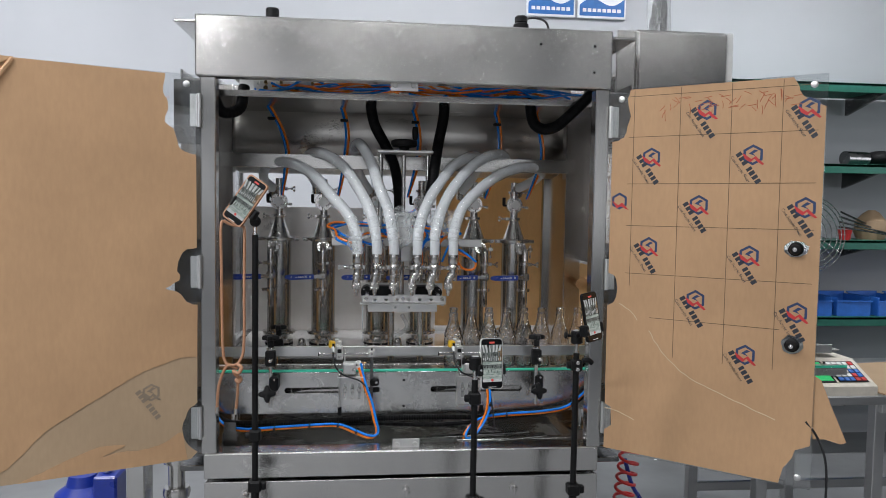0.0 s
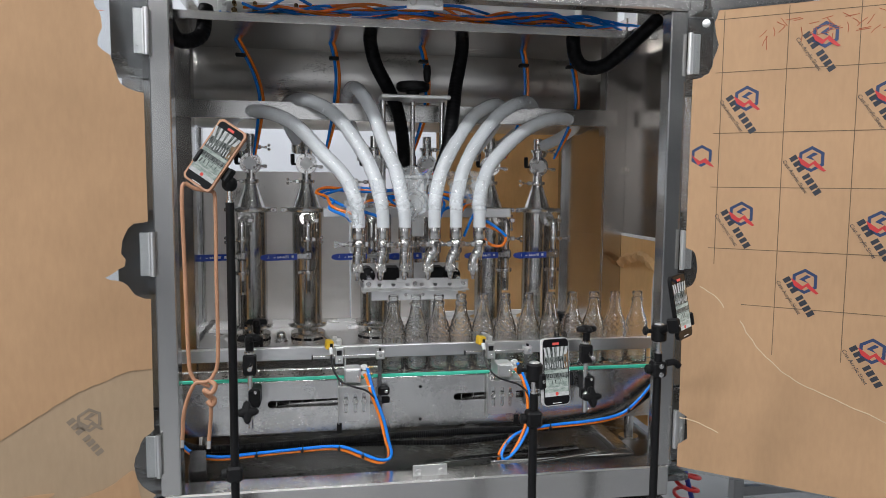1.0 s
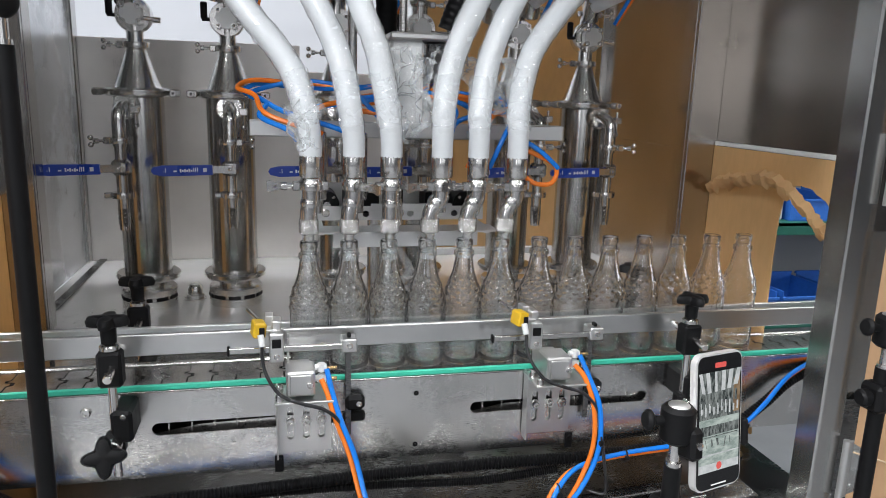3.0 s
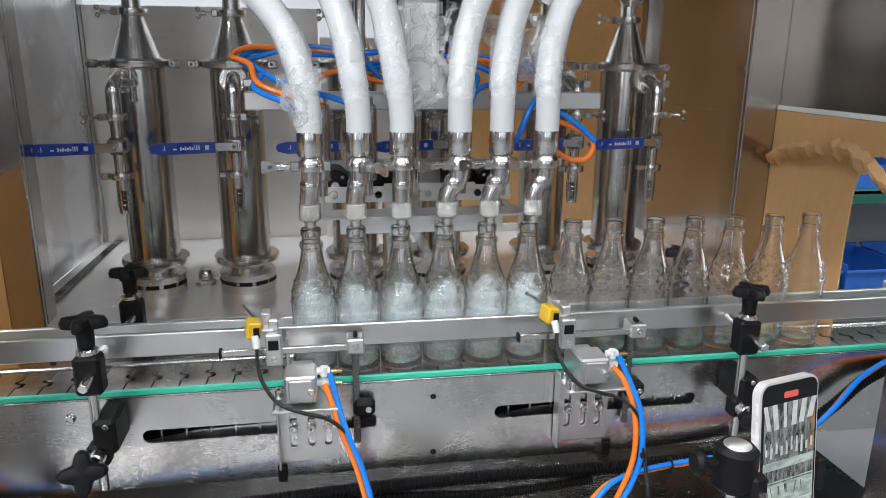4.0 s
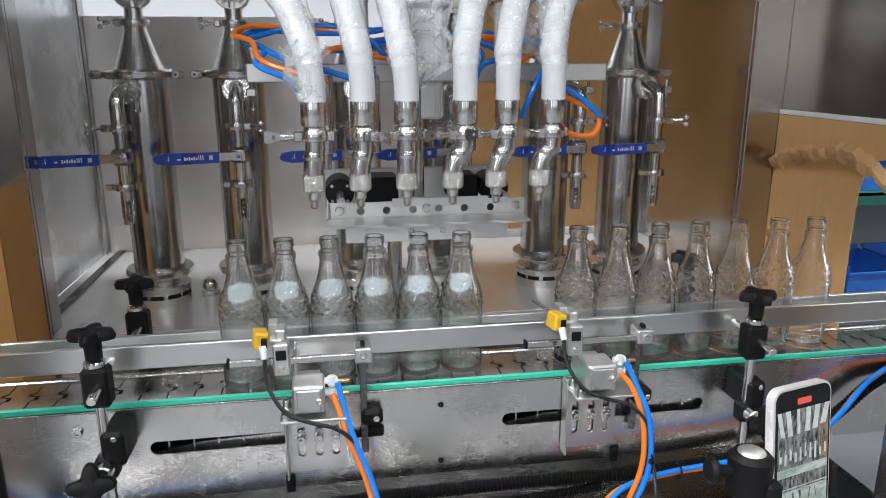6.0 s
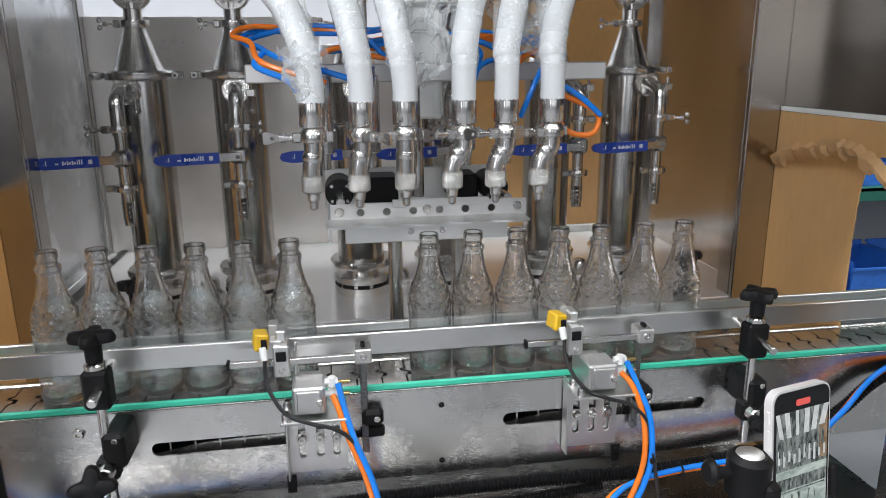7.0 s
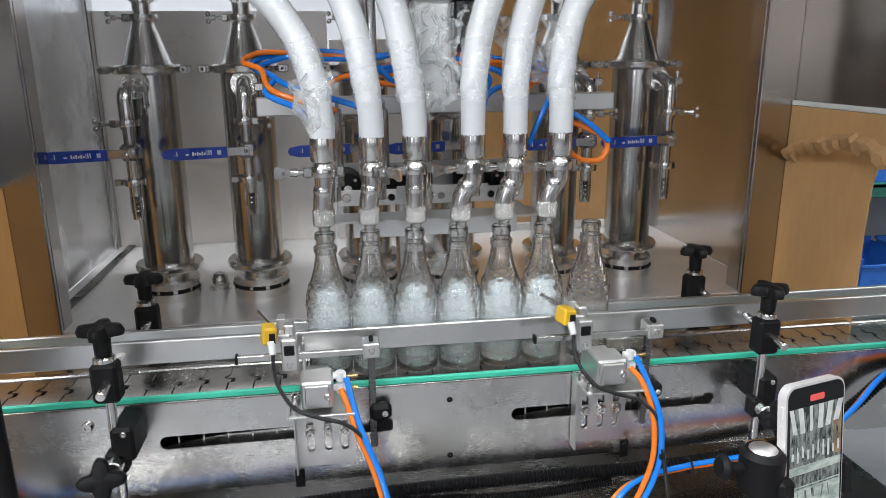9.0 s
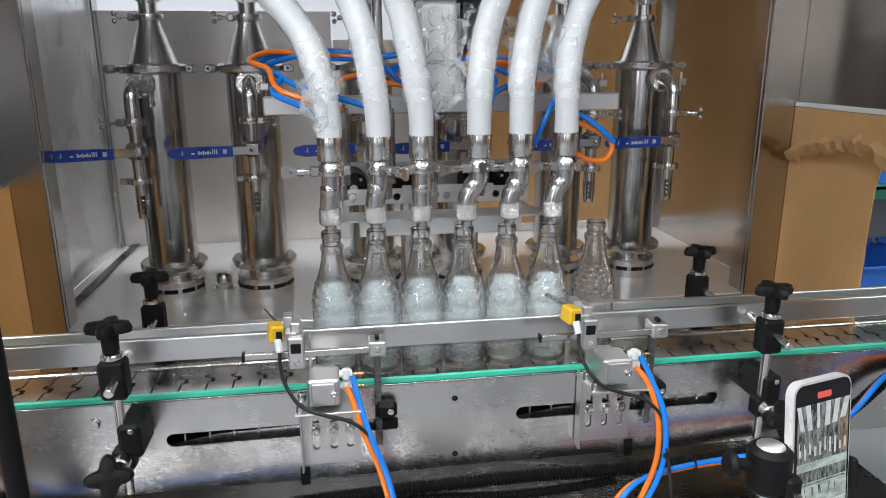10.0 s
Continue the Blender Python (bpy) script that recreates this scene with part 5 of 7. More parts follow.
# drip tray slide behind the nozzles
slide = thing("tray_slide", "black slide unit that carries the drip tray", "slide unit")
part("back_plate", Shape().box(-0.16, 0.165, 0.30, 0.306, 1.165, 1.235, 0.002), STEEL_DULL, slide)
for rx in (-0.135, 0.132):
    part("slide_bush", Shape().cyl((rx, 0.22, 1.205), (rx, 0.30, 1.205), 0.024, c=0.003), BLACK, slide)
    b = Shape()
    for a in (0, 90, 180, 270):
        b.lathe([(0.003, 0), (0.003, -0.002), (1e-7, -0.002)], (rx + 0.018 * math.cos(radians(a + 45)), 0.22, 1.205 + 0.018 * math.sin(radians(a + 45))), "y", 8)
    part("screw", b, PIPE, slide)
part("slide_cylinder", Shape().box(-0.10, -0.035, 0.23, 0.30, 1.185, 1.228, 0.004), BLACK, slide)
part("slide_cylinder", Shape().box(0.055, 0.105, 0.23, 0.30, 1.185, 1.228, 0.004), BLACK, slide)
part("slide_support", Shape().cyl((-0.04, 0.27, DECK), (-0.04, 0.27, 1.17), 0.013).cyl((0.075, 0.27, DECK), (0.075, 0.27, 1.17), 0.013), PIPE, slide)
part("clear_hose", Shape().tube([(0.0, 0.22, 1.12), (0.02, 0.2, 1.08), (0.0, 0.22, 1.05), (-0.03, 0.25, 1.03)], 0.008, 10), FILM, slide)

TRAY_Y = 0.2
tray = thing("drip_tray", "narrow steel drip tray with round holes in its front lip", "drip tray", Matrix.Translation((0, TRAY_Y, 0)))
lip = [rect_loop(-0.152, 0.162, 1.178, 1.204)]
lip += [disc_loop(hx, 1.19, 0.0062)[::-1] for hx in (-0.105, -0.064, -0.022, 0.02, 0.062, 0.105)]
part("front_lip", Shape().outline(lip, 0.002), STEEL_DULL, tray)
part("upper_lip", Shape().box(-0.055, 0.1, -0.002, 0.0, 1.196, 1.209, 0.001), STEEL_DULL, tray)
part("tray_floor", Shape().box(-0.152, 0.162, 0.002, 0.09, 1.178, 1.180, 0.001), STEEL_DULL, tray)
for bx in (-0.138, 0.0, 0.147):
    part("screw", bolt(Shape(), (bx, 0, 1.192), 0.0075, 0.004), PIPE, tray)
for rx in (-0.135, 0.132):
    part("slide_rod", Shape().cyl((rx, 0.002, 1.205), (rx, 0.14, 1.205), 0.007), PIPE, tray)

guide = thing("neck_guide", "wavy edged steel plate that centres the bottle necks", "neck guide")
wav = []
for k in range(97):
    u = -0.160 + 0.316 * k / 96
    wav.append((u, 0.078 + 0.0045 * math.cos((u + 0.174) / 0.0335 * math.pi)))
loop = wav + [(0.156, 0.135), (-0.160, 0.135)]
FLAT = Matrix(((1, 0, 0, 0), (0, 0, 1, 0), (0, -1, 0, 1.180), (0, 0, 0, 1)))
part("wavy_plate", Shape().outline([loop], 0.003, FLAT), STEEL_DULL, guide)
part("support_plate", Shape().box(-0.131, 0.125, 0.1, 0.103, 1.148, 1.177, 0.001), STEEL_DULL, guide)
for bx in (-0.03, 0.02):
    part("screw", bolt(Shape(), (bx, 0.1, 1.164), 0.005, 0.003), PIPE, guide)
part("support_arm", Shape().box(-0.155, -0.145, 0.12, 0.31, 1.166, 1.177, 0.001), STEEL_DULL, guide)
part("support_arm", Shape().box(0.143, 0.153, 0.12, 0.31, 1.166, 1.177, 0.001), STEEL_DULL, guide)

# ---------------------------------------------------------------- filling nozzles, their beam and hoses
NOZ = (-0.174, -0.108, -0.040, 0.028, 0.094, 0.161)
SLV = (-0.170, -0.101, -0.039, 0.046, 0.109, 0.178)
SLEEVE_TOP = 1.366
NY = 0.058
beam = thing("nozzle_beam", "square aluminium beam with small air cylinders for the nozzles", "beam")
part("bar", Shape().box(-0.268, 0.298, 0.155, 0.18, 1.388, 1.416, 0.002), STEEL_DULL, beam)
for i, x in enumerate(SLV):
    xx = x + 0.014
    part("air_cylinder", Shape().cyl((xx, 0.12, 1.285), (xx, 0.12, 1.40), 0.0155, c=0.002).cyl((xx, 0.12, 1.262), (xx, 0.12, 1.285), 0.0095).cyl((xx, 0.12, 1.40), (xx, 0.12, 1.412), 0.011, seg=6), PIPE, beam)
    part("tube_fitting", Shape().cyl((xx, 0.105, 1.385), (xx, 0.085, 1.388), 0.0055).cyl((xx, 0.105, 1.305), (xx, 0.085, 1.308), 0.0055), WHITE_PLASTIC, beam)
    part("holder", Shape().box(xx - 0.012, xx + 0.012, 0.128, 0.156, 1.39, 1.404, 0.002), STEEL_DULL, beam)
part("lift_rod", Shape().cyl((-0.005, 0.2, 1.20), (-0.005, 0.2, 1.40), 0.01).box(-0.02, 0.015, 0.165, 0.22, 1.385, 1.42, 0.003), PIPE, beam)

def knurl(a, h):
    """Diamond pattern of crossed grooves on a nut."""
    if not 1.239 < h < 1.262:
        return 0.0
    return 0.0014 * min(abs(math.sin(10 * a + 800 * h)), abs(math.sin(10 * a - 800 * h)))


nozzles, lower_hoses, arches = [], [], []
WINGS = ((-1, -0.1), (0.5, -0.85), (-0.9, -0.4), (-0.9, -0.4), (-0.95, -0.3), (-0.9, -0.4))
for i, (xn, xs) in enumerate(zip(NOZ, SLV)):
    nz = thing("filling_nozzle", "stainless filling nozzle with knurled nut and clamp under a white hose", "nozzle", Matrix.Translation((xn, NY, 0)), "six filling nozzles")
    o = xs - xn
    part("sleeve", Shape().lathe([(0.0168, 1.331), (0.0182, 1.333), (0.0182, 1.363), (0.0175, SLEEVE_TOP)], (o, 0, 0), seg=48, wave=lambda a, h: 0.00025 * math.cos(16 * a)), PIPE, nz)
    part("clamp_ring", Shape().lathe([(0.0145, 1.309), (0.019, 1.311), (0.0198, 1.317), (0.019, 1.323), (0.0145, 1.33)], (o, 0, 0), seg=32), PIPE, nz)
    wx, wy = WINGS[i]
    w = Vector((wx, wy, 0)).normalized()
    e = Vector((o, 0, 1.317)) + w * 0.02
    cb = Shape().cyl(e - w * 0.002, e + w * 0.024, 0.0042, seg=12)
    cb.box(-0.0065, 0.0065, -0.006, 0.006, -0.0075, 0.0075, 0.002, Matrix.Translation(e + w * 0.003))
    o2 = Vector((o, 0, 1.317)) - w * 0.022
    ch = Shape().box(-0.007, 0.007, -0.005, 0.005, -0.008, 0.008, 0.002, Matrix.Translation(o2))
    ch.cyl(o2 + Vector((0, -0.008, 0)), o2 + Vector((0, 0.008, 0)), 0.004, seg=10)
    part("clamp_bolt", cb, PIPE, nz)
    part("clamp_hinge", ch, PIPE, nz)
    t = e + w * 0.024
    paddle = [(-0.004, -0.0035), (0.006, -0.0045), (0.021, -0.009), (0.0255, -0.007), (0.0255, 0.007), (0.021, 0.009), (0.006, 0.0045), (-0.004, 0.0035)]
    turned = Matrix.Translation(t) @ Matrix.Rotation(math.atan2(w.y, w.x), 4, "Z") @ Matrix.Translation((0, -0.002, 0))
    part("wing_nut", Shape().outline([paddle, disc_loop(0.013, 0, 0.0028, 10)[::-1]], 0.004, turned).cyl(t - w * 0.006, t + w * 0.004, 0.0065, seg=12), PIPE, nz)
    part("clamp_lip", Shape().lathe([(0.0165, 1.3235), (0.0172, 1.325), (0.0165, 1.3275)], (o, 0, 0), seg=28), PIPE, nz)
    part("elbow", Shape().tube([(o, 0, 1.315), (o, 0, 1.303), (o * 0.88, 0, 1.292), (o * 0.22, 0, 1.278), (0, 0, 1.266), (0, 0, 1.258)], 0.0143, 20).ball((o * 0.55, 0, 1.2885), 0.0154, 24, 14), PIPE, nz)
    part("knurled_nut", Shape().lathe([(0.0132, 1.2375)] + [(0.0148, 1.2395 + 0.0005 * k) for k in range(46)] + [(0.0132, 1.2635)], seg=160, wave=knurl), PIPE, nz, "diamond knurled nut", 12)
    part("tip", Shape().lathe([(0.0042, 1.213), (0.0062, 1.215), (0.0062, 1.224), (0.0085, 1.226), (0.0085, 1.234), (0.011, 1.238)], seg=24), PIPE, nz)
    nozzles.append(nz)

# bends of each hose on its way from the nozzle to the valve
HOSE = [
    ((-0.208, 0.075, 1.45), (-0.264, 0.12, 1.568), (-0.349, 0.2, 1.658), (-0.45, 0.3, 1.703), (-0.538, 0.4, 1.694), (-0.563, 0.48, 1.645), (-0.531, 0.53, 1.606)),
    ((-0.127, 0.075, 1.479), (-0.172, 0.13, 1.607), (-0.237, 0.2, 1.693), (-0.325, 0.3, 1.743), (-0.384, 0.42, 1.731), (-0.379, 0.5, 1.679), (-0.35, 0.53, 1.624)),
    ((-0.068, 0.075, 1.48), (-0.095, 0.12, 1.609), (-0.125, 0.18, 1.704), (-0.17, 0.26, 1.777), (-0.191, 0.36, 1.752), (-0.173, 0.45, 1.672), (-0.131, 0.52, 1.60)),
    ((0.058, 0.075, 1.464), (0.109, 0.12, 1.595), (0.187, 0.2, 1.693), (0.276, 0.3, 1.742), (0.321, 0.38, 1.73), (0.305, 0.46, 1.671), (0.265, 0.52, 1.607)),
]
HOSE.append(((0.117, 0.075, 1.483), (0.186, 0.13, 1.616), (0.276, 0.2, 1.709), (0.38, 0.3, 1.754), (0.429, 0.38, 1.729), (0.411, 0.46, 1.682), (0.355, 0.52, 1.622)))
HOSE.append(((0.18, 0.075, 1.447), (0.234, 0.12, 1.561), (0.348, 0.2, 1.653), (0.471, 0.28, 1.701), (0.577, 0.38, 1.695), (0.569, 0.46, 1.661), (0.511, 0.53, 1.624)))
for i, bends in enumerate(HOSE):
    sx = SLV[i]
    end = bends[-1]
    lean = (bends[0][0] - sx) * 0.2
    join = Vector((sx + lean, NY + 0.008, SLEEVE_TOP + 0.072))
    low = thing("hose_end", "white silicone hose end pushed into the nozzle sleeve", "hose", Matrix.Translation((sx, NY, SLEEVE_TOP)), "white silicone hoses")
    part("hose_wall", Shape().tube([(0, 0, -0.01), (0, 0, 0.02), (lean * 0.4, 0.002, 0.048), tuple(join - Vector((sx, NY, SLEEVE_TOP))), (lean * 1.2, 0.009, 0.078)], 0.0178, 28), SILICONE, low)
    rndf = random.Random(60 + i)
    film = Shape().tube([(lean * 0.35, 0.002, 0.044), (lean * 0.8, 0.006, 0.06), (lean * 1.2, 0.009, 0.08), (lean * 1.9, 0.014, 0.105), (lean * 2.6, 0.02, 0.13)], 0.0196, 56, 14)
    film.f = film.f[:-2]
    film.v = [tuple(Vector(q) + 0.0034 * noise.noise_vector(Vector(q) * 70 + Vector((i * 7, 0, 0))) + 0.0022 * noise.noise_vector(Vector(q) * 190)) for q in film.v]
    part("film_wrap", film, FILM, low, "crumpled clear film wrapped round the hose").visible_shadow = False
    lower_hoses.append(low)
    e = Vector(end)
    arch = thing("hose", "curved white silicone product hose wrapped in clear film", "hose", Matrix.Translation(e), "white silicone hoses")
    pts = [join + Vector((-lean * 0.3, -0.002, -0.012)), join, join.lerp(Vector(bends[1]), 0.5) - 0.16 * Vector((bends[1][0] - sx, 0, 0))] + [Vector(q) for q in bends[1:]]
    part("hose_wall", Shape().tube([q - e for q in pts], 0.0192, 28, 8), SILICONE, arch)
    part("ferrule", Shape().cyl((0, 0, 0.012), (0, 0.02, -0.03), 0.022), PIPE, arch)
    line = spline([q - e for q in pts], 8)
    film = Shape().tube(line[10:46], 0.0207, 40, 4)
    film.f = film.f[:-2]
    film.v = [tuple(Vector(q) + 0.0022 * noise.noise_vector(Vector(q) * 60) + 0.0014 * noise.noise_vector(Vector(q) * 170)) for q in film.v]
    part("film_wrap", film, FILM, arch, "clear film wrapped round the hose").visible_shadow = False
    arches.append((arch, e, join))

# torn film hanging between the middle hoses
def film_sheet(name, c, w, h, seed, amp=0.03):
    s = Shape()
    nu, nv = 60, 60
    vs = []
    for a in range(nu + 1):
        for b in range(nv + 1):
            u, v = a / nu - 0.5, b / nv - 0.5
            fold = 1 - 0.55 * (b / nv)
            vs.append((c[0] + u * w * fold + amp * noise.noise((u * 4 + seed, v * 4, 1.3)), c[1] + amp * 1.2 * noise.noise((u * 6, v * 5 + seed, 4.1)) + 0.5 * amp * math.sin(u * 14 + seed), c[2] - v * h + amp * 0.6 * noise.noise((u * 5, v * 5, seed))))
    vs = [tuple(Vector(q) + 0.012 * noise.noise_vector(Vector(q) * 55 + Vector((seed, 0, 0))) + 0.004 * noise.noise_vector(Vector(q) * 170)) for q in vs]
    s.add(vs, [(a * (nv + 1) + b, a * (nv + 1) + b + 1, (a + 1) * (nv + 1) + b + 1, (a + 1) * (nv + 1) + b) for a in range(nu) for b in range(nv)])
    return solid(name, s, FILM, "crumpled clear plastic film hanging between the hoses", "plastic film", "torn plastic film", angle=60)


film_a = film_sheet("plastic_film", (-0.005, 0.085, 1.46), 0.10, 0.14, 3.0, 0.035)
film_b = film_sheet("plastic_film", (0.155, 0.11, 1.475), 0.13, 0.09, 9.0, 0.03)
film_c = film_sheet("plastic_film", (-0.185, 0.04, 1.405), 0.06, 0.07, 15.0, 0.02)
moving_films = (film_a, film_b, film_c)
for f in moving_films:
    f.visible_shadow = False

# blue and orange air tubes behind the hoses
tube_things = []
for i, x in enumerate(SLV):
    xx = x + 0.014
    for k, (z0, mat, word) in enumerate(((1.388, BLUE, "blue"), (1.308, ORANGE, "orange"))):
        s = -1 if i < 3 else 1
        far = (-0.14 if i < 3 else 0.13) + 0.02 * ((i * 7 + k * 3) % 4 - 1.5)
        pts = [(xx, 0.085, z0), (xx + 0.004 * s, 0.085, z0 + 0.012), (xx + 0.008 * s, 0.13, 1.4 + 0.01 * k), ((xx + far) / 2, 0.13 + 0.006 * i, 1.43 + 0.008 * ((i + k) % 3)), (0.5 * far, 0.18, 1.44 + 0.005 * i), (0.05, 0.21, 1.47), (0.085, 0.215, 1.56)]
        t = solid("air_tube", Shape().tube(pts, 0.0042, 10), mat, word + " air tube looped behind the white hoses", "air tube", "air tubes to the nozzles")
        tube_things.append(t)
turns = []
for k in range(3):
    mat, word = ((BLUE, "blue"), (ORANGE, "orange"))[k % 2]
    tx, ty, tz = -0.268 - 0.010 * ((k * 2) % 3), 0.2 + 0.012 * k, 1.448 + 0.006 * ((k * 2) % 3)
    ex = (-0.19, -0.15, -0.1)[k]
    turns.append(([(ex, 0.1, 1.378 + 0.012 * (k % 2)), (ex - 0.015, 0.095, 1.395), ((ex + tx) / 2 - 0.02, 0.12, 1.415 + 0.004 * k), (tx + 0.03, ty - 0.04, tz - 0.012), (tx, ty, tz), (tx + 0.03, ty + 0.03, tz + 0.014), (-0.17, 0.24, 1.475 - 0.006 * k), (-0.05, 0.215, 1.47), (0.05, 0.215, 1.53)], mat, word))
for k in range(3):
    mat, word = ((BLUE, "blue"), (ORANGE, "orange"))[k % 2]
    ex = (0.045, 0.1, 0.14)[k]
    turns.append(([(ex, 0.095, 1.335), (ex + 0.02, 0.09, 1.385), (ex + 0.05, 0.12, 1.418 + 0.006 * k), (0.215 - 0.012 * k, 0.155 + 0.01 * k, 1.437 + 0.006 * k), (0.17, 0.19, 1.447 + 0.004 * k), (0.1, 0.215, 1.452), (0.06, 0.22, 1.5)], mat, word))
turns += [([(0.185, 0.10, 1.375), (0.205, 0.092, 1.38), (0.232, 0.09, 1.365), (0.255, 0.092, 1.347), (0.268, 0.095, 1.336)], BLUE, "blue"),
          ([(0.262, 0.098, 1.343), (0.268, 0.1, 1.325), (0.258, 0.1, 1.308), (0.236, 0.1, 1.306), (0.216, 0.104, 1.314), (0.2, 0.11, 1.335)], ORANGE, "orange"),
          ([(0.18, 0.10, 1.362), (0.2, 0.098, 1.368), (0.232, 0.097, 1.357), (0.262, 0.098, 1.343)], ORANGE, "orange")]
for pts, mat, word in turns:
    t = solid("air_tube", Shape().tube(pts, 0.0043, 10), mat, word + " air tube looped behind the white hoses", "air tube", "air tubes to the nozzles")
    tube_things.append(t)

# black conduits from the tray, tubes down the tank, tray wiring
for pts, r in (([(-0.13, 0.22, 1.955), (-0.125, 0.215, 1.90), (-0.11, 0.21, 1.84), (-0.07, 0.23, 1.77), (-0.035, 0.27, 1.7), (-0.015, 0.31, 1.6), (-0.01, 0.33, 1.48), (0.0, 0.32, 1.36)], 0.021),
               ([(0.155, 0.22, 1.955), (0.15, 0.215, 1.88), (0.13, 0.2, 1.78), (0.115, 0.16, 1.70), (0.1, 0.15, 1.60), (0.075, 0.16, 1.52)], 0.021),
               ([(0.46, 0.1, 1.95), (0.47, 0.1, 1.87), (0.50, 0.09, 1.835), (0.55, 0.06, 1.84), (0.60, 0.0, 1.89), (0.66, -0.06, 1.96)], 0.021),
               ([(-0.66, -0.05, 1.99), (-0.655, -0.02, 1.90), (-0.63, 0.0, 1.85), (-0.58, 0.03, 1.87), (-0.57, 0.06, 1.95)], 0.02)):
    solid("conduit", Shape().tube(pts, r, 18, 6, 0.0009), CONDUIT, "thick black corrugated conduit hanging from the wiring tray", "conduit", "thick black conduits")
for x0, x1 in ((-0.53, -0.47), (-0.25, -0.24), (0.03, 0.05), (0.36, 0.38), (0.52, 0.56)):
    for k, mat in ((0, BLUE), (0.011, ORANGE)):
        solid("air_tube", Shape().tube([(x0 - 0.02 + k, 0.30, 1.955), (x0 + 0.01 + k, 0.32, 1.91), ((x0 + x1) / 2 + 0.02 + k, 0.35, 1.83), (x1 + k + 0.01, 0.36, 1.75), (x1 + k, 0.40, 1.68), (x1 - 0.02 + k * 0.3, 0.48, 1.58)], 0.0045, 8), mat, ("blue" if k == 0 else "orange") + " air tube hanging down before the tank", "air tube", "air tubes before the tank")
    solid("cable_tie", Shape().box(x0 + 0.004, x0 + 0.034, 0.315, 0.34, 1.868, 1.878, 0.002), BLACK, "small black plastic cable tie", "cable tie", "cable ties")
manifold = thing("valve_manifold", "white pneumatic valve manifold with rows of brass fittings", "valve manifold")
for mx in (-0.42, 0.36):
    part("manifold_block", Shape().box(mx - 0.13, mx + 0.13, 0.12, 0.2, 1.924, 1.985, 0.003), WHITE_PLASTIC, manifold)
    for k in range(9):
        part("fitting", Shape().cyl((mx - 0.11 + k * 0.0275, 0.12, 1.95), (mx - 0.11 + k * 0.0275, 0.1, 1.955), 0.008).cyl((mx - 0.11 + k * 0.0275, 0.115, 1.972), (mx - 0.11 + k * 0.0275, 0.1, 1.975), 0.006), BRASS if k % 2 else WHITE_PLASTIC, manifold)
solid("junction_box", Shape().box(-0.02, 0.14, 0.16, 0.22, 1.924, 2.02, 0.004), WHITE_PLASTIC, "grey junction box in the wiring tray", "junction box")
solid("junction_box", Shape().box(0.50, 0.62, 0.14, 0.2, 1.924, 2.03, 0.004), STEEL_DULL, "steel junction box in the wiring tray", "junction box")
rnd = random.Random(77)
for k in range(36):
    xa = rnd.uniform(-0.55, 0.4)
    ln = rnd.uniform(0.18, 0.4)
    yb = rnd.uniform(0.035, 0.09)
    z0 = rnd.uniform(1.929, 1.95)
    mat = (BLUE, ORANGE, ORANGE, BLUE)[k % 4]
    pts = [(xa, yb + 0.03, z0 + 0.02), (xa + ln * 0.3, yb, z0 + rnd.uniform(0.0, 0.025)), (xa + ln * 0.7, yb, z0 + rnd.uniform(0.0, 0.045)), (xa + ln, yb + 0.03, z0 + rnd.uniform(0.0, 0.03))]
    solid("air_tube", Shape().tube(pts, 0.004, 8), mat, ("blue" if mat is BLUE else "orange") + " air tube lying in the wiring tray", "air tube", "air tubes in the wiring tray")


# ---------------------------------------------------------------- telephones on stands
def round_rect(w, h, r, n=6):
    out = []
    for cx, cz, a0 in ((w / 2 - r, h / 2 - r, 0), (-w / 2 + r, h / 2 - r, 90), (-w / 2 + r, -h / 2 + r, 180), (w / 2 - r, -h / 2 + r, 270)):
        out += [(cx + r * math.cos(radians(a0 + 90 * k / n)), cz + r * math.sin(radians(a0 + 90 * k / n))) for k in range(n + 1)]
    return out


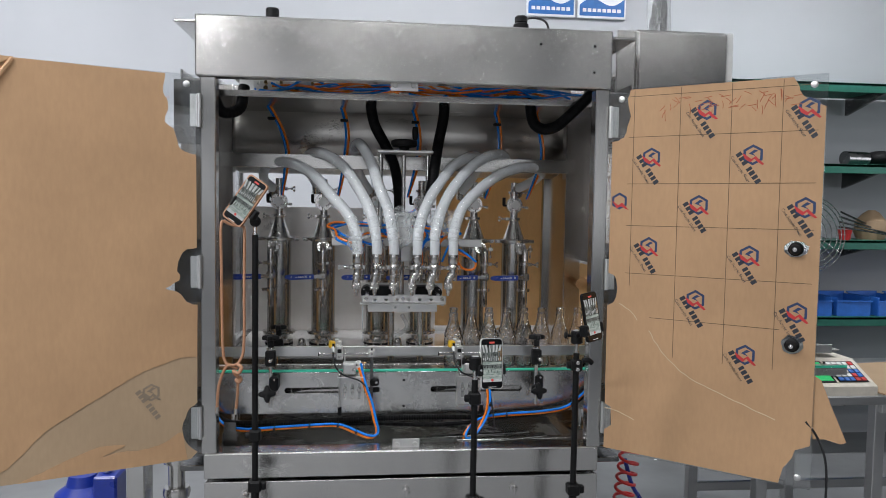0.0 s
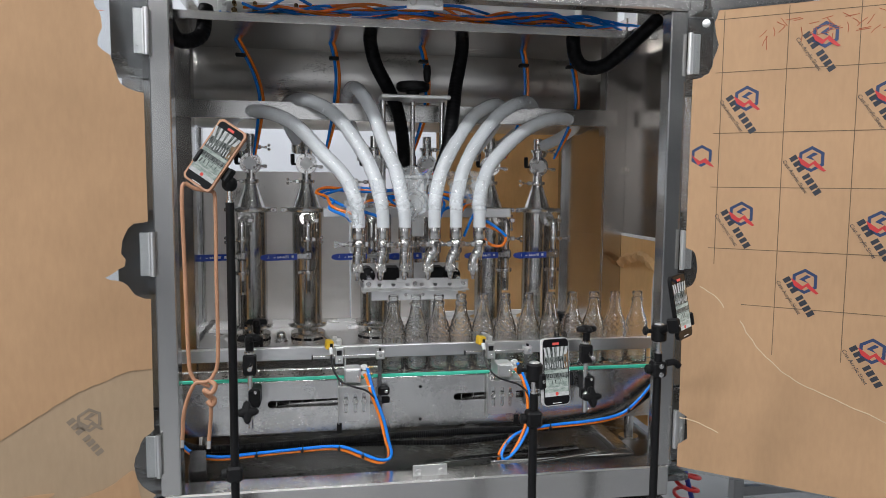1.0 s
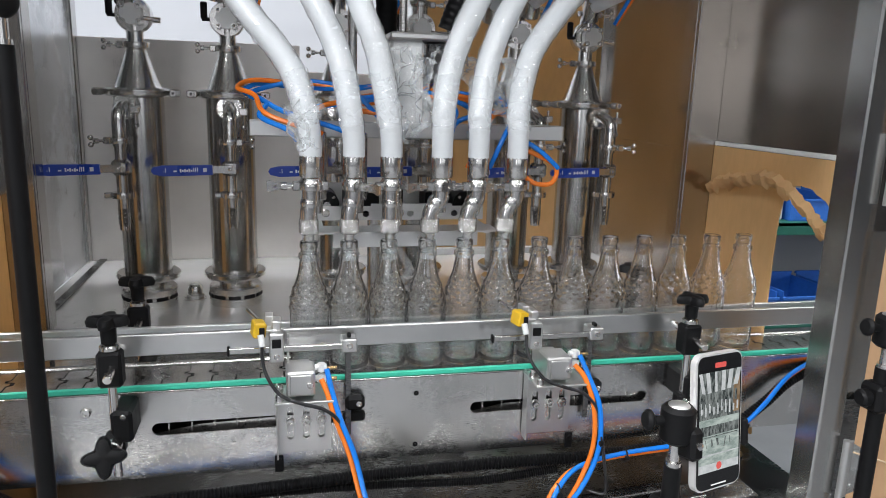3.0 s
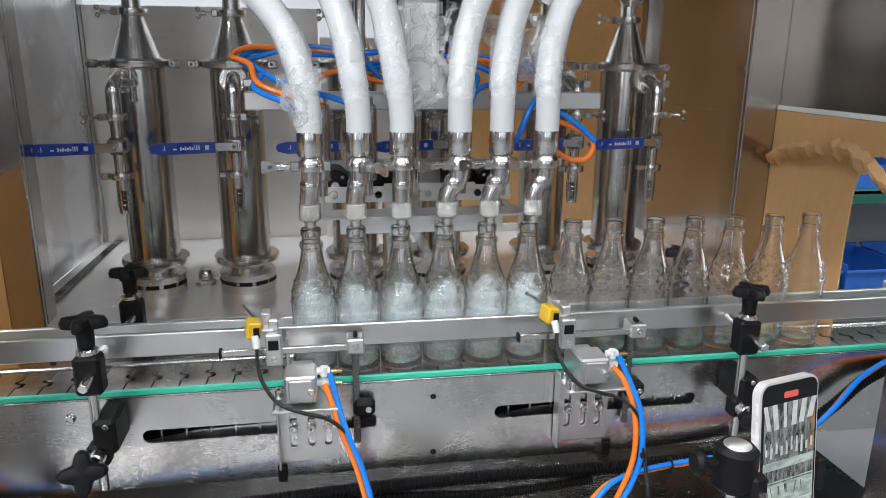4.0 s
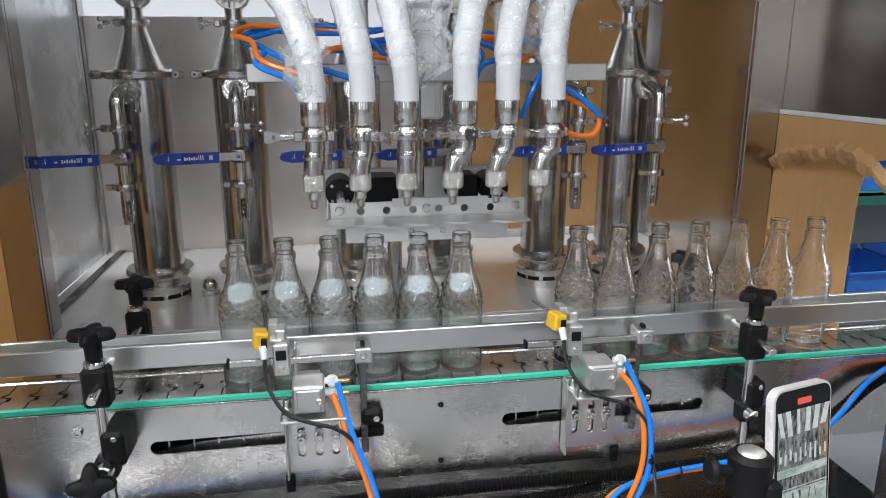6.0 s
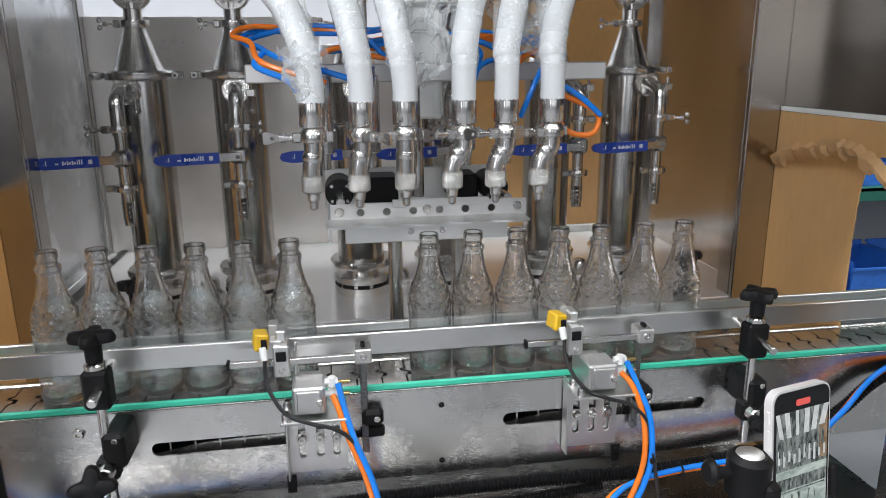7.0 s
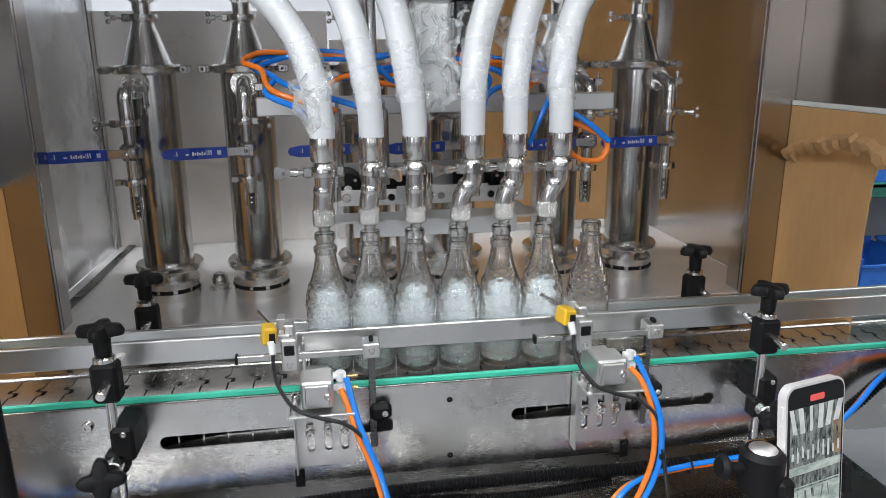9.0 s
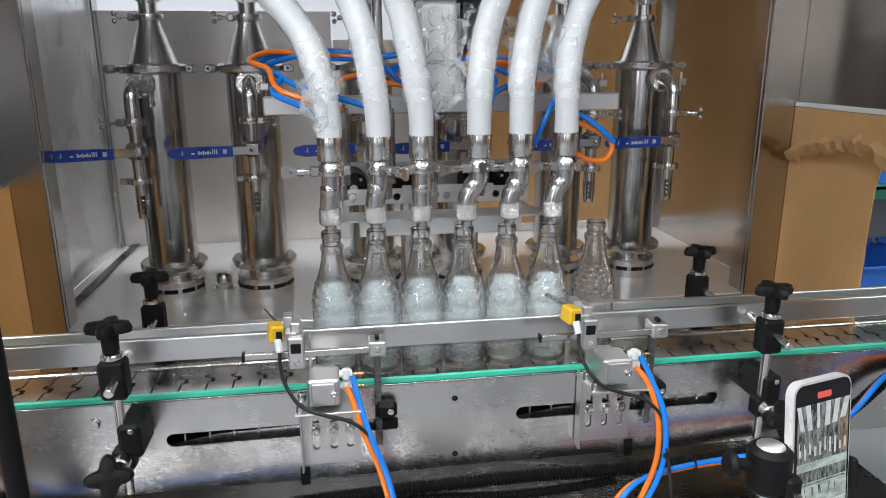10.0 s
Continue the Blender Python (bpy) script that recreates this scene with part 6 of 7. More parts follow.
def phone(at, label, frame_mat, seed, w=0.0715, h=0.147, rim=0.004):
    p = thing("smartphone", label, "smartphone", at, "phones filming on stands")
    part("case", Shape().outline([round_rect(w, h, 0.011)], 0.008, Matrix.Translation((0, -0.004, 0))), frame_mat, p)
    sc = part("glass", Shape().outline([round_rect(w - rim, h - rim, 0.009)], 0.0006, Matrix.Translation((0, -0.0048, 0))), PHONE_GLASS, p, "black glass front")
    def flat(x0, x1, z0, z1, lean=0.0):
        return [(x0 * w, z0 * h), (x1 * w, z0 * h), ((x1 + lean) * w, z1 * h), ((x0 + lean) * w, z1 * h)]

    def patch(name, loops, layer, mat):
        for q in loops:
            part(name, Shape().outline([q], 0.00008, Matrix.Translation((0, -0.0050 - 0.0001 * layer, 0))), mat, sc)
    rs = random.Random(seed)
    patch("display", [flat(-0.44, 0.44, -0.36, 0.37)], 0, SCREEN_BACK)
    patch("picture_panel", [flat(-0.44, 0.44, -0.36, -0.09), flat(-0.44, 0.44, -0.02, 0.03)], 1, SCREEN_STEEL)
    patch("picture_paper", [flat(0.3, 0.44, 0.05, 0.3)], 1, SCREEN_TAN)
    patch("picture_hose", [flat(-0.4 + 0.14 * k + rs.uniform(-0.02, 0.02), -0.33 + 0.14 * k + rs.uniform(-0.02, 0.02), 0.22 + rs.uniform(-0.02, 0.03), 0.37, 0.03 * (k - 2.5)) for k in range(6)]
          + [flat(-0.41 + 0.087 * k, -0.375 + 0.087 * k, 0.04 + rs.uniform(0, 0.04), 0.11 + rs.uniform(0, 0.05)) for k in range(10)]
          + [flat(-0.44, 0.44, -0.24, -0.23), flat(-0.44, 0.44, -0.36, -0.3)], 2, SCREEN_PALE)
    patch("picture_shade", [flat(-0.3 + 0.13 * k + rs.uniform(-0.03, 0.03), -0.27 + 0.13 * k, -0.2 + rs.uniform(0, 0.03), -0.12, rs.uniform(-0.03, 0.03)) for k in range(5)] + [flat(-0.42, 0.4, -0.105, -0.098)]
          + [flat(-0.40 + 0.09 * k, -0.36 + 0.09 * k + rs.uniform(-0.02, 0.02), 0.12 + rs.uniform(-0.03, 0.02), 0.19 + rs.uniform(-0.02, 0.04)) for k in range(9)], 3, SCREEN_BACK)
    part("record_mark", Shape().outline([round_rect(0.017, 0.0055, 0.0015)], 0.0003, Matrix.Translation((0, -0.0054, h * 0.415))), SCREEN_MARK, sc)
    part("shutter_mark", Shape().outline([disc_loop(0.0, -h * 0.325, 0.0042)], 0.0001, Matrix.Translation((0, -0.0054, 0))), SCREEN_MARK, sc)
    part("home_bar", Shape().outline([rect_loop(-0.012, 0.012, -h * 0.465, -h * 0.455)], 0.0002, Matrix.Translation((0, -0.0054, 0))), SCREEN_WHITE, sc)
    btn = Shape()
    for z in (0.03, 0.012, 0.046):
        btn.box(-w / 2 - 0.0008, -w / 2 + 0.001, -0.0015, 0.0015, z, z + 0.011, 0.0005)
    part("side_button", btn, frame_mat, p)
    return p


def stand(x, y, top, label, joints):
    s = thing("phone_stand", label, "tripod stand", None, "black phone stands")
    part("pole", Shape().cyl((x, y, 0.35), (x, y, top), 0.0095, seg=16), BLACK, s)
    part("lower_pole", Shape().cyl((x, y, 0.12), (x, y, 0.68), 0.0125, seg=16), BLACK, s)
    part("pole_clip", Shape().box(x - 0.02, x + 0.02, y - 0.018, y + 0.018, 0.655, 0.69, 0.005).box(x + 0.018, x + 0.034, y - 0.012, y + 0.008, 0.66, 0.685, 0.004), BLACK, s)
    part("tip", Shape().cyl((x, y, top), (x, y, top + 0.028), 0.006, seg=14).cyl((x, y, top + 0.0), (x, y, top + 0.005), 0.0085), PIPE, s)
    for k in joints:
        part("pole_clip", Shape().box(x - 0.017, x + 0.017, y - 0.017, y + 0.017, k - 0.018, k + 0.018, 0.005).cyl((x - 0.03, y, k), (x - 0.015, y, k), 0.011, c=0.003), BLACK, s)
    for a in (30, 150, 270):
        q = Vector((0.26 * math.cos(radians(a)), 0.26 * math.sin(radians(a)), 0))
        part("leg", Shape().cyl(Vector((x, y, 0.3)), Vector((x, y, 0.01)) + q, 0.008, seg=12), BLACK, s)
        part("foot", Shape().ball(Vector((x, y, 0.011)) + q, 0.011, 10, 6), RUBBER, s)
    return s


def holder(s, m, top, x, y):
    """A spring clamp that grips a phone's back at pose m, and the ball joint under it."""
    c = Shape().box(-0.044, 0.044, 0.0055, 0.014, -0.014, 0.014, 0.003, m)
    for k in (-1, 1):
        c.box(k * 0.0415 - 0.005, k * 0.0415 + 0.005, -0.009, 0.012, -0.016, 0.016, 0.003, m)
    part("phone_clamp", c, BLACK, s)
    a = m @ Vector((0, 0.014, 0))
    part("ball_joint", Shape().ball((x, y, top + 0.04), 0.017, 16, 10).tube([(x, y, top + 0.04), (Vector((x, y, top + 0.04)) + a) / 2, a], 0.009, 10, 4), BLACK, s)


def side_grip(s, m, x, y, top, low):
    """A ball joint with a bright cap beside a phone, and the jaws that grip the phone's edges."""
    part("ball_joint", Shape().cyl((x, y, top + 0.028), (x, y, top + 0.068), 0.018, c=0.004).cyl((x - 0.016, y, top + 0.052), (x - 0.032, y, top + 0.054), 0.005).cyl((x - 0.03, y, top + 0.054), (x - 0.038, y, top + 0.055), 0.011, c=0.003), BLACK, s)
    part("joint_cap", Shape().ball((x, y, top + 0.067), 0.012, 14, 8, 0.4), STEEL_DULL, s)
    jaw = Shape().box(-0.048, -0.030, -0.012, 0.016, low, low + 0.034, 0.004, m).box(-0.034, 0.044, 0.0055, 0.014, low + 0.006, low + 0.028, 0.003, m).box(0.036, 0.044, -0.009, 0.012, low + 0.002, low + 0.032, 0.003, m)
    jaw.cyl((x, y, top + 0.05), m @ Vector((-0.038, 0.01, low + 0.016)), 0.009, seg=12)
    part("phone_clamp", jaw, BLACK, s)
    part("clamp_screw", Shape().lathe([(0.0042, 0), (0.0042, -0.002), (1e-7, -0.003)], (-0.039, -0.012, low + 0.017), "y", 12).moved(m), PIPE, s)


mid_pose = pose(0.231, -0.484, 1.081, -8, 2, 17)
phone(mid_pose, "silver smartphone with lit screen held upright on a stand", PHONE_METAL, 0)
s = stand(0.182, -0.49, 1.036, "slim black telescopic stand holding a silver phone", (0.98,))
side_grip(s, mid_pose, 0.182, -0.49, 1.036, -0.035)

left_pose = pose(-0.497, -0.345, 1.546, -14, 31, -24)
phone(left_pose, "smartphone in a tan leather case leaning on a stand", CORD, 3, 0.074, 0.152, 0.009)
s = stand(-0.471, -0.33, 1.445, "slim black telescopic stand holding a tilted phone", (0.83,))
holder(s, left_pose @ Matrix.Translation((0.01, 0, -0.02)), 1.445, -0.471, -0.33)
lanyard = thing("phone_lanyard", "tan leather carrying cord hanging from the tilted phone", "lanyard")
part("cord", Shape().tube([(-0.562, -0.352, 1.487), (-0.566, -0.36, 1.46), (-0.562, -0.37, 1.30), (-0.556, -0.385, 1.12), (-0.548, -0.39, 1.072), (-0.53, -0.392, 1.06), (-0.513, -0.39, 1.05)], 0.0042, 10), CORD, lanyard)
part("cord", Shape().tube([(-0.508, -0.34, 1.470), (-0.500, -0.345, 1.45), (-0.498, -0.365, 1.30), (-0.495, -0.385, 1.12), (-0.505, -0.39, 1.075), (-0.52, -0.394, 1.062), (-0.545, -0.394, 1.056), (-0.566, -0.392, 1.0), (-0.572, -0.39, 0.935)], 0.0042, 10), CORD, lanyard)
part("cord", Shape().tube([(-0.56, -0.352, 1.487), (-0.54, -0.346, 1.475), (-0.508, -0.34, 1.470)], 0.0045, 10), CORD, lanyard)
knot = Shape()
knot.tube([(-0.515, -0.39, 1.065), (-0.50, -0.40, 1.055), (-0.508, -0.405, 1.04), (-0.522, -0.40, 1.045), (-0.518, -0.385, 1.03), (-0.504, -0.388, 1.02), (-0.508, -0.40, 1.012), (-0.517, -0.395, 1.02)], 0.0055, 10)
part("knot", knot, CORD, lanyard)
part("cord", Shape().tube([(-0.511, -0.393, 1.02), (-0.512, -0.392, 0.98), (-0.517, -0.39, 0.93)], 0.004, 10), CORD, lanyard)
part("cord_end", Shape().cyl((-0.572, -0.39, 0.936), (-0.573, -0.39, 0.918), 0.0048), PIPE, lanyard)
part("cord_end", Shape().cyl((-0.517, -0.39, 0.931), (-0.518, -0.39, 0.913), 0.0048), PIPE, lanyard)

right_pose = pose(0.538, -0.452, 1.214, -9, -4, 37)
phone(right_pose, "dark smartphone with lit screen turned towards the conveyor", BLACK, 6)
RX, RY = 0.506, -0.418
s = stand(RX, RY, 1.098, "slim black telescopic stand holding a dark phone", (1.06,))
side_grip(s, right_pose, RX, RY, 1.098, -0.054)
part("hook", Shape().tube([(RX + 0.016, RY - 0.01, 1.075), (RX + 0.034, RY - 0.014, 1.078), (RX + 0.046, RY - 0.014, 1.068)], 0.008, 10), BLACK, s)
for bz in (1.07, 1.05):
    part("clip_bolt", Shape().lathe([(0.006, 0), (0.006, -0.003), (1e-7, -0.004)], (RX, RY - 0.017, bz), "y", 12), PIPE, s)

# ---------------------------------------------------------------- bottles
GLASS_OUT = ((0.0285, 0.0), (0.0315, 0.003), (0.0325, 0.008), (0.0327, 0.045), (0.0327, 0.085), (0.0329, 0.104), (0.0325, 0.115), (0.0312, 0.125), (0.0288, 0.135), (0.0254, 0.145), (0.0223, 0.154), (0.0197, 0.163), (0.0177, 0.172), (0.0163, 0.181), (0.0154, 0.188), (0.0168, 0.1905), (0.0175, 0.195), (0.0168, 0.199), (0.0138, 0.2015), (0.0136, 0.2075), (0.0148, 0.2095), (0.0150, 0.216), (0.0142, 0.2195), (0.0122, 0.220))
GLASS_IN = ((0.0112, 0.2185), (0.0108, 0.20), (0.0122, 0.188), (0.0138, 0.176), (0.0164, 0.164), (0.0198, 0.152), (0.0236, 0.141), (0.0268, 0.131), (0.029, 0.121), (0.0302, 0.11), (0.0305, 0.098), (0.0303, 0.08), (0.0302, 0.014), (0.027, 0.0085), (0.012, 0.0075), (0.0000001, 0.009))


def emboss(a, h):
    """Rows of raised beads round the shoulder."""
    if not 0.104 < h < 0.146:
        return 0.0
    row = int((h - 0.104) / 0.0084)
    u = math.cos(10 * a + row * math.pi) * 0.5 + 0.5
    v = math.sin(math.pi * ((h - 0.104) / 0.0084 - row))
    return 0.0016 * (u * v) ** 1.5


def smooth_profile(p, steps=3):
    return [(max(q.x, 1e-7), q.z) for q in spline([(r, 0, h) for r, h in p], steps)]


outer = smooth_profile(GLASS_OUT, 6)
inner = smooth_profile(GLASS_IN)
n_out = len(outer)
bottle_shape = Shape()
seg = 112
prof = [(1e-7, 0.003), (0.02, 0.002)] + outer + inner
vs, fs = [], []
for i, (r, h) in enumerate(prof):
    for k in range(seg):
        a = 2 * math.pi * k / seg
        rr = r + (emboss(a, h) if i < n_out + 2 else 0.0)
        vs.append((rr * math.cos(a), rr * math.sin(a), h))
for i in range(len(prof) - 1):
    for k in range(seg):
        j = (k + 1) % seg
        fs.append((i * seg + k, i * seg + j, (i + 1) * seg + j, (i + 1) * seg + k))
bottle_shape.add(vs, fs)
bottle_mesh = bottle_shape.mesh("bottle", GLASS, 180)


def inside(h):
    pts = sorted(GLASS_IN, key=lambda q: q[1])
    for (r0, h0), (r1, h1) in zip(pts, pts[1:]):
        if h0 <= h <= h1:
            return r0 + (r1 - r0) * (h - h0) / max(1e-9, h1 - h0)
    return pts[-1][0]


BASE_IN, LAYER, LAYERS = 0.0105, 0.046, 3
layer_meshes = []
for k in range(LAYERS):
    z0 = BASE_IN + k * LAYER
    prof = [(inside(max(z0 + LAYER * s / 8, 0.015)) - 0.0009, LAYER * s / 8) for s in range(9)]
    layer_meshes.append(Shape().lathe(prof + [(prof[-1][0] * 0.9, LAYER + 0.0004), (1e-7, LAYER + 0.0004)], seg=40).mesh("water_layer", WATER, 50))

REST = [-0.174, -0.108, -0.042, 0.024, 0.090, 0.156, 0.227, 0.295, 0.363, 0.431, 0.499, 0.570, 0.637]
bottles, water = [], {}
for i, x in enumerate(REST):
    b = tagged(new("bottle", bottle_mesh), "clear glass bottle being filled with water on the conveyor" if i < 12 else "empty clear glass bottle waiting on the conveyor", "bottle", "row of glass bottles")
    b.visible_shadow = False
    b.matrix_basis = pose(x, LANE, BELT, 0, 0, (i * 47) % 360)
    bottles.append(b)
    if i < 12:
        water[i] = []
        for k in range(LAYERS):
            o = new("water_layer", layer_meshes[k])
            o.parent = b
            o.visible_shadow = False
            o.matrix_basis = Matrix.Translation((0, 0, BASE_IN))
            water[i].append(o)

# foam: small clumps of bubbles that shoot from a nozzle, spread and gather in the neck
rnd = random.Random(90)
ICO = bmesh.new()
bmesh.ops.create_icosphere(ICO, subdivisions=1, radius=1.0)
ico_v = [v.co.copy() for v in ICO.verts]
ICO.verts.index_update()
ico_f = [tuple(v.index for v in f.verts) for f in ICO.faces]
ICO.free()
CLUMP_H = 0.017
clump_meshes = []
for m in range(6):
    s = Shape()
    for k in range(130 if m < 3 else 26):
        r = rnd.uniform(0.0004, 0.0014) if m < 3 else rnd.uniform(0.0005, 0.0012)
        a, q = rnd.uniform(0, 2 * math.pi), (0.0112 - r) * math.sqrt(rnd.random())
        c = Vector((q * math.cos(a), q * math.sin(a), rnd.uniform(0, CLUMP_H)))
        s.add([c + v * r for v in ico_v], ico_f)
    clump_meshes.append(s.mesh("foam_clump", FOAM, 180))
CLUMPS = 42
foams = {}
for i in range(12):
    f = thing("foam", "white water foam swirling inside a glass bottle", "foam", None, "foam in the bottles")
    foams[i] = []
    for k in range(CLUMPS):
        o = new("foam_clump", clump_meshes[(i + k) % 3 + (3 if k < 14 else 0)])
        o.parent = f
        o.visible_shadow = False
        foams[i].append(o)

# ---------------------------------------------------------------- round the machine
# steel rack with green shelves, bins and tools
rack = thing("shelf_rack", "steel rack with dark green shelf boards along the wall", "shelf rack")
SHELF = (2.33, 1.835, 1.365, 0.885)
for z in SHELF:
    part("shelf_board", Shape().box(1.8, 4.6, 1.6, 2.08, z - 0.005, z + 0.012, 0.002).box(1.8, 4.6, 1.6, 1.606, z - 0.045, z + 0.012, 0.002), SHELF_GREEN, rack)
    for bx in (2.25, 3.1, 3.9):
        part("shelf_bracket", Shape().outline([[(1.62, z - 0.006), (2.08, z - 0.006), (2.08, z - 0.12)]], 0.02, Matrix.Translation((bx, 0, 0)) @ TURN_SIDE), DARK_STEEL, rack)
for px in (1.92, 4.58):
    part("upright", Shape().box(px - 0.02, px + 0.02, 2.04, 2.08, 0, 2.5, 0.003), SHELF_GREEN, rack)


def bin_box(x, y, z, w, turn=0, d=0.28, h=0.13):
    b = thing("storage_bin", "blue moulded plastic storage bin on a shelf", "storage bin", pose(x, y, z, 0, 0, turn), "blue storage bins")
    wall = Shape()
    t = 0.006
    wall.box(-w / 2, w / 2, -d / 2, -d / 2 + t, 0, h * 0.75, 0.002).box(-w / 2, w / 2, d / 2 - t, d / 2, 0, h, 0.002)
    for s in (-1, 1):
        wall.box(s * (w / 2 - t / 2) - t / 2, s * (w / 2 - t / 2) + t / 2, -d / 2 + t, d / 2 - t, 0, h * 0.9, 0.002)
    wall.box(-w / 2 + t, w / 2 - t, -d / 2 + t, d / 2 - t, 0, t, 0.001)
    part("bin_wall", wall, BIN_BLUE, b)
    part("rim", Shape().box(-w / 2 - 0.006, w / 2 + 0.006, -d / 2 - 0.006, -d / 2, h * 0.68, h * 0.76, 0.002), BIN_BLUE, b)
    part("rim", Shape().box(-w / 2 - 0.006, w / 2 + 0.006, d / 2, d / 2 + 0.006, h * 0.92, h, 0.002), BIN_BLUE, b)
    return b


for bx in (2.14, 2.4, 2.66, 2.92, 3.18, 3.44):
    bin_box(bx, 1.78, SHELF[3] + 0.012, 0.22, 4 if bx > 3 else -2)
for bx in (1.86, 2.16, 2.46, 2.76):
    bin_box(bx, 1.76, 0.42, 0.27, 0, 0.3, 0.17)
part("shelf_board", Shape().box(1.7, 4.6, 1.6, 2.08, 0.40, 0.42, 0.002), SHELF_GREEN, rack)
solid("control_box", Shape().box(-0.08, 0.08, -0.05, 0.05, 0, 0.2, 0.006), WHITE_PLASTIC, "small white vented control box on the shelf", "control box", at=pose(1.93, 1.72, SHELF[3] + 0.012))
roll = Shape().lathe([(0.035, 0), (0.045, 0), (0.045, 0.16), (0.035, 0.16)], axis="x", seg=24)
solid("steel_pipe", roll, DARK_STEEL, "short grey pipe piece on the shelf", "pipe", at=pose(2.86, 1.72, SHELF[1] + 0.057, 0, 0, 8))
solid("black_bag", Shape().ball((0, 0, 0.05), 0.09, 18, 10, 0.55), RUBBER, "black folded bag on the shelf", "bag", at=pose(3.12, 1.75, SHELF[1] + 0.012))
guard = thing("fan_guard", "round chrome wire fan guard leaning on the shelf", "fan guard", pose(2.56, 1.585, SHELF[2] + 0.0, -6, 0, 0))
for r in (0.06, 0.1, 0.14, 0.18, 0.21, 0.235):
    part("wire_ring", Shape().tube([(r * math.cos(a), -0.03 * (1 - r / 0.235), 0.05 + r * math.sin(a)) for a in [k * math.pi / 18 for k in range(37)]], 0.003, 6, 1, 0, False), PIPE, guard)
for k in range(24):
    a = k * math.pi / 12
    part("wire_spoke", Shape().cyl((0.05 * math.cos(a), -0.026, 0.05 + 0.05 * math.sin(a)), (0.235 * math.cos(a), 0, 0.05 + 0.235 * math.sin(a)), 0.002, seg=6), PIPE, guard)
for k in range(4):
    solid("steel_rod", Shape().cyl((-0.25, 0, 0), (0.3, 0, 0), 0.006, seg=10), DARK_STEEL, "thin dark steel rod lying across the shelf", "rod", "steel rods on the shelf", at=pose(3.05, 1.66 + 0.03 * k, SHELF[2] + 0.06 + 0.018 * k, 0, 8 + 3 * k, 6 * k))
solid("paper_bag", Shape().lathe([(0.08, 0), (0.1, 0.05), (0.09, 0.12), (0.05, 0.17), (0.02, 0.19)], seg=18, wave=lambda a, h: 0.012 * noise.noise((math.cos(a) * 2, math.sin(a) * 2, h * 20))), CARDBOARD, "crumpled brown paper bag on the shelf", "bag", at=pose(3.12, 1.8, SHELF[2] + 0.012))
solid("red_pot", Shape().lathe([(0.03, 0), (0.04, 0.06), (0.043, 0.065), (0.036, 0.065), (0.03, 0.01)], seg=20), RED_PLASTIC, "small red plastic pot on the shelf", "pot", at=pose(2.83, 1.64, SHELF[2] + 0.012))

# work table with a counting scale
table = thing("work_table", "stainless steel work table with square legs", "work table")
part("table_top", Shape().box(1.3, 2.9, -0.06, 0.62, 0.818, 0.852, 0.004), TABLE_STEEL, table)
for tx in (1.36, 1.83, 2.84):
    for ty in (0.0, 0.56):
        part("leg", Shape().box(tx - 0.022, tx + 0.022, ty - 0.022, ty + 0.022, 0, 0.818, 0.003), TABLE_STEEL, table)
part("cross_rail", Shape().box(1.36, 2.84, 0.55, 0.57, 0.25, 0.29, 0.002), TABLE_STEEL, table)
part("lock_clip", Shape().box(1.82, 1.88, -0.04, -0.02, 0.78, 0.815, 0.002), STEEL_DULL, table)
scale = thing("counting_scale", "beige counting scale with green displays and keypad", "scale", pose(1.62, 0.12, 0.852))
wedge = Matrix(((0, 1, 0, 0), (1, 0, 0, 0), (0, 0, 1, 0), (0, 0, 0, 1)))
part("body", Shape().outline([[(-0.17, 0.0), (0.17, 0.0), (0.17, 0.11), (-0.02, 0.11), (-0.17, 0.035)]], 0.34, Matrix.Translation((-0.17, 0, 0)) @ wedge), BEIGE, scale)
SLOPE = math.degrees(math.atan2(0.075, 0.15))
panel_at = Matrix.Translation((0, -0.095, 0.0745)) @ pose(0, 0, 0, SLOPE, 0, 0)
part("panel", Shape().box(-0.15, 0.02, -0.062, 0.062, -0.001, 0.002, 0.001, panel_at), BLACK, scale)
for ly in (-0.03, 0.03):
    part("display", Shape().box(-0.14, 0.01, ly - 0.024, ly + 0.024, 0.002, 0.004, 0.001, panel_at), LCD, scale, "green lit display")
part("keypad_back", Shape().box(0.03, 0.15, -0.062, 0.062, 0.0, 0.002, 0.001, panel_at), BLACK, scale)
for r in range(5):
    for c in range(5):
        mat = RED_PLASTIC if (r, c) in ((4, 4), (0, 4), (0, 3), (1, 3)) else (BIN_BLUE if c > 2 and r < 3 or r == 0 else WHITE_PLASTIC)
        part("key", Shape().box(0.035 + c * 0.0225, 0.053 + c * 0.0225, -0.056 + r * 0.023, -0.037 + r * 0.023, 0.002, 0.006, 0.002, panel_at), mat, scale)
part("pan", Shape().box(-0.17, 0.13, 0.0, 0.23, 0.135, 0.142, 0.003).box(-0.05, 0.05, 0.06, 0.16, 0.11, 0.135, 0.004), TABLE_STEEL, scale, "flat steel weighing pan")
solid("cardboard_sheet", Shape().box(-0.3, 0.3, -0.25, 0.25, 0, 0.006, 0.001).box(0.28, 0.3, -0.25, 0.25, 0.0, 0.12, 0.002), CARDBOARD, "flat brown cardboard sheet on the table", "cardboard", at=pose(2.08, 0.22, 0.852, 0, 0, 10))
solid("label_holder", Shape().box(-0.06, 0.06, 0, 0.01, 0, 0.04, 0.002), WHITE_PLASTIC, "small white label holder on the wall", "label holder", at=pose(2.42, 2.08, 0.80))
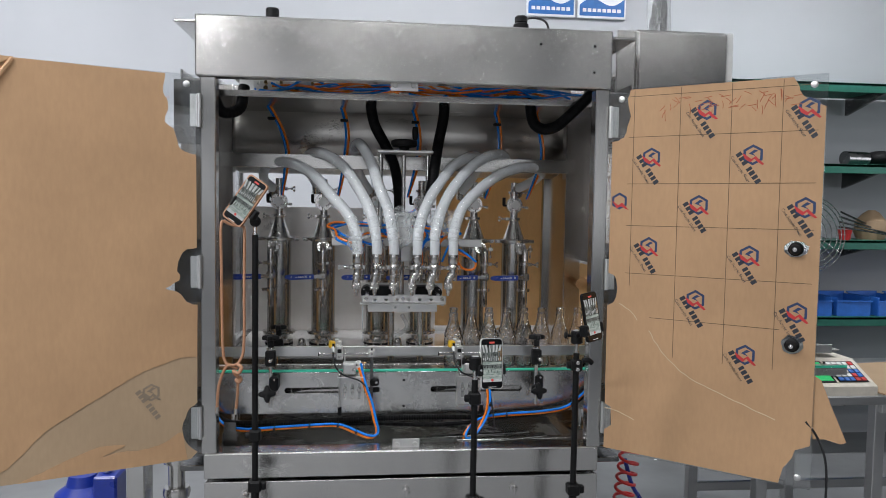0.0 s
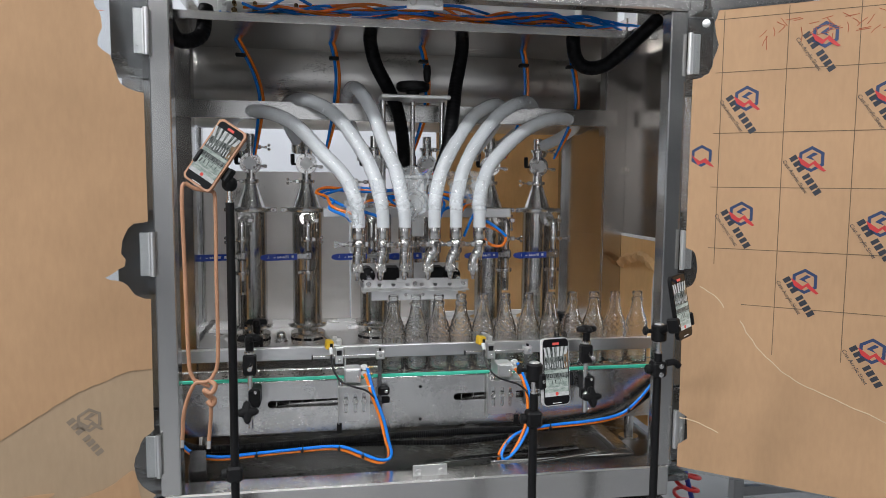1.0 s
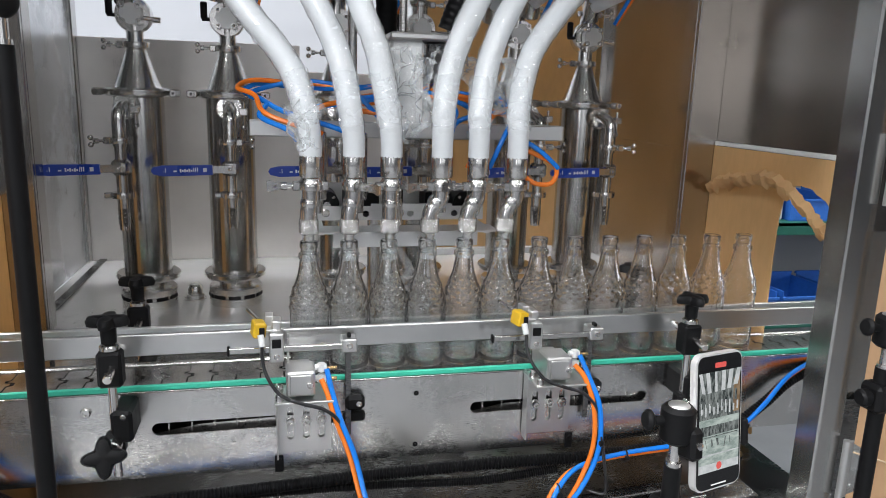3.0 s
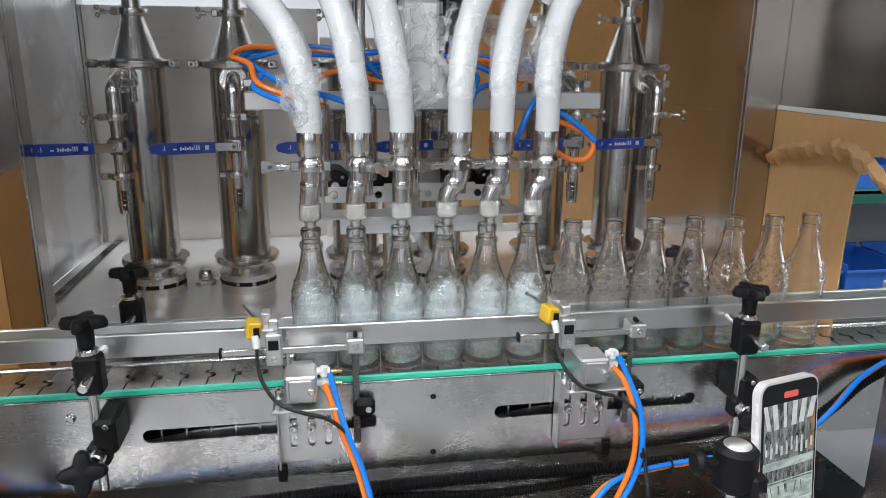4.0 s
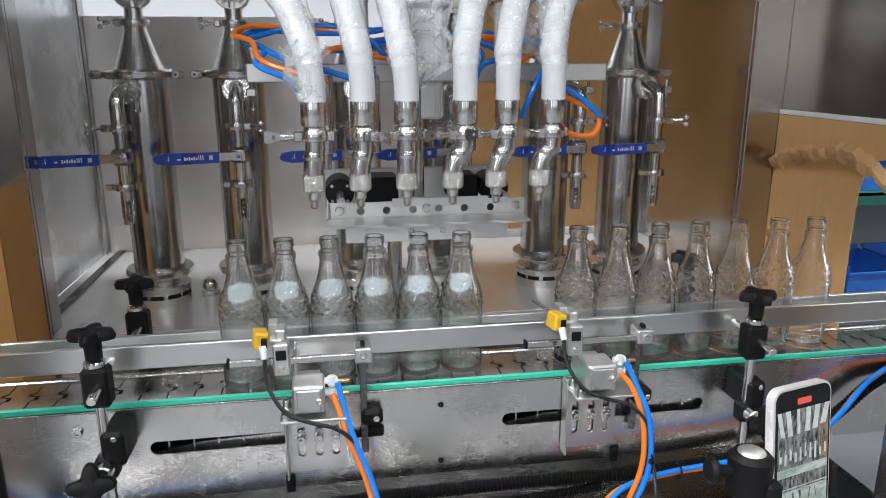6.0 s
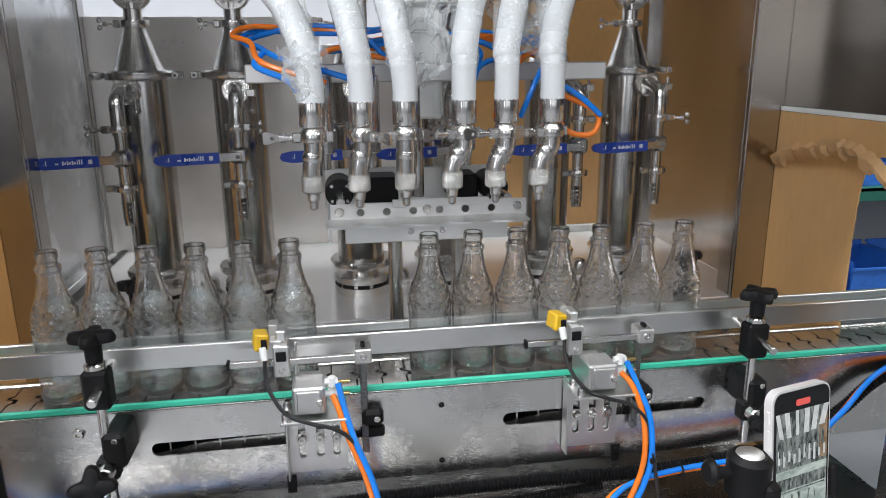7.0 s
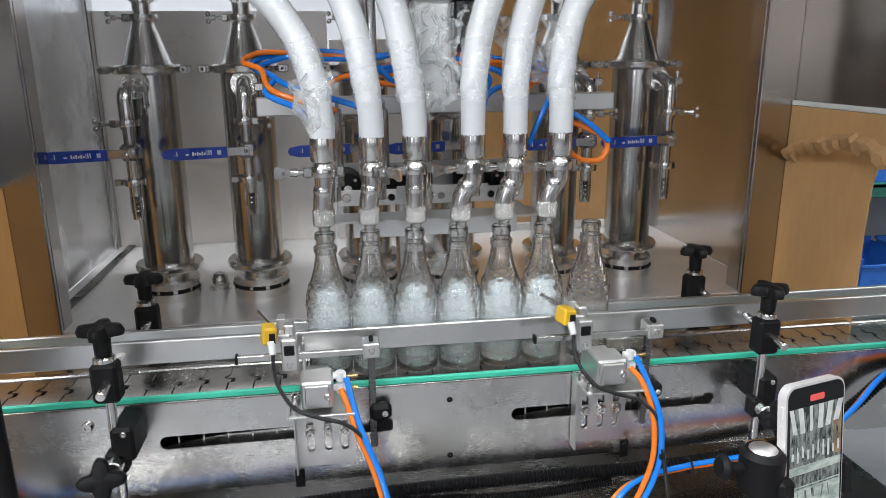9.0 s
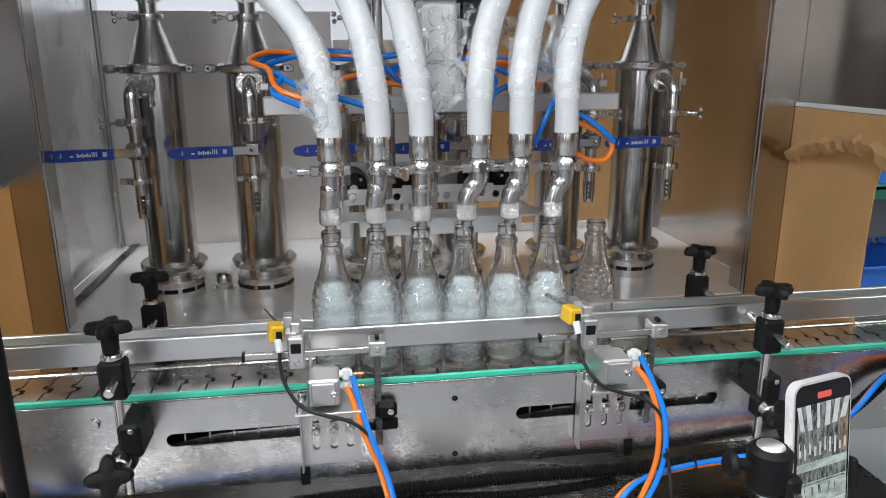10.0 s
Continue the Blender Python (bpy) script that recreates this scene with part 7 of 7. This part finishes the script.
# slogan boards on the wall
for sx in (1.03, 1.37):
    b = thing("slogan_board", "white and blue printed slogan board on the wall", "wall sign", pose(sx, 2.075, 2.79), "slogan boards")
    part("board", Shape().box(-0.16, 0.16, 0, 0.02, 0, 0.5, 0.003), SIGN_WHITE, b)
    wavy = [(-0.15 + 0.3 * k / 20, 0.085 + 0.03 * math.sin(k * 0.32) + 0.002 * k) for k in range(21)]
    part("blue_wave", Shape().outline([[(-0.15, 0.015), (0.15, 0.015)] + wavy[::-1]], 0.002, Matrix.Translation((0, -0.003, 0))), SIGN_BLUE, b)
    bars = Shape()
    for k in range(8):
        bars.box(-0.13 + k * 0.033, -0.106 + k * 0.033, -0.005, -0.003, 0.04, 0.062, 0.0)
    part("lettering_bar", bars, WHITE_PRINT, b, "white lettering as plain bars")

# pump under the open door, coiled hose
pump = thing("pump_motor", "dark blue enamelled pump motor on the floor", "motor", pose(-1.24, 0.35, 0))
part("motor_body", Shape().lathe([(0.06, 0.10), (0.1, 0.12), (0.105, 0.16), (0.105, 0.36), (0.1, 0.40), (0.06, 0.43), (0.05, 0.47)], seg=32, wave=lambda a, h: 0.005 * math.cos(18 * a) if 0.17 < h < 0.35 else 0), MOTOR_BLUE, pump)
part("terminal_box", Shape().box(0.06, 0.15, -0.07, 0.05, 0.28, 0.48, 0.008), MOTOR_BLUE, pump)
part("foot", Shape().box(-0.12, 0.12, -0.1, 0.1, 0, 0.1, 0.008), MOTOR_BLUE, pump)
part("cap", Shape().cyl((0.1, -0.02, 0.48), (0.1, -0.02, 0.51), 0.02, c=0.004), PIPE, pump)
pv = thing("pipe_valve", "stainless pipe fitting with valve beside the machine", "pipe fitting", pose(-0.83, 0.15, 0))
part("pipe", Shape().cyl((0, 0, 0), (0, 0, 0.62), 0.03).lathe([(0.045, 0.45), (0.05, 0.47), (0.045, 0.49)], seg=24).lathe([(0.045, 0.58), (0.05, 0.6), (0.045, 0.62)], seg=24), PIPE, pv)
part("lever", Shape().tube([(0.02, -0.03, 0.63), (-0.01, -0.05, 0.66), (0.03, -0.06, 0.68)], 0.01, 10), BLACK, pv)
solid("side_column", Shape().box(-0.96, -0.9, 0.0, 0.1, 0, 0.9, 0.004), STEEL_Z, "square steel column beside the machine", "column")
coil = Shape().tube([(0.035 * math.cos(k * 0.7), 0.035 * math.sin(k * 0.7), 0.62 - k * 0.0045) for k in range(110)], 0.006, 8, 2)
solid("coil_hose", coil, RED_PLASTIC, "red coiled air hose hanging beside the machine", "air hose", at=pose(0.80, 0.05, 0.0, 0, 6, 0))
solid("coil_hose", Shape().tube([(0.0, 0, 0.6), (0.03, 0, 0.5), (0.08, 0.02, 0.42), (0.12, 0.02, 0.3), (0.16, 0, 0.1), (0.2, 0, 0.01)], 0.008, 8), MOTOR_BLUE, "dark blue air hose hanging beside the machine", "air hose", at=pose(0.84, 0.03, 0.0))


# ---------------------------------------------------------------- what moves
NOZZLE_ROWS = ((0.0, 0.0), (1.95, 0.0), (2.05, -0.004), (2.2, -0.042), (2.32, -0.056), (2.5, -0.056), (4.45, -0.056), (4.6, -0.053), (4.7, -0.046), (4.85, -0.018), (4.97, -0.002), (5.1, 0.0), (8.05, 0.0), (8.15, -0.008), (8.3, -0.035), (8.45, -0.057), (8.6, -0.058), (10.0, -0.058))
TRAY_ROWS = ((0.0, -0.07), (1.75, -0.07), (2.0, 0.0), (5.65, 0.0), (6.1, -0.07), (7.6, -0.07), (8.0, 0.0), (10.0, 0.0))
SPEED = 0.26


def drop(t):
    for (t0, z0), (t1, z1) in zip(NOZZLE_ROWS, NOZZLE_ROWS[1:]):
        if t0 <= t <= t1:
            return z0 + (z1 - z0) * (t - t0) / (t1 - t0)
    return 0.0


def bottle_x(i, t):
    """Where bottle i stands along the lane: it rides in, waits, rides on."""
    stop = 1.37 if i < 12 else 1.62
    x = REST[i] + SPEED * max(0.0, stop - t)
    if i < 6:
        return x - SPEED * max(0.0, t - 5.58)
    goal = REST[i - 6] if i < 12 else 0.232
    return max(goal, x - SPEED * max(0.0, t - 6.1)) if t > 6 else x


def key_times(i):
    if i < 6:
        return [0.0, 0.4, 0.8, 1.2, 1.37, 1.5, 3.0, 5.4, 5.58, 5.8, 6.2, 6.8, 7.4, 8.0, 8.6, 9.3, 10.0]
    done = 6.1 + (REST[i] - (REST[i - 6] if i < 12 else 0.232)) / SPEED
    first = [0.0, 0.4, 0.8, 1.2, 1.37, 1.5] if i < 12 else [0.0, 0.4, 0.8, 1.2, 1.62, 1.75]
    return first + [3.0, 5.9, 6.1, 6.3, 6.7, 7.1, 7.4, done, done + 0.15, 9.0, 10.0]


def motions():
    for i, b in enumerate(bottles):
        turn = (i * 47) % 360
        walk(b, [(t, pose(bottle_x(i, t), LANE, BELT, 0, 0, turn)) for t in key_times(i)])
    for i, layers in water.items():
        t0, t1 = (2.6, 4.6) if i < 6 else (8.68, 10.75)
        for k, o in enumerate(layers):
            h = k * LAYER
            t_go = t0 + (t1 - t0) * k / LAYERS
            rows = [(0.0, 0.0), (t0, 0.0)]
            if k and t_go < 10.0:
                rows += [(max(t0 + 0.02, t_go), h * 0.98), (min(9.97, t_go + 0.1), h)]
            elif k:
                s = (10.0 - t0) / (t1 - t0) * LAYERS * LAYER
                rows += [(9.9, min(h, s))]
            end_h = rows[-1][1]
            rows += [(10.0, end_h)]
            walk(o, [(t, Matrix.Translation((0, 0, BASE_IN + z))) for t, z in rows])
    rnd = random.Random(4)
    for i, clumps in foams.items():
        nx = REST[i % 6]
        t0 = 2.55 if i < 6 else 8.58
        for k, o in enumerate(clumps):
            ring, layer = k % 7, k // 7
            a = ring * math.pi / 3 + i + 0.5 * layer
            q = 0.0 if ring == 6 else 0.0192
            hide = lambda t: (t, pose(NOZ[i % 6], LANE, 1.2375 + drop(t), 0, 0, 0))
            ts = t0 + (0.028 if i < 6 else 0.005) * k
            quick = 1.0 if i < 6 else 0.6
            rows = [hide(t) for t, z in NOZZLE_ROWS if t < ts - 0.01]
            rows.append(hide(ts))
            rows.append((ts + 0.12 * quick, pose(nx, LANE, BELT + 0.10, 0, 0, 20)))
            spin = rnd.uniform(20, 70)

            def at(share, z, turn=0):
                return pose(nx + share * q * math.cos(a), LANE + share * q * math.sin(a), BELT + z, 0, 0, spin + turn)
            z1 = 0.012 + 0.0205 * layer
            wide = 1 - 0.5 * (layer == 5) - 0.12 * (layer == 4)
            rows.append((ts + 0.24 * quick, at(0.5, 0.03)))
            rows.append((ts + 0.38 * quick, at(wide, z1 * (0.75 if i < 6 else 0.96) + 0.003, 5)))
            if i < 6:
                high = layer - 2
                tight = (0.7, 0.55, 0.42, 0.28)[max(high, 0)]
                rows.append((max(3.75, ts + 0.45), at(wide, z1)))
                rows.append((4.15, at(wide, z1 + 0.004, 20)))
                if high < 0:
                    rows.append((4.55, at(1, z1 + 0.035 + 0.003 * ring, 40)))
                    rows.append((5.0, at(1, 0.045 + 0.03 * layer + 0.006 * ring, 60)))
                    rows.append((5.35, at(0.9, 0.055 + 0.02 * layer + 0.005 * ring, 70)))
                    rest, hold = (0.9, 0.04) if layer == 0 else (0.42, 0.131 + 0.001 * ring)
                else:
                    rows.append((4.5, at(0.5 * (1 + tight), 0.072 + 0.024 * high + 0.002 * ring, 40)))
                    rows.append((4.95, at(tight, 0.116 + 0.011 * high + 0.0012 * ring, 60)))
                    rest, hold = 0.42, 0.128 + 0.0025 * high
                rows.append((5.48, at(rest, hold, 70)))
                for t in (5.58, 5.8, 6.2, 6.8, 7.4, 8.0, 8.6, 9.3, 10.0):
                    z = hold if t < 6.5 or layer == 1 else 0.03
                    rows.append((t, pose(bottle_x(i, t) + rest * q * math.cos(a), LANE + rest * q * math.sin(a), BELT + z, 0, 0, spin + 72)))
            else:
                rows.append((max(9.5, ts + 0.45), at(wide, z1 - 0.008, 10)))
                rows.append((10.0, at(wide, z1 + 0.006, 25)))
            rows = sorted(rows, key=lambda r: r[0])
            clean = [rows[0]]
            for r in rows[1:]:
                if r[0] > clean[-1][0] + 0.034:
                    clean.append(r)
            if clean[-1][0] < 10.0:
                clean.append((10.0, clean[-1][1]))
            walk(o, clean)
    for i, nz in enumerate(nozzles):
        walk(nz, [(t, pose(NOZ[i], NY, z)) for t, z in NOZZLE_ROWS])
    for i, low in enumerate(lower_hoses):
        walk(low, [(t, pose(SLV[i], NY, SLEEVE_TOP + z)) for t, z in NOZZLE_ROWS])
    walk(beam, [(t, pose(0, 0, z)) for t, z in NOZZLE_ROWS])
    for t_ in tube_things:
        walk(t_, [(t, pose(0, 0, 0.85 * z)) for t, z in NOZZLE_ROWS])
    for f in moving_films:
        walk(f, [(t, pose(0, 0, 0.9 * z)) for t, z in NOZZLE_ROWS])
    for arch, e, join in arches:
        d = join - e
        flat = Vector((d.x, d.y, 0))
        axis = flat.normalized().cross(Vector((0, 0, 1)))
        rows = []
        for t, z in NOZZLE_ROWS:
            ang = math.asin(max(-1, min(1, z / flat.length)))
            turned = Matrix.Rotation(ang, 4, axis)
            rows.append((t, Matrix.Translation(e + d + Vector((0, 0, z)) - turned @ d) @ turned))
        walk(arch, rows)
    walk(tray, [(t, pose(0, TRAY_Y + y, 0)) for t, y in TRAY_ROWS])
    walk(chain, [(0.0, pose(0, 0, 0)), (0.4, pose(-0.104, 0, 0)), (0.8, pose(-0.208, 0, 0)), (1.2, pose(-0.312, 0, 0)), (1.37, pose(-0.35, 0, 0)), (1.5, pose(-0.352, 0, 0)), (5.5, pose(-0.352, 0, 0)), (5.7, pose(-0.38, 0, 0)), (6.2, pose(-0.51, 0, 0)), (6.8, pose(-0.666, 0, 0)), (7.4, pose(-0.822, 0, 0)), (7.62, pose(-0.875, 0, 0)), (7.8, pose(-0.88, 0, 0)), (10.0, pose(-0.88, 0, 0))])


motions()
